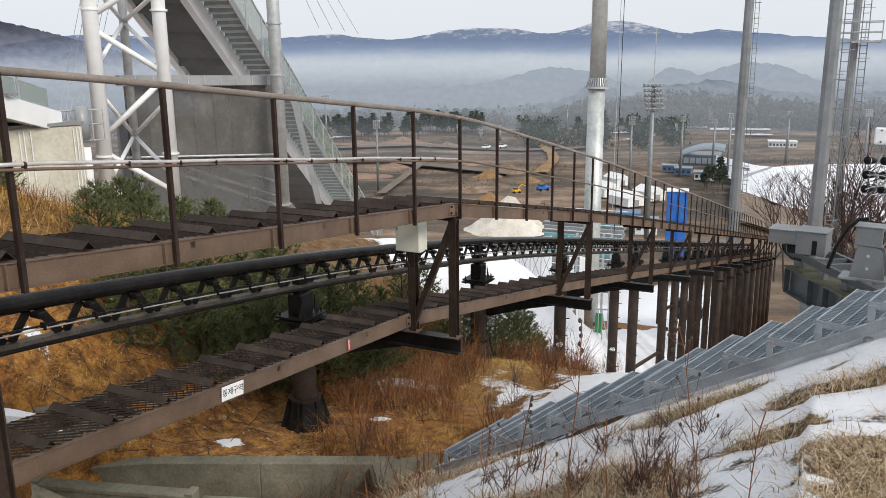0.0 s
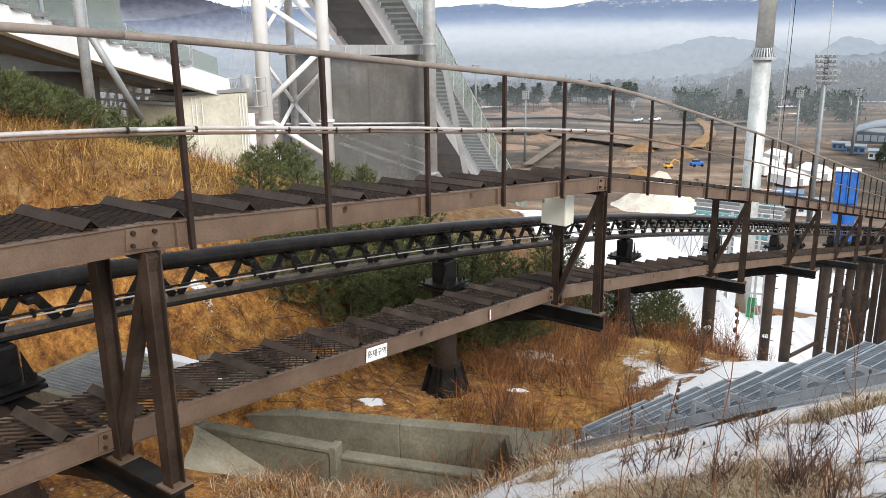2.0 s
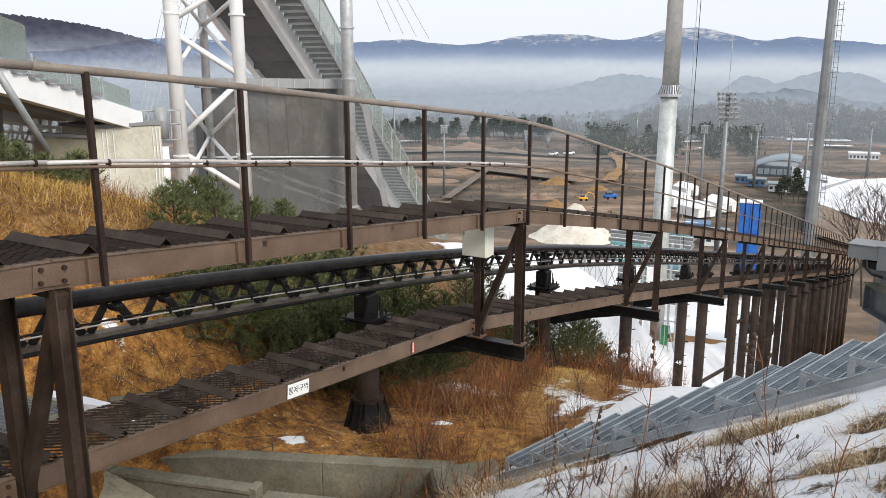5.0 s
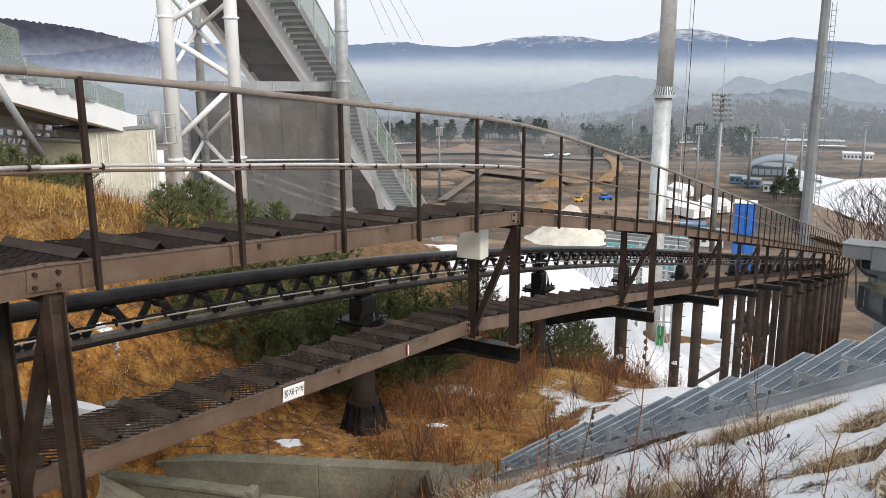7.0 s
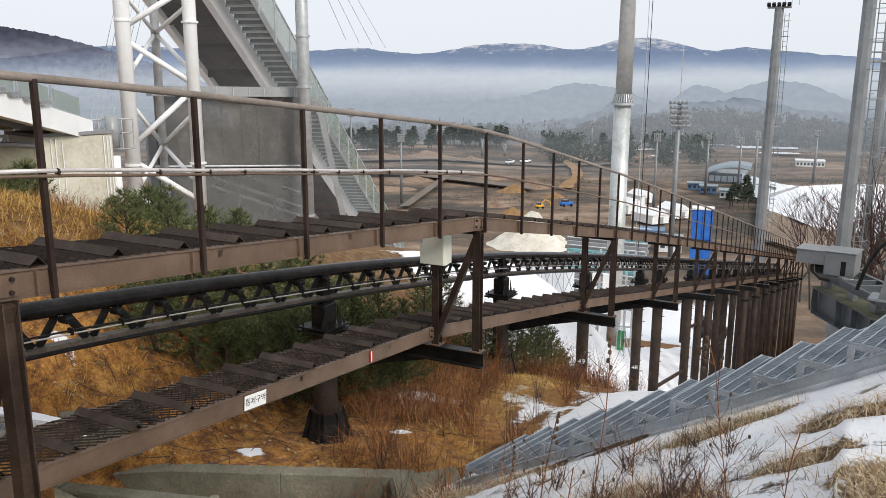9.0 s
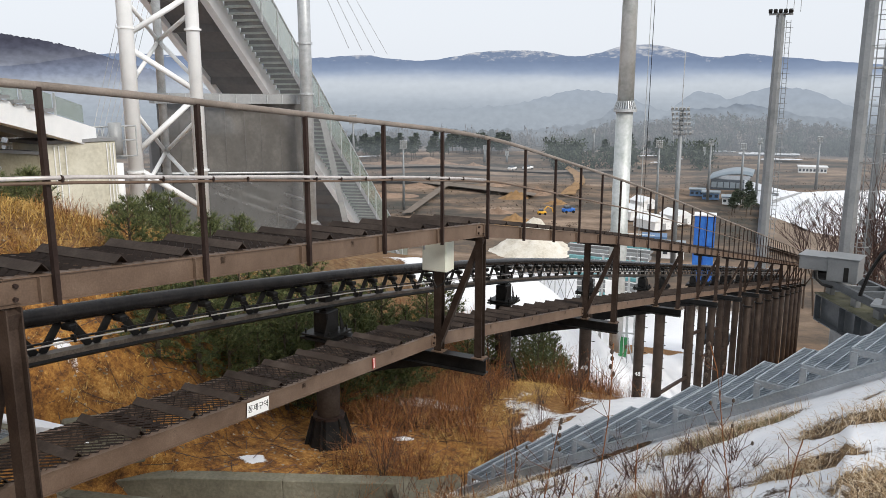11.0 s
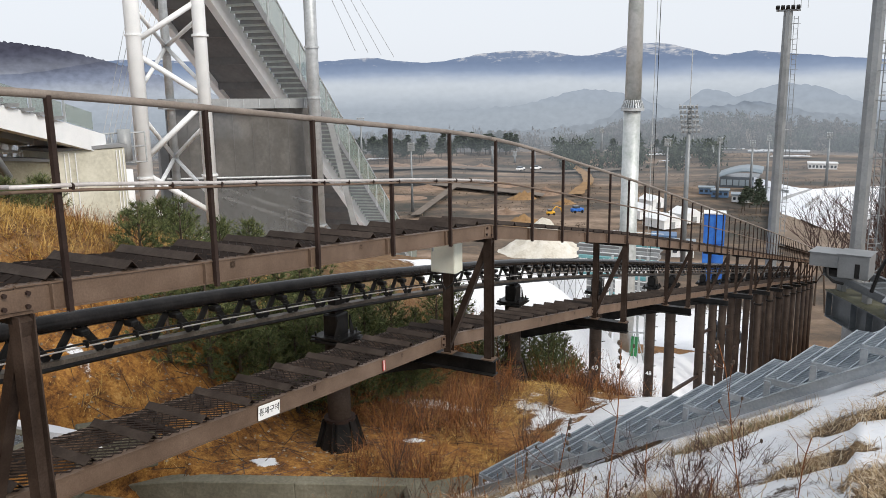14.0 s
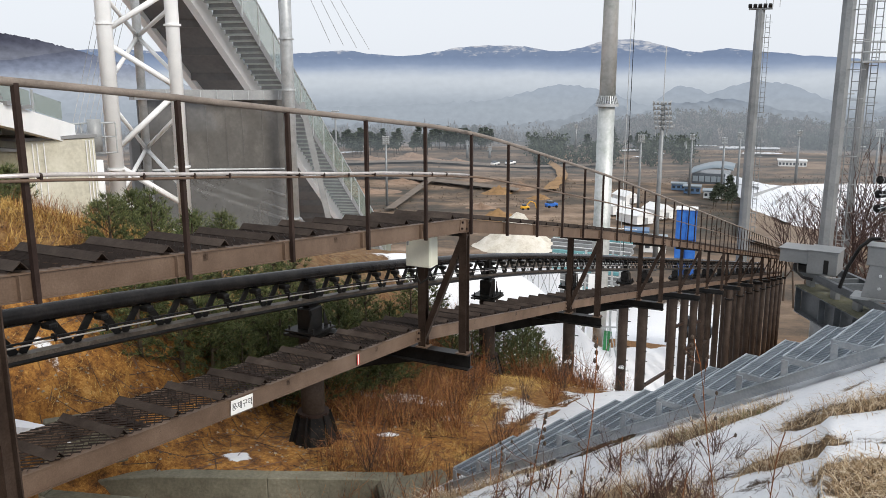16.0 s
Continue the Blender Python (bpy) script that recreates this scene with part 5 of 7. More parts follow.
bay = thing("netted_bay", bay_point(0.5, -5.6), "scaffold bay under the ramp hung with grey netting", "scaffold")
part("top_beam", box(B(), along(bay_point(-0.02, -0.38), bay_point(1.0, -0.46)), (4.95, 0.5, 0.32), (2.45, 0, 0)), GREY_PAINT, bay)
for i in range(9):
    part("web_plate", box(B(), along(bay_point(0, -0.38), bay_point(1, -0.46)), (0.03, 0.54, 0.3), (0.3 + 0.55 * i, 0, 0)), GALV, bay)


def hanging(z0a, z1a, mat, seed, back):
    bm = B()
    g = [[bm.verts.new(bay_point(i / 40, z0a + (z1a - z0a) * j / 10 - 0.35 * i / 40 * j / 10, back + 0.10 * noise.noise((i * 0.22, j * 0.25, seed)) + 0.03 * noise.noise((i * 0.9, j * 0.4, seed)))) for j in range(11)] for i in range(41)]
    for q, w in zip(g, g[1:]):
        for j in range(10):
            bm.faces.new((q[j], q[j + 1], w[j + 1], w[j]))
    return part("netting", bm, mat, bay, smooth=True)


hanging(-0.55, -2.72, NET, 1, 0.1)
hanging(-2.8, -5.2, THIN_NET, 4, 0.15)
for f in (0.13, 0.3, 0.42, 0.55, 0.66, 0.8, 0.91):
    part("seam", tube(B(), bay_point(f, -0.55, 0.02), bay_point(f + 0.004, -2.72 - 0.35 * f, 0.07), 0.006, 4), DARK_CONCRETE, bay)
for z_ in (-2.72, -2.9):
    part("ledger", tube(B(), bay_point(-0.02, z_), bay_point(1.0, z_ - 0.3), 0.035, 8), GALV, bay)
for f in (0.02, 0.27, 0.5, 0.75, 0.98):
    part("standard", tube(B(), bay_point(f, -5.8, 0.5), bay_point(f, -0.5, 0.5), 0.05, 8), GALV, bay)
for i, (za, zb) in enumerate(((-2.95, -4.75), (-3.25, -5.1), (-2.85, -4.2))):
    part("sloping_rail", tube(B(), bay_point(0.18 + 0.12 * (i == 2), za, 0.9), bay_point(1.0, zb, 0.9), 0.06, 6), WHITE, bay)
part("back_wall", box(B(), along(bay_point(-0.02, -3.6, 2.2), bay_point(1.05, -3.6, 2.2)), (5.6, 0.3, 5.0), (2.6, 0, -0.6)), GREY_CONCRETE, bay)

# grey tube in front of the stairs
tb = polar(-11.2, 27.5, 0)
pole = thing("support_tube", (tb.x, tb.y, -6.2), "tall galvanised support tube with welded collars", "column")
part("tube", tube(B(), tb - UP * 6.2, tb + UP * 9, 0.215, 20, 0.2), GALV, pole, smooth=True)
for z_ in (1.35, -0.3, -4.65):
    part("collar", tube(B(), tb + UP * z_, tb + UP * (z_ + 0.06), 0.25, 20), GALV, pole)

# white lattice tower
TD = 24.0
LL, RR, TT = polar(-22.76, TD, 0), polar(-18.58, TD, 0), polar(-20.8, TD + 2.6, 0)


def el(p, deg):
    d_ = Vector((p.x, p.y, 0)).length
    return Vector((p.x, p.y, d_ * math.tan(radians(deg))))


tower = thing("lattice_tower", polar(-21, TD + 0.8, -4.6), "white painted steel lattice tower of thick tubes", "tower")
for p, r in ((LL, 0.21), (RR, 0.185), (TT, 0.13)):
    part("leg", tube(B(), Vector((p.x, p.y, -4.9)), Vector((p.x, p.y, 11)), r, 24), WHITE if r > 0.15 else GALV, tower, smooth=True)
for p in (LL, RR):
    for e_ in (3.6, -5.75):
        q = el(p, e_)
        part("flange", tube(B(), q, q + UP * 0.05, 0.235, 20), WHITE, tower)
for (p, e1), (q, e2) in (((LL, 3.2), (RR, 5.9)), ((LL, 2.5), (RR, -0.35)), ((RR, -0.7), (LL, -4.5)), ((LL, -5.4), (RR, -8.3)), ((RR, 6.2), (LL, 9.5)), ((LL, 10.0), (RR, 13))):
    part("brace", tube(B(), el(p, e1), el(q, e2), 0.08, 12), WHITE, tower, smooth=True)
for (p, e1), (q, e2) in (((LL, 5.6), (TT, 2.9)), ((TT, 2.9), (RR, 0.4)), ((RR, 4.8), (TT, 2.9)), ((TT, 2.9), (LL, 0.0)), ((LL, -1.4), (TT, -4.4)), ((TT, -4.4), (RR, -7.2)), ((RR, -2.2), (TT, -4.4)), ((TT, -4.4), (LL, -7.6))):
    part("brace", tube(B(), el(p, e1), el(q, e2), 0.062, 10), WHITE, tower, smooth=True)
part("foot_plate", box(B(), pose(LL.x, LL.y, -3.42, 0, 0, 23), (0.75, 0.6, 0.10)), WHITE, tower)
for i in range(6):
    a0 = polar(-26.6 + 0.45 * i, 33, -4.5 + 0.3 * i)
    part("stay_cable", tube(B(), a0, polar(-20.5 + 0.4 * i, 37, 9), 0.014, 4), GREY_PAINT, tower)

# stay cables right of the ramp
stay = thing("stay_cables", at(-3.5, 3.2, 36), "thin steel stay cables running up from the ramp", "cable")
for i in range(4):
    part("cable", tube(B(), at(-8.2 + 0.9 * i, 2.6 - 0.15 * i, 36), at(-11.0 + 0.5 * i, 9, 33), 0.012, 4), GREY_PAINT, stay)

# white ramp end of the smaller hill and the block that carries it
V2 = 11.5
TOPS = [(2, 3.4), (6, 2.0), (8, 1.3), (10.9, 0.42), (12.1, 0.10), (13.3, -0.20), (14.8, -0.55), (16.4, -0.95)]


def jt(s):
    return smooth_through(TOPS, s)


small = thing("ramp_end", jp(14, V2, -1.5), "white curved ramp end of the smaller hill with a glazed railing", "ski jump")


def strip(va, vb, za, zb, s0=2.0, s1=16.4, n=24):
    bm = B()
    rows_ = []
    for i in range(n + 1):
        s = s0 + (s1 - s0) * i / n
        rows_.append([bm.verts.new(jp(s, q, jt(s) + z)) for q, z in ((va, za), (vb, za), (vb, zb), (va, zb))])
    for q, w in zip(rows_, rows_[1:]):
        for k in range(4):
            bm.faces.new((q[k], q[(k + 1) % 4], w[(k + 1) % 4], w[k]))
    bm.faces.new(rows_[0])
    bm.faces.new(rows_[-1][::-1])
    return bm


part("side_beam", strip(V2, V2 + 0.25, -0.46, 0), WHITE, small)
part("deck", strip(V2 + 0.25, V2 + 2.6, -0.2, -0.02), GREY_CONCRETE, small)
part("side_beam", strip(V2 + 2.6, V2 + 2.85, -0.46, 0.1), WHITE, small)
part("soffit_beam", strip(V2 + 0.6, V2 + 1.2, -0.52, -0.2, 2.0, 14.8), GREY_CONCRETE, small)
part("end_block", box(B(), axes(AJ, UJ, UP, jp(16.2, V2 + 0.9, -1.15)), (0.4, 1.5, 0.34)), WHITE, small)
for i in range(14):
    sa = 2.2 + i * 1.0
    sb = sa + 0.95
    bm = B()
    h_ = 1.0 if sa < 12.5 else 0.45
    v = [bm.verts.new(jp(s, V2 + 0.12 + o, jt(s) + z)) for o in (0, 0.02) for s, z in ((sa, 0.06), (sb, 0.06), (sb, h_), (sa, h_))]
    for f in ((0, 1, 2, 3), (7, 6, 5, 4), (0, 4, 5, 1), (1, 5, 6, 2), (2, 6, 7, 3), (3, 7, 4, 0)):
        bm.faces.new([v[k] for k in f])
    part("glass_panel", bm, GREEN_GLASS, small).visible_shadow = False
    part("rail_post", beam(B(), jp(sa, V2 + 0.1, jt(sa)), jp(sa, V2 + 0.1, jt(sa) + h_ + 0.05), 0.04, 0.04), GALV, small)
for i in range(30):
    s = 2.6 + 0.42 * i
    part("step", box(B(), axes(AJ, UJ, UP, jp(s, V2 + 0.06, jt(s) + 0.04)), (0.3, 0.3, 0.07)), GREY_CONCRETE, small)
sp = polar(-33.9, 14.3, 0)
part("column", tube(B(), sp - UP * 1.6, sp + UP * 3, 0.085, 16), GALV, small, smooth=True)
part("raking_strut", tube(B(), at(-33.5, 0.5, 14.3), at(-30.9, -5.2, 14.8), 0.06, 12), GREY_PAINT, small, smooth=True)
part("cross_beam", ibeam(B(), at(-41, -0.7, 17.2), at(-34.0, -1.0, 17.8), 0.2, 0.3), GREY_PAINT, small)
sw = thing("grey_screen", at(-37.5, -5, 18), "grey sheet screen below the ramp", "screen")
part("sheet", beam(B(), at(-43, -3, 18), at(-33.3, -3.3, 18.6), 0.05, 1.4), NET, sw)
lat = thing("stand_frame", at(-32, -5, 21), "white steel lattice of a grandstand behind the ramp", "grandstand")
for i in range(15):
    a0 = -37.8 + 0.55 * i
    part("upright", tube(B(), at(a0, -6, 21), at(a0, -1.6 - 0.1 * i, 21), 0.035, 6), WHITE, lat)
    part("diagonal", tube(B(), at(a0, -4.8, 21), at(a0 + 0.8, -2.7, 21), 0.03, 6), WHITE, lat)
for i in range(4):
    part("bench_rail", tube(B(), at(-37.9, -1.9 - 0.6 * i, 21), at(-29.7, -3.2 - 0.5 * i, 21), 0.035, 6), WHITE, lat)

MOSSY_WALL = material("mossy_concrete", [(0.13, 0.12, 0.085), (0.22, 0.205, 0.15), (0.3, 0.285, 0.22)], 0.9, 0, 1.2, 18, 0.25, 0.6)
bmx = pose(*polar(-27.0, 20.2, -2.4), 0, 0, 27 + 27)
block = thing("concrete_abutment", polar(-27, 20.2, -3.6), "pale weathered concrete abutment under the ramp end", "abutment")
part("body", box(B(), bmx, (1.72, 1.35, 2.3), (0, 0, 0), 0.02), PALE_CONCRETE, block)
part("cap", box(B(), bmx, (1.8, 1.42, 0.07), (0, 0, 1.19)), GREY_CONCRETE, block)
for x_ in (-0.6, -0.5, -0.35, 0.62, 0.7, 0.78):
    p, q = bmx @ Vector((x_, -0.71, -1.15)), bmx @ Vector((x_, -0.71, 1.1))
    part("pipe", tube(B(), p, q, 0.013, 6), WHITE, block)
wing = thing("abutment_wing", polar(-29.6, 19.6, -3.4), "olive-grey concrete wing wall beside the abutment", "wall")
part("body", beam(B(), at(-31.6, -5.9, 19.2), at(-28.7, -6.2, 19.6), 0.5, 1.35, None, (0, 0), 0.02), MOSSY_WALL, wing)
part("coping", beam(B(), at(-31.7, -3.93, 19.2), at(-28.65, -4.2, 19.6), 0.6, 0.07), GREY_CONCRETE, wing)
ven = polar(-23.9, 21.5, 0)
duct = thing("white_duct", (ven.x, ven.y, -3.4), "white cylindrical duct with a railed platform", "duct")
part("cylinder", tube(B(), ven - UP * 3.4, ven - UP * 1.9, 0.14, 16), WHITE, duct, smooth=True)
part("cylinder", tube(B(), ven - UP * 1.7, ven - UP * 0.9, 0.16, 16), GREY_PAINT, duct, smooth=True)
for z_ in (-1.35, -1.0, -1.75):
    part("rail", tube(B(), polar(-25.4, 21.5, z_), polar(-22.6, 21.8, z_), 0.02, 6), GALV, duct)
for i in range(5):
    part("rail_post", tube(B(), polar(-25.4 + 0.7 * i, 21.6, -1.75), polar(-25.4 + 0.7 * i, 21.6, -1.0), 0.018, 6), GALV, duct)
for i, (az_, d_, ln, tl) in enumerate(((-27.6, 17.2, 0.9, -25), (-26.4, 17.0, 0.8, 30), (-25.4, 17.3, 0.85, -30), (-24.9, 17.5, 0.8, 22))):
    p = polar(az_, d_, 0)
    p.z = ground_z(p.x, p.y) - 0.1
    pl = thing("leaning_pole", p, "pale timber pole leaning by the abutment", "pole", "timber poles")
    part("shaft", tube(B(), p, p + Vector((math.sin(radians(tl)) * ln, 0.05, math.cos(radians(tl)) * ln)), 0.035, 7), PALE_CONCRETE, pl)

# ---------------------------------------------------------------- stands beyond the track
stand = thing("grandstand", at(10.5, -13, 120), "stepped spectator stand with blue-green seats and white rails", "grandstand")
for i in range(9):
    d_ = 118 - 2.4 * i
    z0 = 118 * math.tan(radians(-10.6)) - 0.62 * i
    a0, a1 = 7.7, 13.6 - 0.12 * i
    c0, c1 = polar(a0, d_, z0), polar(a1, d_ - 3, z0)
    part("tier", beam(B(), c0, c1, 2.2, 0.5), GREY_CONCRETE, stand)
    part("bench", beam(B(), c0 + UP * 0.5, c1 + UP * 0.5, 0.5, 0.42), TEAL if i % 2 else GREY_PAINT, stand)
    part("guard_rail", tube(B(), c0 + UP * 1.25, c1 + UP * 1.25, 0.06, 5), WHITE, stand)
for i in range(14):
    az_ = 7.8 + 0.42 * i
    part("rail_post", tube(B(), at(az_, -13.1, 96), at(az_, -12.1, 96), 0.06, 5), WHITE, stand)
scr = thing("snow_fence", at(5, -15.5, 62), "tall white sheet fence with crossed wire bracing", "fence")
for i in range(7):
    a0 = 2.7 + 0.8 * i
    part("sheet", beam(B(), at(a0, -14.3, 70), at(a0 + 0.78, -14.3, 70), 0.06, 2.7), SNOW, scr)
    part("fence_post", tube(B(), at(a0, -15.4, 69.5), at(a0, -12.9, 69.5), 0.05, 6), GALV, scr)
    for e0, e1 in ((-15.2, -13.2), (-13.2, -15.2)):
        part("wire", tube(B(), at(a0, e0, 69.4), at(a0 + 0.8, e1, 69.4), 0.03, 4), GREY_PAINT, scr)
van = thing("site_machine", at(16.4, -16.4, 66), "dark parked site machine on the snow", "machine")
vm = pose(*at(18.0, -17.4, 60), 0, 0, -10)
part("body", box(B(), vm, (2.4, 1.2, 0.6), (0, 0, 0.6), 0.1), DARK_GLASS, van)
part("cab", box(B(), vm, (0.9, 1.1, 0.6), (-0.4, 0, 1.15), 0.1), BLACK, van)
for x_ in (-0.8, 0, 0.8):
    part("wheel", tube(B(), vm @ Vector((x_, -0.65, 0.3)), vm @ Vector((x_, -0.45, 0.3)), 0.3, 14), BLACK, van)
gs = thing("white_column", at(9.9, -21, 36), "white square steel column beside the mast", "column")
for az_, r_ in ((9.75, 0.11), (10.55, 0.14)):
    p = polar(az_, 36, 0)
    part("shaft", box(B(), pose(p.x, p.y, -11.5, 0, 0, -10), (2 * r_, 2 * r_, 5.6)), WHITE, gs)
part("branch_pipe", pipe(B(), [polar(9.2, 35.6, -13.2), polar(9.6, 35.6, -12.6), polar(9.9, 35.6, -11.4), polar(9.6, 35.6, -10.4)], 0.07, 8), WHITE, gs)

GREEN_NET = material("green_net", [(0.02, 0.16, 0.05), (0.04, 0.26, 0.09)], 0.7, 0, 1, 12, 0.1)
for a0, a1, e0, d_ in ((7.4, 8.3, -18.35, 37), (11.55, 12.1, -18.9, 38), (8.5, 9.1, -18.2, 40)):
    net = thing("net_fence", at(a0, e0, d_), "short run of bright green construction netting on posts", "fence", "green nets")
    part("netting", beam(B(), at(a0, e0 + 0.75, d_), at(a1, e0 + 0.7, d_), 0.03, 1.0), GREEN_NET, net)
    for q in (0, 0.5, 1):
        a_ = a0 + (a1 - a0) * q
        p = polar(a_, d_, 0)
        part("post", tube(B(), (p.x, p.y, ground_z(p.x, p.y) - 0.2), at(a_, e0 + 1.6, d_), 0.025, 6), GALV, net)
frame_ = thing("mast_scaffold", polar(10.9, 39.5, -17), "galvanised steel frame standing round the foot of the mast", "scaffold")
for a_ in (9.0, 10.1, 12.0, 12.6):
    p = polar(a_, 40, 0)
    part("upright", box(B(), pose(p.x, p.y, -12.6, 0, 0, -a_), (0.12, 0.12, 8.4)), GALV, frame_)
for e_ in (-15.2, -17.2, -19.4):
    part("ledger", beam(B(), at(9.0, e_, 40), at(12.6, e_, 40), 0.06, 0.08), GALV, frame_)
for a_, b_ in ((9.0, 10.1), (12.6, 12.0)):
    part("brace", tube(B(), at(a_, -19.4, 40), at(b_, -17.2, 40), 0.03, 6), GALV, frame_)
TARP = material("grey_tarpaulin", [(0.13, 0.135, 0.14), (0.24, 0.245, 0.25), (0.36, 0.365, 0.37)], 0.6, 0, 1.2, 10, 0.3, 0.5)
for i, (az_, d_, rx, ry, h) in enumerate(((5.4, 36, 2.0, 1.0, 0.8), (7.0, 38, 1.5, 0.9, 0.6), (3.6, 38, 1.6, 1.0, 0.7))):
    p = polar(az_, d_, 0)
    lump("tarpaulin_heap", az_, d_, rx, ry, h, TARP, "heap of material under a rumpled grey tarpaulin", "tarpaulin", 7.7 + i, ground_z(p.x, p.y))

# ---------------------------------------------------------------- the machine on its steel platform
GM = pose(*at(25.15, -12.3, 20.0), 0, 0, -36) @ Matrix.Scale(0.86, 4)
mach = thing("winch_unit", GM.translation, "grey sheet-metal winch housing on steel girders", "machine")
part("housing", box(B(), GM, (0.74, 0.85, 0.62), (0.32, 0.0, 0.33), 0.012), MACHINE_GREY, mach)
part("housing_nose", box(B(), GM, (0.72, 0.8, 0.36), (-0.40, 0.0, 0.44), 0.012), MACHINE_GREY, mach)
part("lid", box(B(), GM, (0.80, 0.9, 0.02), (0.32, 0, 0.655)), MACHINE_GREY, mach)
part("lid", box(B(), GM, (0.74, 0.86, 0.02), (-0.42, 0, 0.632)), MACHINE_GREY, mach)
part("hatch", box(B(), GM, (0.12, 0.012, 0.38), (0.42, -0.432, 0.24)), BLACK, mach)
part("motor", box(B(), GM, (0.42, 0.4, 0.26), (-0.22, -0.1, 0.12), 0.05), BLACK, mach)
part("hose", pipe(B(), [GM @ Vector(p) for p in ((-0.3, -0.42, 0.26), (-0.26, -0.5, 0.05), (-0.1, -0.52, -0.08), (0.15, -0.5, -0.12))], 0.035, 8), BLACK, mach)
PX, PY, PZ = Vector((0.047, -0.999, 0)), Vector((0.999, 0.047, 0)), -4.36      # along and across the girders


def on_platform(a_, c_, z_):
    return Vector((8.35, 18.68, PZ)) + PX * a_ + PY * c_ + UP * z_


PLM = axes(PX, PY, UP, on_platform(0, 0, 0))
plat = thing("steel_platform", on_platform(1, 0.5, -1.0), "grey steel girder platform on the slope", "platform")
for c_ in (0.06, 0.86):
    part("rail_girder", channel(B(), on_platform(-0.2, c_, 0), on_platform(6.0, c_, 0), 0.08, 0.17, 0.012, PY), PLATFORM_GREY, plat)
for a_ in (0.1, 1.3, 1.75, 2.5, 3.4, 4.4):
    part("cross_girder", beam(B(), on_platform(a_, 0.14, -0.075), on_platform(a_, 0.86, -0.075), 0.09, 0.13), PLATFORM_GREY, plat)
part("plate_girder", ibeam(B(), on_platform(0.45, 0.02, -0.385), on_platform(5.6, 0.02, -0.385), 0.34, 0.62, 0.02), PLATFORM_GREY, plat)
part("deck_plate", box(B(), PLM, (5.2, 0.66, 0.022), (3.02, 0.17, -0.372)), MOSSY, plat, "moss-stained top plate")
for a_ in (0.46, 1.55, 2.2, 2.9, 3.6):
    part("stiffener", box(B(), PLM, (0.016, 0.14, 0.56), (a_, -0.075, -0.7)), PLATFORM_GREY, plat)
for a_ in (0.6, 1.7, 2.6, 3.5):
    part("packing_block", box(B(), PLM, (0.22, 0.12, 0.18), (a_, 0.12, -0.27), 0.01), MACHINE_GREY, plat)
for a_ in (1.5, 4.2):
    part("post", box(B(), PLM, (0.4, 0.36, 3.0), (a_, 0.1, -2.5), 0.02), GREY_CONCRETE, plat)
HM = pose(8.83, 15.78, PZ, 0, 0, -36) @ Matrix.Scale(1.2, 4)
head = thing("sheave_bracket", HM.translation, "grey steel bracket plates with a boxed sheave head", "bracket")
for y_ in (-0.18, 0.18):
    bm = B()
    pr = ((-0.25, 0), (0.3, 0), (0.22, 0.5), (0.05, 0.62), (-0.15, 0.62))
    f0, f1 = [bm.verts.new(HM @ Vector((x_, y_ - 0.015, z_))) for x_, z_ in pr], [bm.verts.new(HM @ Vector((x_, y_ + 0.015, z_))) for x_, z_ in pr]
    bm.faces.new(f0)
    bm.faces.new(f1[::-1])
    for i in range(5):
        j = (i + 1) % 5
        bm.faces.new((f0[i], f1[i], f1[j], f0[j]))
    part("side_plate", bm, MACHINE_GREY, head)
part("head_box", box(B(), HM, (0.42, 0.42, 0.32), (0.0, 0, 0.74), 0.012), MACHINE_GREY, head)
part("head_lid", box(B(), HM, (0.46, 0.46, 0.018), (0.0, 0, 0.912)), MACHINE_GREY, head)
part("opening", box(B(), HM, (0.012, 0.3, 0.22), (0.214, 0, 0.74)), BLACK, head)
part("base", box(B(), HM, (0.9, 0.5, 0.04), (0.05, 0, 0.0)), MAST_GREY, head)
for z_ in (0.2, 0.42):
    p = HM @ Vector((0.02, -0.2, z_))
    part("bolt", tube(B(), p, p + HM.to_3x3() @ Vector((0, -0.03, 0)), 0.03, 6), GALV, head)
part("hose", pipe(B(), [HM @ Vector(p) for p in ((-0.6, -0.1, 0.1), (-0.5, -0.1, 0.5), (-0.35, -0.05, 0.85), (-0.2, 0, 1.0), (-0.05, 0, 1.02))], 0.04, 8), BLACK, head)
# loudspeaker cluster at the edge of the view
sk = at(29.0, -4.6, 16)
horn = thing("loudspeaker_cluster", sk - UP * 1.2, "cluster of black horn loudspeakers on a white bolted plate", "loudspeaker")
km = pose(*sk, 0, 0, -29)
plate = part("plate", box(B(), km, (0.55, 0.05, 0.30), (0.22, 0, 0), 0.02), WHITE, horn)
for x_ in (0.05, 0.15, 0.3, 0.4):
    for z_ in (-0.1, 0.1):
        p = km @ Vector((x_, -0.02, z_))
        part("bolt", tube(B(), p, p - km.to_3x3() @ Vector((0, 0.025, 0)), 0.016, 6), BLACK, plate)
part("mast", tube(B(), km @ Vector((0.45, 0.15, -4.0)), km @ Vector((0.45, 0.15, 0.9)), 0.06, 10), GREY_PAINT, horn)
for i in range(3):
    for j in range(3):
        a_ = km @ Vector((-0.12 + 0.26 * i, -0.15 + 0.05 * j, -0.42 - 0.26 * j))
        b_ = a_ + km.to_3x3() @ Vector((0.16, 0.25, -0.03))
        h_ = part("horn", tube(B(), a_, b_, 0.075, 16, 0.04), BLACK, horn, smooth=True)
        part("rim", tube(B(), a_ - (b_ - a_).normalized() * 0.012, a_, 0.08, 16, caps=False), GALV, h_)
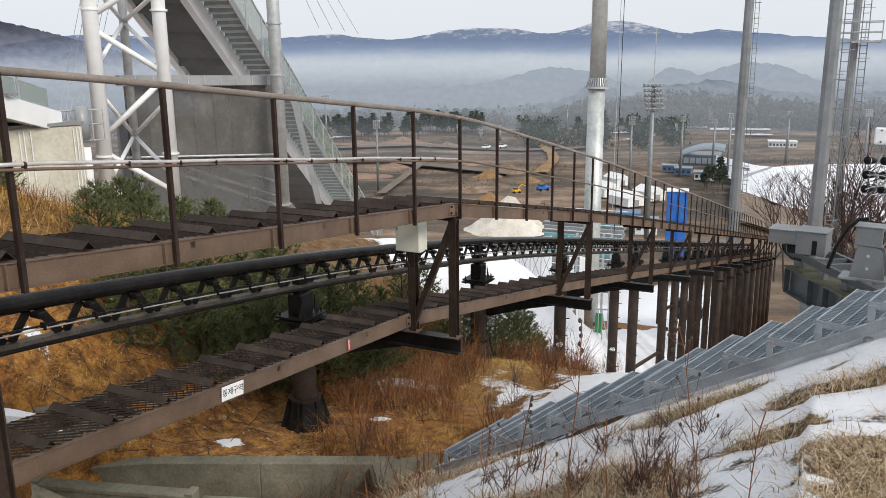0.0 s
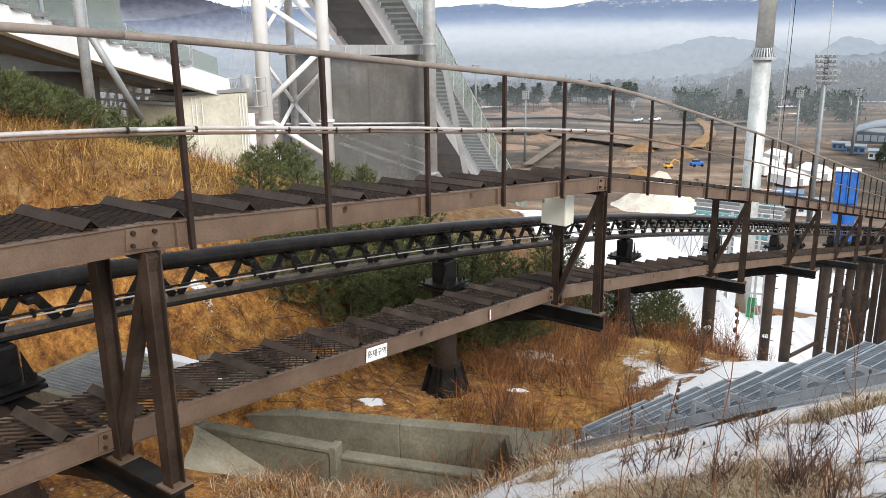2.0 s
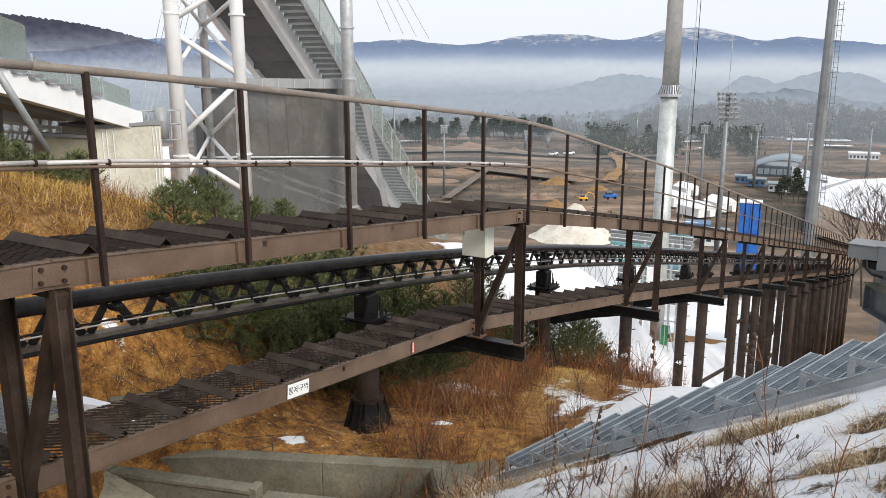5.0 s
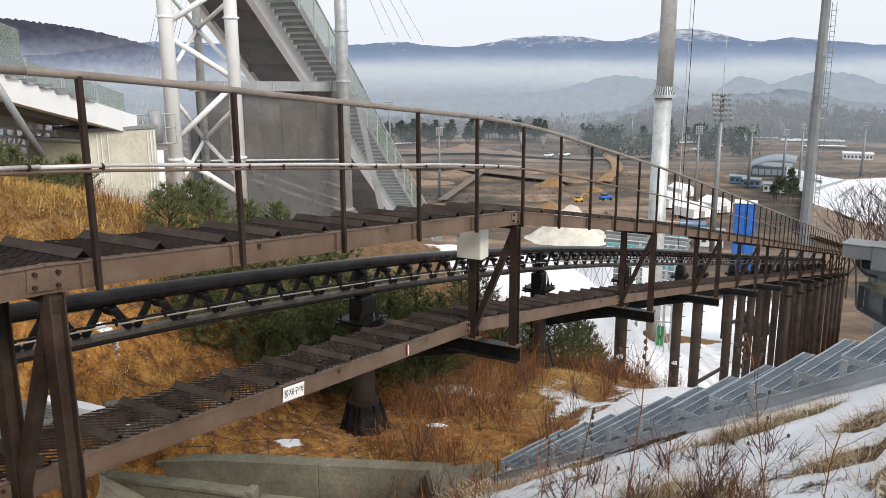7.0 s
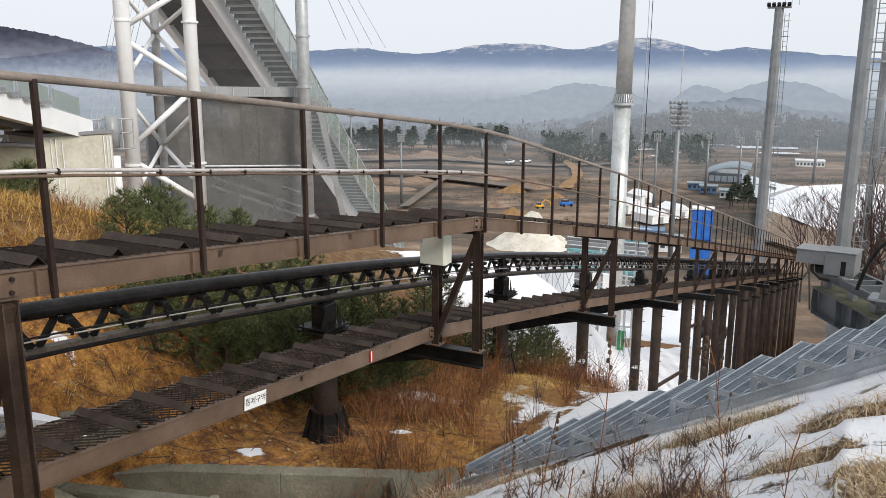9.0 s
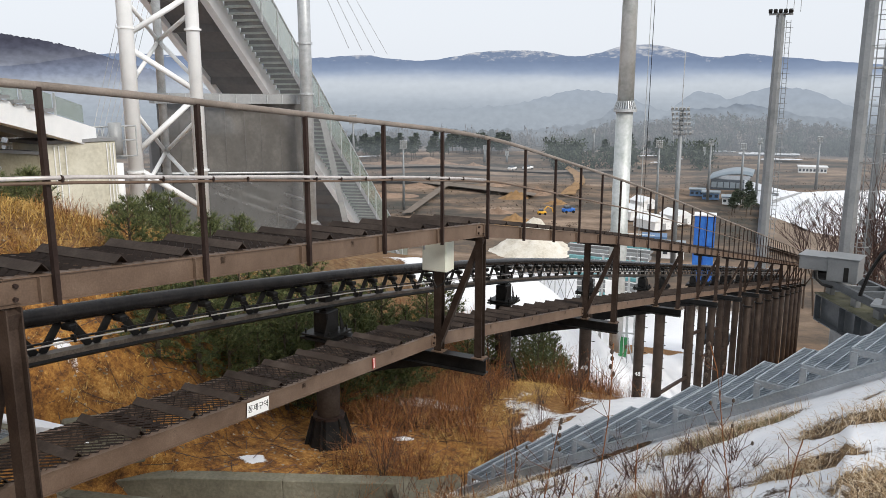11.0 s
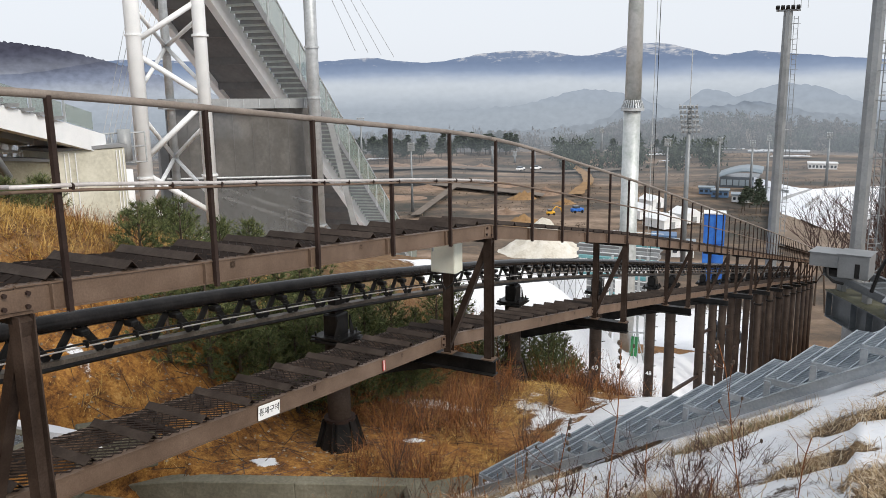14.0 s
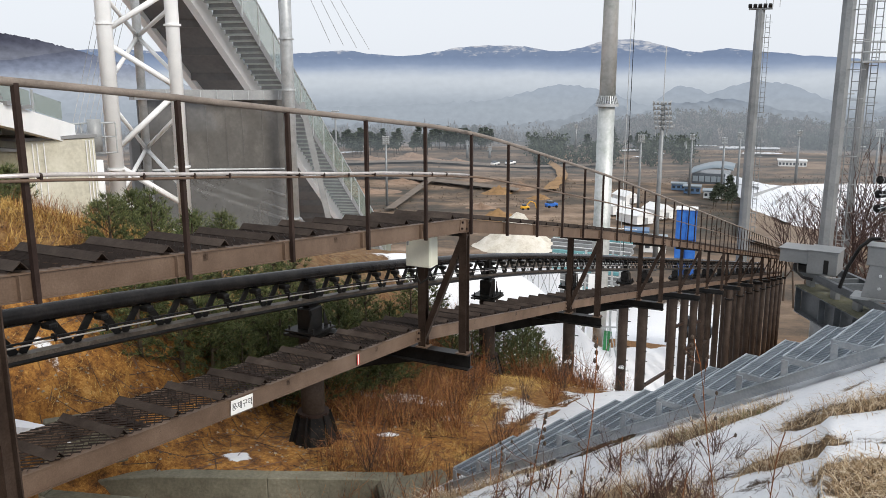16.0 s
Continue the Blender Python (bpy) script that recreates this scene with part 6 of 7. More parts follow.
for i in range(12):
    g_ = random.Random(300 + i)
    part("cable", pipe(B(), [km @ Vector((-0.05 + 0.14 * q + g_.uniform(-0.06, 0.06), -0.22 + g_.uniform(-0.06, 0.06), -0.5 - 0.04 * i + g_.uniform(-0.09, 0.09))) for q in range(6)], 0.008, 5), GALV if i % 2 else BLACK, horn)
part("cable", pipe(B(), [km @ Vector(p) for p in ((0.1, -0.1, -0.3), (-0.02, -0.2, -0.6), (0.15, -0.25, -0.8), (0.35, -0.2, -0.7), (0.5, -0.1, -0.95))], 0.012, 5), GREY_PAINT, horn)

# ---------------------------------------------------------------- the concrete drain under the track
APRON = material("worn_apron", [(0.13, 0.115, 0.08), (0.3, 0.27, 0.2), (0.42, 0.39, 0.3)], 0.9, 0, 2.2, 24, 0.4, 0.6)
drain = thing("concrete_drain", (-4, 8.4, -5.3), "weathered concrete drainage channel with stepped walls", "drain")
for (xa, ya), (xb, yb) in zip(DW, DW[1:]):
    part("back_wall", beam(B(), (xa, ya + 0.10, -5.35), (xb, yb + 0.10, -5.35), 0.2, 1.3, None, (0, 0), 0.012), CONCRETE, drain)
part("front_wall", beam(B(), (-4.5, 8.12, -5.06), (-2.75, 7.87, -5.08), 0.12, 1.0, None, (0, 0), 0.012), CONCRETE, drain)
part("coping", beam(B(), (-4.5, 8.12, -4.54), (-2.75, 7.87, -4.56), 0.17, 0.06, None, (0, 0), 0.01), CONCRETE, drain)
part("front_wall", beam(B(), (-2.74, 7.95, -5.2), (-1.0, 7.80, -5.22), 0.12, 1.0, None, (0, 0), 0.012), CONCRETE, drain)
part("coping", beam(B(), (-2.66, 7.95, -4.68), (-1.0, 7.80, -4.70), 0.17, 0.05, None, (0, 0), 0.01), CONCRETE, drain)
part("end_post", box(B(), pose(-2.72, 7.87, -4.95, 0, 0, -8), (0.1, 0.17, 0.9), (0, 0, 0), 0.012), CONCRETE, drain)
part("end_post", box(B(), pose(-4.56, 8.12, -4.9, 0, 0, -8), (0.14, 0.2, 0.86), (0, 0, 0), 0.012), CONCRETE, drain)
part("apron_slab", beam(B(), (-4.85, 7.62, -4.42), (-3.55, 7.60, -5.06), 0.85, 0.16, None, (0, 0), 0.02), APRON, drain, "pale worn apron slab")
part("end_lump", box(B(), pose(-0.4, 8.7, -4.84, 6, -4, 14), (0.85, 0.5, 0.28), (0, 0, 0), 0.05), CONCRETE, drain)
pit = thing("grated_pit", (-5.33, 7.42, -3.7), "concrete pit covered by a steel grating beside the track", "drain")
pm = pose(-5.33, 7.42, -3.60, 0, 0, -17)
for x_, y_, w_, d_ in ((0, -0.53, 1.16, 0.1), (0, 0.53, 1.16, 0.1), (-0.53, 0, 0.1, 0.96), (0.53, 0, 0.1, 0.96)):
    part("kerb", box(B(), pm, (w_, d_, 0.9), (x_, y_, -0.44), 0.01), CONCRETE, pit)
part("kerb_wing", beam(B(), (-4.42, 8.0, -3.9), (-3.7, 8.5, -3.98), 0.11, 0.62, None, (0, 0), 0.015), CONCRETE, pit)
part("pit_floor", box(B(), pm, (0.96, 0.96, 0.05), (0, 0, -0.3)), BLACK, pit)
bm = B()
for i in range(20):
    box(bm, pm, (0.004, 0.95, 0.03), (-0.456 + i * 0.048, 0, -0.012))
for i in range(16):
    box(bm, pm, (0.95, 0.006, 0.012), (0, -0.45 + i * 0.06, 0.0))
part("grating", bm, GALV_BLUE, pit)
bm = B()
ring = []
for i in range(28):
    a_ = 2 * math.pi * i / 28
    w_ = 1 + 0.3 * noise.noise((math.cos(a_) * 2, math.sin(a_) * 2, 5.5))
    ring.append((0.42 + 0.72 * math.cos(a_) * w_, 0.72 + 0.11 * math.sin(a_) * w_ - 0.03 * math.cos(a_)))
lo_ = [bm.verts.new(pm @ Vector((x_, y_, -0.14))) for x_, y_ in ring]
hi_ = [bm.verts.new(pm @ Vector((0.42 + (x_ - 0.42) * 0.9, 0.72 + (y_ - 0.72) * 0.75, 0.0))) for x_, y_ in ring]
for i in range(28):
    bm.faces.new((lo_[i], lo_[(i + 1) % 28], hi_[(i + 1) % 28], hi_[i]))
bm.faces.new(hi_)
part("snow_cover", bm, SNOW, pit, "strip of old snow")

# ---------------------------------------------------------------- plants
def island_material(name, colors, rough=0.8, bounce=0.25):
    """Colour drawn anew for every blade or needle tuft."""
    m = bpy.data.materials.new(name)
    m.use_nodes = True
    t = m.node_tree
    b = t.nodes["Principled BSDF"]
    geo = t.nodes.new("ShaderNodeNewGeometry")
    r = t.nodes.new("ShaderNodeValToRGB")
    e_ = r.color_ramp.elements
    while len(e_) < len(colors):
        e_.new(0.5)
    for k, c in enumerate(colors):
        e_[k].position, e_[k].color = k / (len(colors) - 1), (*c, 1)
    t.links.new(geo.outputs["Random Per Island"], r.inputs[0])
    t.links.new(r.outputs[0], b.inputs["Base Color"])
    b.inputs["Roughness"].default_value = rough
    return m


STRAW = island_material("straw", [(0.07, 0.04, 0.02), (0.24, 0.15, 0.075), (0.40, 0.28, 0.155), (0.55, 0.42, 0.27), (0.7, 0.6, 0.46)])
MOSS = island_material("mossy_grass", [(0.03, 0.035, 0.012), (0.08, 0.085, 0.025), (0.14, 0.135, 0.04), (0.2, 0.17, 0.07)])
GOLD = island_material("golden_grass", [(0.17, 0.085, 0.02), (0.37, 0.205, 0.045), (0.54, 0.34, 0.09), (0.66, 0.47, 0.18)])
RUST = island_material("rusty_brush", [(0.03, 0.012, 0.005), (0.12, 0.041, 0.012), (0.26, 0.098, 0.028), (0.42, 0.205, 0.065)])
NEEDLE = island_material("pine_needles", [(0.022, 0.034, 0.012), (0.06, 0.082, 0.026), (0.115, 0.14, 0.046), (0.19, 0.195, 0.075)])
BARK = material("bark", [(0.04, 0.028, 0.02), (0.10, 0.07, 0.05)], 0.9, 0, 8, 60, 0.5)
TWIG = island_material("twig", [(0.045, 0.028, 0.022), (0.09, 0.05, 0.036), (0.13, 0.075, 0.055)])
DARK_LEAF = island_material("far_pine", [(0.02, 0.03, 0.018), (0.035, 0.05, 0.028), (0.05, 0.062, 0.036)])
SCRUB = island_material("scrub", [(0.06, 0.044, 0.032), (0.11, 0.08, 0.057), (0.18, 0.13, 0.095)])
GREY_WOOD = island_material("bare_wood", [(0.055, 0.048, 0.042), (0.09, 0.078, 0.068), (0.13, 0.11, 0.095)])
rng = random.Random(11)


def stuff(name, verts, faces, mat, label, category):
    me = bpy.data.meshes.new(name)
    me.from_pydata(verts, [], faces)
    me.materials.append(mat)
    return tagged(new(name, me), label, category, "", "stuff")


def blade(verts, faces, p, d, length, width, bend):
    """One bent grass blade of three faces."""
    side = Vector((-d.y, d.x, 0.0))
    side = (side.normalized() if side.length > 1e-4 else Vector((1, 0, 0)))
    side = (side + Vector((rng.uniform(-.6, .6), rng.uniform(-.6, .6), 0))).normalized() * width / 2
    i = len(verts)
    mid = p + d * length * 0.55
    tip = p + d * length + Vector((d.x, d.y, -0.6)) * length * bend
    verts += [p - side, p + side, mid - side * 0.7, mid + side * 0.7, tip]
    faces += [(i, i + 1, i + 3, i + 2), (i + 2, i + 3, i + 4)]


def grass(name, n, spot, height, lean, mat, label, width=0.006, clump=9, spread=0.09):
    verts, faces = [], []
    done = 0
    while done < n:
        q = spot()
        if q is None:
            continue
        cx, cy = q
        lx, ly = rng.uniform(-1, 1), rng.uniform(-1, 1)
        for _ in range(clump):
            x, y = cx + rng.gauss(0, spread), cy + rng.gauss(0, spread)
            d = Vector((lx * lean + rng.gauss(0, 0.35), ly * lean + rng.gauss(0, 0.35), 1)).normalized()
            blade(verts, faces, Vector((x, y, ground_z(x, y) - 0.01)), d, rng.uniform(*height), width * rng.uniform(0.6, 1.4), rng.uniform(0.1, 0.7))
            done += 1
    return stuff(name, verts, faces, mat, label, "grass")


def in_track(s0, s1, u0, u1, keep):
    def spot():
        s, u = rng.uniform(s0, s1), rng.uniform(u0, u1)
        p = su(s, u, 0)
        return (p.x, p.y) if keep(s, u, p) else None
    return spot


def clear_of_stairs(p):
    q = Vector((p.x, p.y, 0)) - Vector((ST0.x, ST0.y, 0))
    w, r = q.dot(WID), q.dot(RUN)
    return not (-0.12 < w < TW + 0.12 and r < 2.7 and r > -3.6)


def out_of_snow(p, level=0.5):
    return cover(p.x, p.y)[0] < level


grass("dry_grass", 90000, in_track(-0.5, 9.5, -3.5, 3.6, lambda s, u, p: p.length > 1.7 and clear_of_stairs(p) and out_of_snow(p, 0.52)), (0.05, 0.15), 1.8, STRAW, "flattened straw-coloured dry grass between the snow patches", 0.0038, 12, 0.07)
grass("mossy_grass", 2600, in_track(3.2, 5.2, 0.1, 1.6, lambda s, u, p: noise.noise((p.x * 1.6, p.y * 1.6, 15)) > 0.05 and out_of_snow(p, 0.6)), (0.03, 0.12), 1.4, MOSS, "green moss and short grass at the foot of the brambles", 0.0045, 12, 0.06)
grass("bank_edge_grass", 14000, in_track(0.6, 5.2, 0.6, 4.2, lambda s, u, p: p.length > 2.2 and clear_of_stairs(p) and out_of_snow(p, 0.66)), (0.06, 0.22), 1.3, STRAW, "tangled dry grass and weeds on the near bank", 0.004)
grass("gully_grass", 20000, in_track(5.5, 16, 3.4, 9.0, lambda s, u, p: p.y > 8.9 and noise.noise((p.x * 0.5, p.y * 0.5, 2)) + 0.35 * sstep(8.5, 11.5, s) > (0.2 if s < 7.8 or s > 12 else 0.0) and not (s > 9.6 and u < 4.9) and clear_of_stairs(p)), (0.06, 0.2), 2.2, GOLD, "matted golden brown dry grass in the gully under the track", 0.006, 14)
grass("drain_stalks", 1300, in_track(4.2, 7.4, 2.4, 6.6, lambda s, u, p: -3.3 < p.x < 0.4 and 6.5 < p.y < 7.72 and clear_of_stairs(p) and noise.noise((p.x * 1.4, p.y * 1.4, 8)) > -0.15), (0.15, 0.5), 0.6, RUST, "reddish dry stalks along the edge of the drain", 0.007)
grass("drain_grass", 4200, in_track(4.2, 7.4, 2.4, 6.6, lambda s, u, p: -3.6 < p.x < 0.4 and 6.3 < p.y < 7.72 and clear_of_stairs(p)), (0.08, 0.3), 1.2, STRAW, "matted straw-coloured grass along the edge of the drain", 0.006)
grass("rusty_brush", 15000, in_track(7.8, 19, 3.6, 9.0, lambda s, u, p: noise.noise((p.x * 0.45, p.y * 0.45, 6)) + 0.45 * sstep(8.4, 10.5, s) > 0.26 and not (s > 9.6 and u < 4.9) and clear_of_stairs(p)), (0.25, 0.8), 0.75, RUST, "rust-coloured dry brush round the pylons", 0.0065, 18, 0.13)
grass("bank_grass", 110000, in_track(-3, 12, 9.3, 15.5, lambda s, u, p: noise.noise((p.x * 0.4, p.y * 0.4, 12)) > -0.5 and out_of_snow(p, 0.45)), (0.1, 0.32), 1.5, GOLD, "thick golden dry grass on the bank", 0.0075, 14, 0.12)
grass("bank_stalks", 7000, in_track(-3, 10, 9.6, 14.5, lambda s, u, p: noise.noise((p.x * 0.6, p.y * 0.6, 22)) > 0.05), (0.3, 0.65), 0.5, RUST, "tall reddish-brown dry stalks on the bank", 0.006, 12, 0.14)


def shrub(name, p, h, n, mat, label, category, width=0.008, group=""):
    """A spray of thin bare stems with side twigs, as one mesh."""
    verts, faces = [], []

    def strip_(a, b, w0, w1):
        d = b - a
        for k in (0, 1):
            sd = d.cross(Vector((0.3, 1, 0.2)) if k else Vector((1, -0.2, 0.1))).normalized()
            i = len(verts)
            verts.extend([a - sd * w0 / 2, a + sd * w0 / 2, b + sd * w1 / 2, b - sd * w1 / 2])
            faces.append((i, i + 1, i + 2, i + 3))
    for _ in range(n):
        a = Vector((rng.gauss(0, 0.05), rng.gauss(0, 0.05), -0.03))
        d = Vector((rng.gauss(0, 0.3), rng.gauss(0, 0.3), 1)).normalized()
        L = h * rng.uniform(0.55, 1.0)
        for k in range(5):
            b = a + d * L / 5
            w = width * (1 - k * 0.17)
            strip_(a, b, w, w * 0.83)
            if k > 0:
                for _t in range(2):
                    td = (d + Vector((rng.gauss(0, 0.7), rng.gauss(0, 0.7), rng.uniform(0, 0.5)))).normalized()
                    t1 = a + td * L * rng.uniform(0.1, 0.24)
                    strip_(a, t1, w * 0.6, w * 0.35)
                    if rng.random() < 0.6:
                        strip_(a.lerp(t1, 0.6), a.lerp(t1, 0.6) + (td + Vector((rng.gauss(0, .6), rng.gauss(0, .6), .2))) * L * 0.08, w * 0.4, w * 0.25)
            a = b
            d = (d + Vector((rng.gauss(0, 0.12), rng.gauss(0, 0.12), 0.02))).normalized()
    me = bpy.data.meshes.new(name)
    me.from_pydata(verts, [], faces)
    me.materials.append(mat)
    ob = new(name, me)
    ob.location = p
    return tagged(ob, label, category, group)


SHRUBS = []
for i in range(5):
    SHRUBS.append(shrub("bare_shrub", Vector((-40 - 3 * i, -30, ground_z(-40 - 3 * i, -30))), 1.0, 9, TWIG if i % 2 else RUST, "leafless reddish-brown shrub with fine twigs", "shrub", 0.010, "bare shrubs"))
for az_, d_, z in ((7, 3.6, 0.35), (13, 3.3, 0.3), (18, 3.2, 0.32), (22, 3.0, 0.3), (2, 4.0, 0.4), (-3, 4.6, 0.45), (10, 3.0, 0.3), (15.5, 3.9, 0.3), (20, 2.6, 0.25), (5, 3.2, 0.3), (-7, 5.0, 0.45)):
    p = polar(az_, d_, 0)
    copy_thing(SHRUBS[int(az_ + 10) % 5], Matrix.Translation(ground_at(p.x, p.y)) @ Matrix.Rotation(az_, 4, "Z") @ Matrix.Diagonal((z * 1.6, z * 1.6, z, 1)))
k = 0
while k < 84:
    s, u = rng.uniform(7.5, 17), rng.uniform(3.7, 8.8)
    p = su(s, u, 0)
    if noise.noise((p.x * 0.45, p.y * 0.45, 6)) + 0.5 * sstep(8.5, 11, s) < 0.2 or not clear_of_stairs(p) or abs(u - UR) < 0.3:
        continue
    z = rng.uniform(0.55, 1.25)
    copy_thing(SHRUBS[k % 5], Matrix.Translation(ground_at(p.x, p.y)) @ Matrix.Rotation(rng.uniform(0, 6), 4, "Z") @ Matrix.Diagonal((z, z, z, 1)))
    k += 1
for az_, d_, z in ((-9.5, 8.6, 1.0), (-8.0, 8.9, 1.1), (-6.5, 8.5, 0.95), (-6.0, 9.3, 1.0), (-11, 8.7, 0.9), (-4.2, 9.0, 0.8), (-3.0, 7.2, 0.75), (-1.2, 7.0, 0.7), (-4.8, 7.3, 0.8), (0.6, 7.1, 0.6), (-6.6, 7.5, 0.7), (-8.4, 9.4, 0.9), (-5.2, 10.2, 0.8), (-31, 10.6, 0.8), (-34, 10.2, 0.9), (-22, 8.2, 0.7)):
    p = polar(az_, d_, 0)
    copy_thing(SHRUBS[int(d_ * 10) % 5], Matrix.Translation(ground_at(p.x, p.y)) @ Matrix.Rotation(az_, 4, "Z") @ Matrix.Diagonal((z, z, z, 1)))

# brambles on the near bank
BRAMBLE = island_material("bramble_stem", [(0.025, 0.012, 0.010), (0.06, 0.025, 0.02), (0.11, 0.055, 0.04), (0.17, 0.10, 0.07)])
BRIERS = [shrub("bramble", Vector((-40 - 3 * i, -36, ground_z(-40 - 3 * i, -36))), 1.0, 12, BRAMBLE, "dark wine-brown leafless bramble on the snowy bank", "bramble", 0.011, "brambles") for i in range(3)]
for i in range(36):
    if i < 26:
        p = su(rng.uniform(3.3, 4.9), rng.uniform(0.3, 1.7), 0)
    else:
        p = su(rng.uniform(4.4, 6.4), rng.uniform(0.9, 3.0), 0)
    z = rng.uniform(0.22, 0.42)
    if clear_of_stairs(p):
        copy_thing(BRIERS[i % 3], Matrix.Translation(ground_at(p.x, p.y)) @ Matrix.Rotation(i * 1.9, 4, "Z") @ Matrix.Rotation(rng.uniform(-0.8, 0.8), 4, "X") @ Matrix.Diagonal((z * 1.5, z * 1.5, z, 1)))

# weeds close to the camera
for i, (az_, d_, h) in enumerate(((10.2, 3.3, 1.15), (5.6, 3.6, 0.95), (20.3, 3.4, 0.85), (3.4, 3.9, 0.7), (8.2, 3.1, 0.7), (14.0, 3.2, 0.6), (17.6, 2.9, 0.5), (23.5, 3.1, 0.55), (-2.0, 4.2, 0.6), (-6.0, 4.5, 0.6), (12.3, 2.8, 0.55), (1.0, 3.6, 0.5))):
    p = polar(az_, d_, 0)
    p = ground_at(p.x, p.y)
    ob = thing("dry_weed", p, "tall dry weed with brown seed heads on the snowy bank" if i < 4 else "dry leafless weed on the snowy bank", "weed", "dry weeds")
    pts, q, d = [p - UP * 0.04], p.copy(), Vector((rng.gauss(0, 0.08), rng.gauss(0, 0.08), 1)).normalized()
    for k in range(7):
        q = q + d * h / 7
        pts.append(q)
        d = (d + Vector((rng.gauss(0, 0.06), rng.gauss(0, 0.06), 0))).normalized()
    part("stem", pipe(B(), pts, 0.0024, 5), RUST, ob)
    for k in range(2, 7):
        for _ in range(2):
            td = Vector((rng.gauss(0, 1), rng.gauss(0, 1), rng.uniform(0.5, 1.4))).normalized()
            L = h * rng.uniform(0.10, 0.26)
            e1 = pts[k] + td * L * 0.5 + UP * 0.01
            e2 = e1 + (td + UP * 0.5 + Vector((rng.gauss(0, .2), rng.gauss(0, .2), 0))).normalized() * L * 0.5
            part("twig", pipe(B(), [pts[k], e1, e2], 0.0013, 4), RUST, ob)
            if i < 3 or rng.random() < 0.2:
                bm = B()
                bmesh.ops.create_icosphere(bm, subdivisions=1, radius=0.0065, matrix=Matrix.Translation(e2) @ Matrix.Diagonal((1, 1, 1.7, 1)))
                part("seed_head", bm, BARK, ob)
    if i < 4:
        for k in range(5):
            bm = B()
            c = pts[-1] - UP * (0.035 * k) + Vector((rng.gauss(0, 0.006), rng.gauss(0, 0.006), 0))
            bmesh.ops.create_icosphere(bm, subdivisions=1, radius=0.009, matrix=Matrix.Translation(c) @ Matrix.Diagonal((1, 1, 1.5, 1)))
            part("seed_head", bm, BARK, ob)


def pine(h, r, seed, loc):
    """A young pine: trunk, and a crown of needle tufts along whorled branches."""
    g = random.Random(seed)
    ob = thing("young_pine", loc, "young dark green pine with long needles", "tree", "young pines")
    part("trunk", tube(B(), loc - UP * 0.1, loc + UP * h * 0.93, 0.03 * h / 1.6 + 0.008, 7, 0.008), BARK, ob)
    verts, faces = [], []
    stems = B()
    levels = int(8 + h * 2)
    for lv in range(levels):
        t = 0.08 + 0.9 * lv / (levels - 1)
        n = g.randint(5, 7)
        for b in range(n):
            a = b * math.tau / n + g.uniform(-0.4, 0.4) + lv * 0.7
            L = r * (1.02 - t) ** 0.75 * g.uniform(0.75, 1.15) + 0.06
            up_ = 0.25 + 0.75 * t + g.uniform(-0.1, 0.15)
            d = Vector((math.cos(a), math.sin(a), up_)).normalized()
            base = Vector((0, 0, h * t * 0.92))
            end = base + d * L + UP * 0.12 * L
            if lv % 2 == 0:
                tube(stems, loc + base, loc + end, 0.008, 4, 0.003)
            m_ = max(2, int(L / 0.075))
            for k in range(m_):
                f = 0.25 + 0.75 * (k + g.random() * 0.5) / m_
                c = base.lerp(end, min(1, f)) + Vector((g.gauss(0, 0.02), g.gauss(0, 0.02), g.gauss(0, 0.02)))
                for _ in range(17):
                    nd = (d * 0.9 + Vector((g.gauss(0, 0.6), g.gauss(0, 0.6), g.gauss(0.3, 0.5)))).normalized()
                    ln = g.uniform(0.07, 0.15)
                    sd = nd.cross(Vector((g.gauss(0, 1), g.gauss(0, 1), g.gauss(0, 1)))).normalized() * 0.0055
                    i = len(verts)
                    verts.extend([c - sd, c + sd, c + nd * ln])
                    faces.append((i, i + 1, i + 2))
    me = bpy.data.meshes.new("crown")
    me.from_pydata(verts, [], faces)
    me.materials.append(NEEDLE)
    cr = new("crown", me)
    cr.parent = ob
    ROOT[cr.name] = ROOT[ob.name]
    part("branchwork", stems, BARK, ob)
    return ob


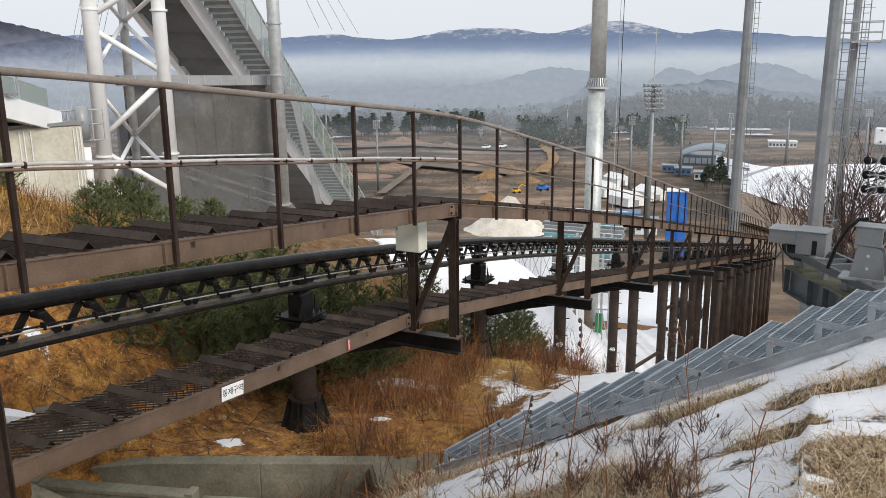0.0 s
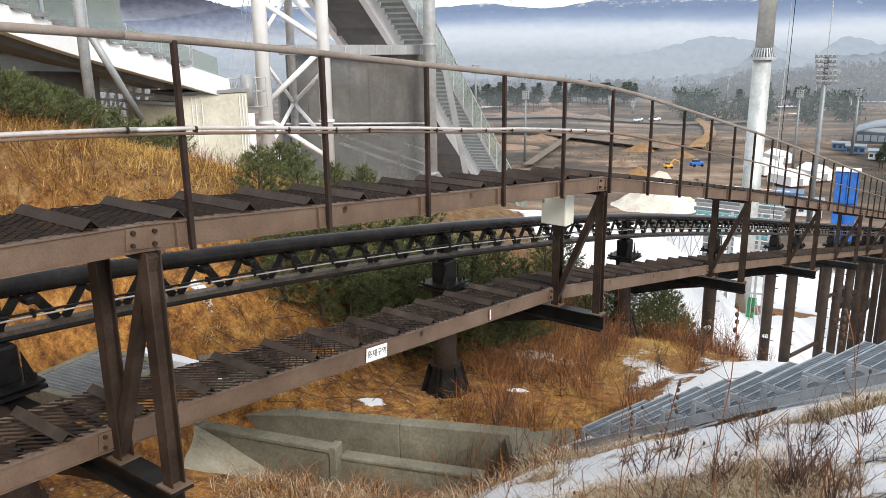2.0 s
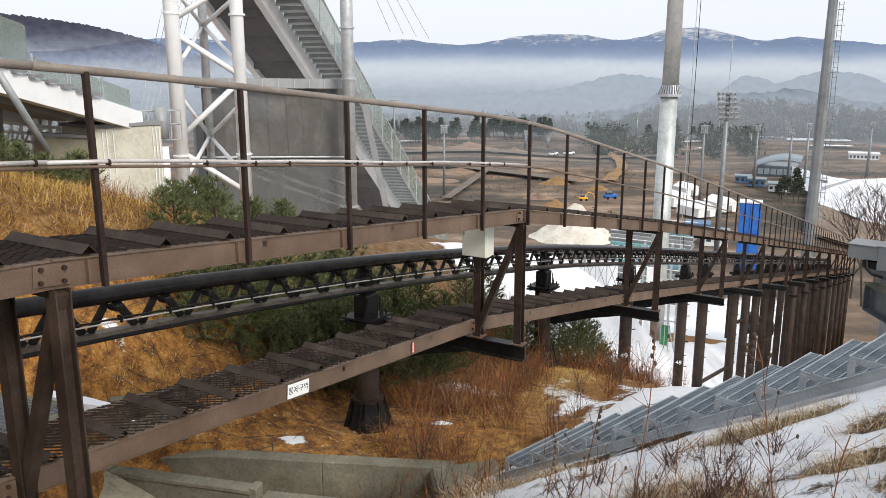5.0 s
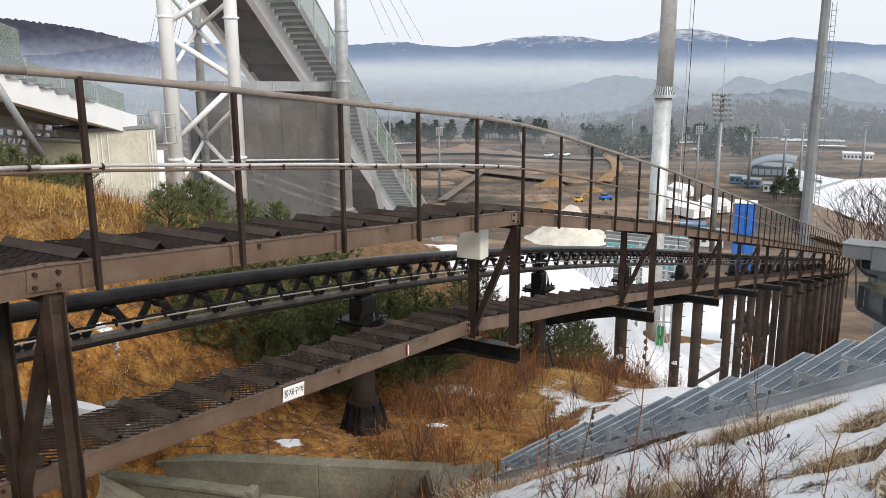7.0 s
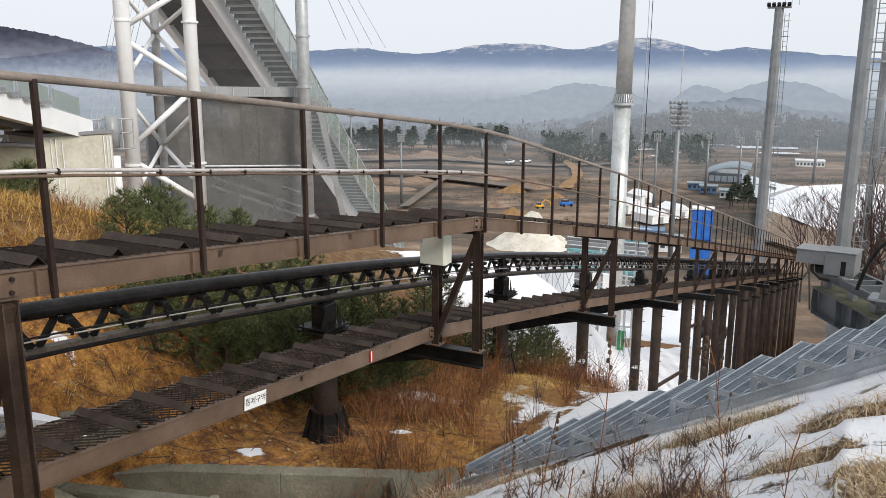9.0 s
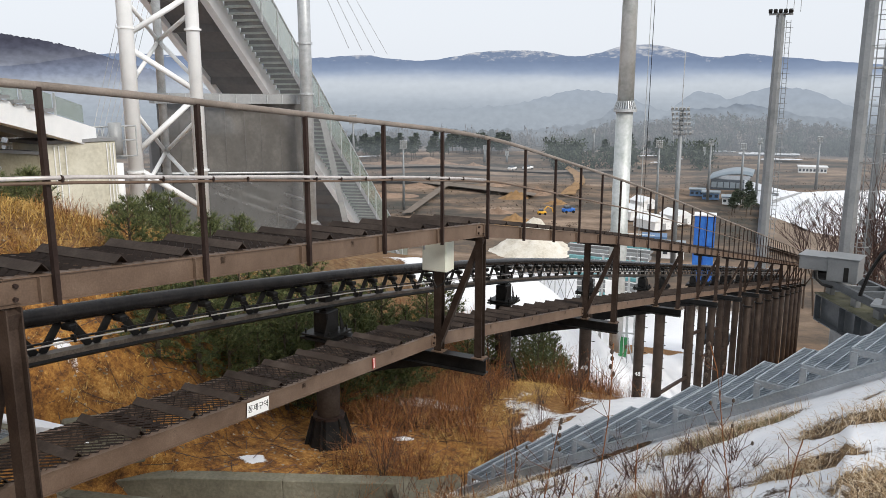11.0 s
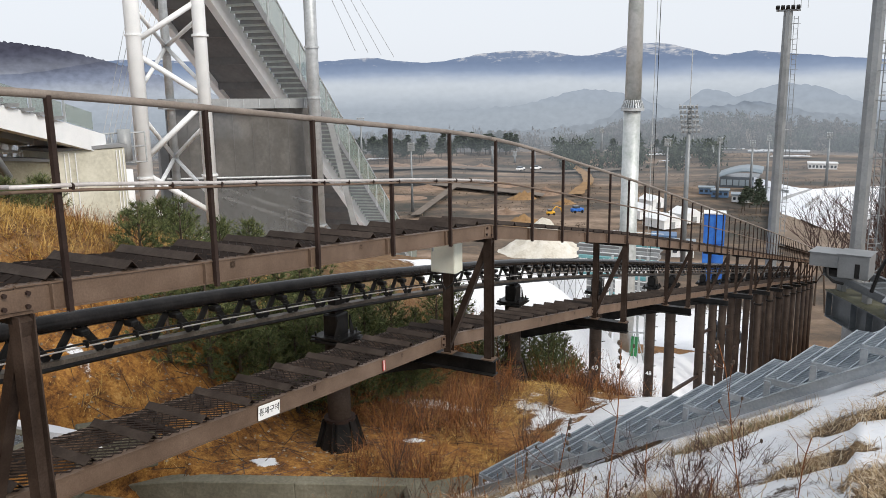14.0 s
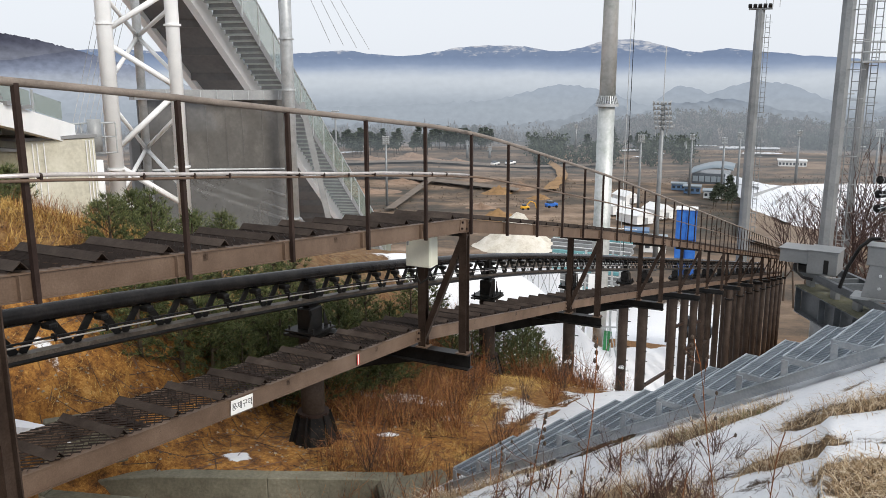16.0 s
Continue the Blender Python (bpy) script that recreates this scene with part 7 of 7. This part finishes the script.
PINES = []
for i, (h, r) in enumerate(((2.1, 0.85), (1.7, 0.8), (0.8, 0.5), (0.74, 0.48))):
    az_, d_ = ((-19.5, 11.6), (-12.5, 12.0), (-22.0, 15.0), (-29.2, 14.6))[i]
    p = polar(az_, d_, 0)
    PINES.append(pine(h, r, 20 + i, ground_at(p.x, p.y)))
for i, (az_, d_, v, z) in enumerate(((-16.4, 12.2, 0, 0.95), (-14.3, 12.5, 1, 1.05), (-10.2, 12.6, 0, 1.0), (-8.2, 12.9, 1, 1.1), (-6.2, 13.3, 0, 0.95), (-4.4, 13.9, 1, 1.0), (-18.2, 12.9, 1, 1.0), (-11.6, 13.6, 0, 1.0), (-7.0, 14.6, 0, 0.9), (-22.2, 11.4, 1, 0.9), (-15.3, 11.5, 1, 0.8), (-13.4, 11.8, 0, 0.75), (-17.4, 11.6, 1, 0.85), (-11.0, 12.0, 1, 0.85), (-9.2, 12.3, 0, 0.8), (-20.8, 12.4, 0, 0.9), (-23.5, 12.2, 1, 0.85), (-5.2, 13.0, 1, 0.8), (-12.8, 13.2, 1, 1.0), (-9.0, 13.8, 1, 1.0),
                                     (-24.2, 15.2, 3, 0.7), (-20.3, 15.4, 3, 0.85), (-18.2, 15.0, 3, 0.75), (-16.2, 15.7, 3, 1.0), (-23.0, 14.6, 3, 0.75), (-21.2, 14.7, 3, 0.7),
                                     (-38.6, 11.8, 3, 0.85), (-37.1, 12.1, 3, 0.8), (-34.0, 12.6, 3, 0.75), (-32.6, 13.0, 3, 0.7), (-31.2, 13.3, 3, 0.65), (-30.0, 13.8, 3, 0.65), (-36.2, 13.2, 3, 0.9), (-40.5, 12.2, 2, 0.9), (-38.0, 12.8, 3, 0.9), (-35.2, 12.4, 2, 0.75),
                                     (3.0, 16.5, 1, 0.75), (4.2, 17.2, 0, 0.7), (5.6, 17.6, 1, 0.8), (1.8, 15.9, 1, 0.7), (6.8, 18.4, 0, 0.7), (0.3, 15.4, 1, 0.65), (6.2, 19.5, 1, 0.9), (7.4, 20.2, 2, 1.1), (5.2, 20.6, 0, 0.8), (-1.5, 17.5, 1, 0.95), (-2.8, 16.4, 0, 0.8))):
    p = polar(az_, d_, 0)
    copy_thing(PINES[v], Matrix.Translation(ground_at(p.x, p.y)) @ Matrix.Rotation(i * 1.3, 4, "Z") @ Matrix.Diagonal((z, z, z, 1)))


def bare_tree(loc, h, seed, mat, label):
    g = random.Random(seed)
    ob = thing("bare_tree", loc, label, "tree", "bare trees")
    trunk, tw = B(), B()

    def grow(a, d, L, r, depth):
        b = a + d * L
        tube(trunk if depth < 2 else tw, a, b, r, 5 if depth < 2 else 3, r * 0.7, caps=False)
        if depth >= 5:
            return
        for _ in range(3 if depth < 4 else 2):
            nd = (d + Vector((g.gauss(0, 0.5), g.gauss(0, 0.5), g.uniform(-0.05, 0.45)))).normalized()
            grow(a.lerp(b, g.uniform(0.55, 1.0)), nd, L * g.uniform(0.6, 0.82), r * 0.6, depth + 1)
    grow(loc - UP * 0.3, Vector((g.gauss(0, 0.05), g.gauss(0, 0.05), 1)).normalized(), h * 0.34, h * 0.009, 0)
    part("trunk", trunk, BARK, ob)
    part("crown", tw, mat, ob)
    return ob


RED_TWIG = material("red_twig", [(0.05, 0.03, 0.026), (0.09, 0.055, 0.047)], 0.9, 0, 2, 20, 0)
for i, (az_, d_, h) in enumerate(((24.3, 116, 19), (25.0, 122, 20), (23.6, 120, 18), (24.7, 112, 17), (27.8, 50, 18), (29.0, 46, 18), (28.4, 56, 20), (30.5, 48, 19), (26.6, 62, 19))):
    p = polar(az_, d_, 0)
    bare_tree(ground_at(p.x, p.y), h, 40 + i, RED_TWIG, "leafless reddish winter tree on the slope")


# ---------------------------------------------------------------- far woods and scrub
def far_pine(loc, h, seed):
    g = random.Random(seed)
    ob = thing("valley_pine", loc, "dark pine with an uneven crown in the valley", "tree", "valley pines")
    part("trunk", tube(B(), loc - UP, loc + UP * h * 0.7, h * 0.02, 6, h * 0.008), BARK, ob)
    verts, faces = [], []
    for _ in range(240):
        t = g.random() ** 0.8
        a, r = g.uniform(0, math.tau), h * 0.3 * (1 - t * 0.8) * math.sqrt(g.random())
        c = Vector((math.cos(a) * r + 0.06 * h * noise.noise((t * 5, seed, 0)), math.sin(a) * r, h * (0.34 + 0.66 * t)))
        for _k in range(2):
            i = len(verts)
            q = h * 0.05
            verts.extend([c + Vector((g.gauss(0, q), g.gauss(0, q), g.gauss(0, q * 0.6))) for _j in range(3)])
            faces.append((i, i + 1, i + 2))
    me = bpy.data.meshes.new("crown")
    me.from_pydata(verts, [], faces)
    me.materials.append(DARK_LEAF)
    cr = new("crown", me)
    cr.parent = ob
    return ob


FP = [far_pine(polar(-0.6 + 0.9 * i, 372, VZ), 9.5, 60 + i) for i in range(3)]
for i in range(100):
    if i < 20 or i >= 72:
        az_, d_ = rng.uniform(-1.2, 3.2), rng.uniform(360, 400)
    elif i < 30 or 46 <= i < 72:
        az_, d_ = rng.uniform(-9, -1), rng.uniform(330, 380)
    elif i < 38:
        az_, d_ = rng.uniform(18.6, 20.2), rng.uniform(205, 225)
    else:
        az_, d_ = rng.uniform(8.8, 14), rng.uniform(330, 420)
    z = rng.uniform(0.6, 1.1) * (0.7 if 30 <= i < 38 else 1)
    copy_thing(FP[i % 3], Matrix.Translation(polar(az_, d_, VZ)) @ Matrix.Rotation(i * 2.1, 4, "Z") @ Matrix.Diagonal((z, z, z, 1)))
verts, faces = [], []
for _ in range(1500):
    az_, d_ = rng.uniform(-34, 34), rng.uniform(395, 640)
    c0 = polar(az_, d_, -31 - max(0, d_ - 430) * 0.11)
    h = rng.uniform(5, 10)
    for _k in range(26):
        t = rng.random()
        c = c0 + Vector((rng.gauss(0, h * 0.2), rng.gauss(0, h * 0.2), h * t))
        i = len(verts)
        verts.extend([c + Vector((rng.gauss(0, 0.5), rng.gauss(0, 0.5), rng.gauss(0, 0.9))) for _j in range(3)])
        faces.append((i, i + 1, i + 2))
stuff("far_woods", verts, faces, GREY_WOOD, "bare grey-brown winter woods along the valley edge", "woods")
verts, faces = [], []
for _ in range(7000):
    az_, d_ = rng.uniform(-30, 34), rng.uniform(165, 400)
    if noise.noise((az_ * 0.35, d_ * 0.035, 0)) < 0.0:
        continue
    c0 = polar(az_, d_, VZ)
    h = rng.uniform(0.5, 1.5)
    for _k in range(9):
        c = c0 + Vector((rng.gauss(0, h * 0.9), rng.gauss(0, h * 0.6), h * rng.random()))
        i = len(verts)
        verts.extend([c + Vector((rng.gauss(0, 0.13), rng.gauss(0, 0.13), rng.gauss(0, 0.13))) for _j in range(3)])
        faces.append((i, i + 1, i + 2))
stuff("valley_scrub", verts, faces, SCRUB, "low brown scrub scattered over the valley floor", "scrub")

verts, faces = [], []
for _ in range(1500):
    az_ = rng.uniform(6, 30)
    d_ = rng.uniform(300, 425) if az_ < 17 else rng.uniform(400, 430)
    if noise.noise((az_ * 0.5, d_ * 0.012, 3)) < -0.05:
        continue
    c0 = polar(az_, d_, VZ)
    h = rng.uniform(3.5, 8)
    for _k in range(24):
        t = rng.random()
        c = c0 + Vector((rng.gauss(0, h * 0.2), rng.gauss(0, h * 0.2), h * t))
        i = len(verts)
        verts.extend([c + Vector((rng.gauss(0, 0.5), rng.gauss(0, 0.5), rng.gauss(0, 0.7))) for _j in range(3)])
        faces.append((i, i + 1, i + 2))
stuff("copse", verts, faces, DARK_LEAF, "dark mixed copses on the far valley floor", "woods")

# the wooded rise beyond the practice hill
RISE = [(7.5, -14), (9.5, -9), (11, -4), (13, -5), (15, -2), (17, 0), (19.5, -1), (22, -4), (25, -6), (28, -5), (34, -6)]


def rise_z(az_, d_):
    h = curve_through(RISE, az_) + 3.0 * noise.noise((az_ * 0.7, d_ * 0.006, 2))
    return VZ - 1.0 + (h + 5) * sstep(395, 590, d_) - 4 * (1 - sstep(395, 420, d_))


bm = B()
grid = [[bm.verts.new(polar(7.5 + 0.5 * i, 390 + 21 * j, rise_z(7.5 + 0.5 * i, 390 + 21 * j))) for j in range(11)] for i in range(54)]
for q, w in zip(grid, grid[1:]):
    for j in range(10):
        bm.faces.new((q[j], w[j], w[j + 1], q[j + 1]))
solid("wooded_rise", bm, VALLEY, "brown wooded rise at the far edge of the valley", "hill", "structure", smooth=True)
for nm, n_, mat, lab in (("rise_bare_woods", 1500, GREY_WOOD, "bare grey-brown trees on the far rise"), ("rise_pines", 420, DARK_LEAF, "dark pines among the bare trees on the far rise")):
    verts, faces = [], []
    for _ in range(n_):
        az_, d_ = rng.uniform(8, 33), rng.uniform(405, 598)
        if noise.noise((az_ * 0.6, d_ * 0.014, 3 if mat is GREY_WOOD else 9)) < -0.12:
            continue
        c0 = polar(az_, d_, rise_z(az_, d_))
        h = rng.uniform(5, 9.5)
        for _k in range(28):
            t = rng.random()
            c = c0 + Vector((rng.gauss(0, h * 0.2 * (1.2 - t)), rng.gauss(0, h * 0.2 * (1.2 - t)), h * t))
            i = len(verts)
            verts.extend([c + Vector((rng.gauss(0, 0.6), rng.gauss(0, 0.6), rng.gauss(0, 0.8))) for _j in range(3)])
            faces.append((i, i + 1, i + 2))
    stuff(nm, verts, faces, mat, lab, "woods")

# litter on the bare earth
verts, faces = [], []
for _ in range(2600):
    s, u = rng.uniform(2.5, 12), rng.uniform(5.2, 10)
    p = su(s, u, 0)
    if p.y < 8.9 and p.x > -6.5 and p.y > 6.5:
        continue
    p = ground_at(p.x, p.y)
    r = rng.uniform(0.008, 0.03)
    i = len(verts)
    for k in range(5):
        a_ = k * math.tau / 5
        verts.append(p + Vector((math.cos(a_) * r * rng.uniform(0.7, 1.3), math.sin(a_) * r * rng.uniform(0.7, 1.3), -0.004)))
    verts.append(p + Vector((rng.gauss(0, r * 0.2), rng.gauss(0, r * 0.2), r * rng.uniform(0.5, 0.9))))
    faces += [(i + k, i + (k + 1) % 5, i + 5) for k in range(5)]
PEBBLE = island_material("pebble", [(0.09, 0.06, 0.035), (0.2, 0.15, 0.1), (0.34, 0.29, 0.22)])
stuff("pebbles", verts, faces, PEBBLE, "small stones scattered on the ochre earth", "stones")
verts, faces = [], []
for _ in range(1000):
    s, u = rng.uniform(2.5, 12.5), rng.uniform(5.0, 10.2)
    p = su(s, u, 0)
    if p.y < 8.9 and p.x > -6.5 and p.y > 6.5:
        continue
    p = ground_at(p.x, p.y)
    a_, L = rng.uniform(0, math.tau), rng.uniform(0.08, 0.5)
    q = p + Vector((math.cos(a_) * L, math.sin(a_) * L, 0))
    q = Vector((q.x, q.y, ground_z(q.x, q.y) + rng.uniform(0.0, 0.06)))
    sd = Vector((-math.sin(a_), math.cos(a_), 0)) * rng.uniform(0.003, 0.007)
    i = len(verts)
    up_ = UP * 0.012
    verts += [p - sd, p + sd, p + up_, q - sd * 0.5, q + sd * 0.5, q + up_ * 0.6]
    faces += [(i, i + 2, i + 5, i + 3), (i + 2, i + 1, i + 4, i + 5), (i, i + 3, i + 4, i + 1)]
stuff("fallen_twigs", verts, faces, TWIG, "fallen twigs and stalks on the bare earth", "twigs")
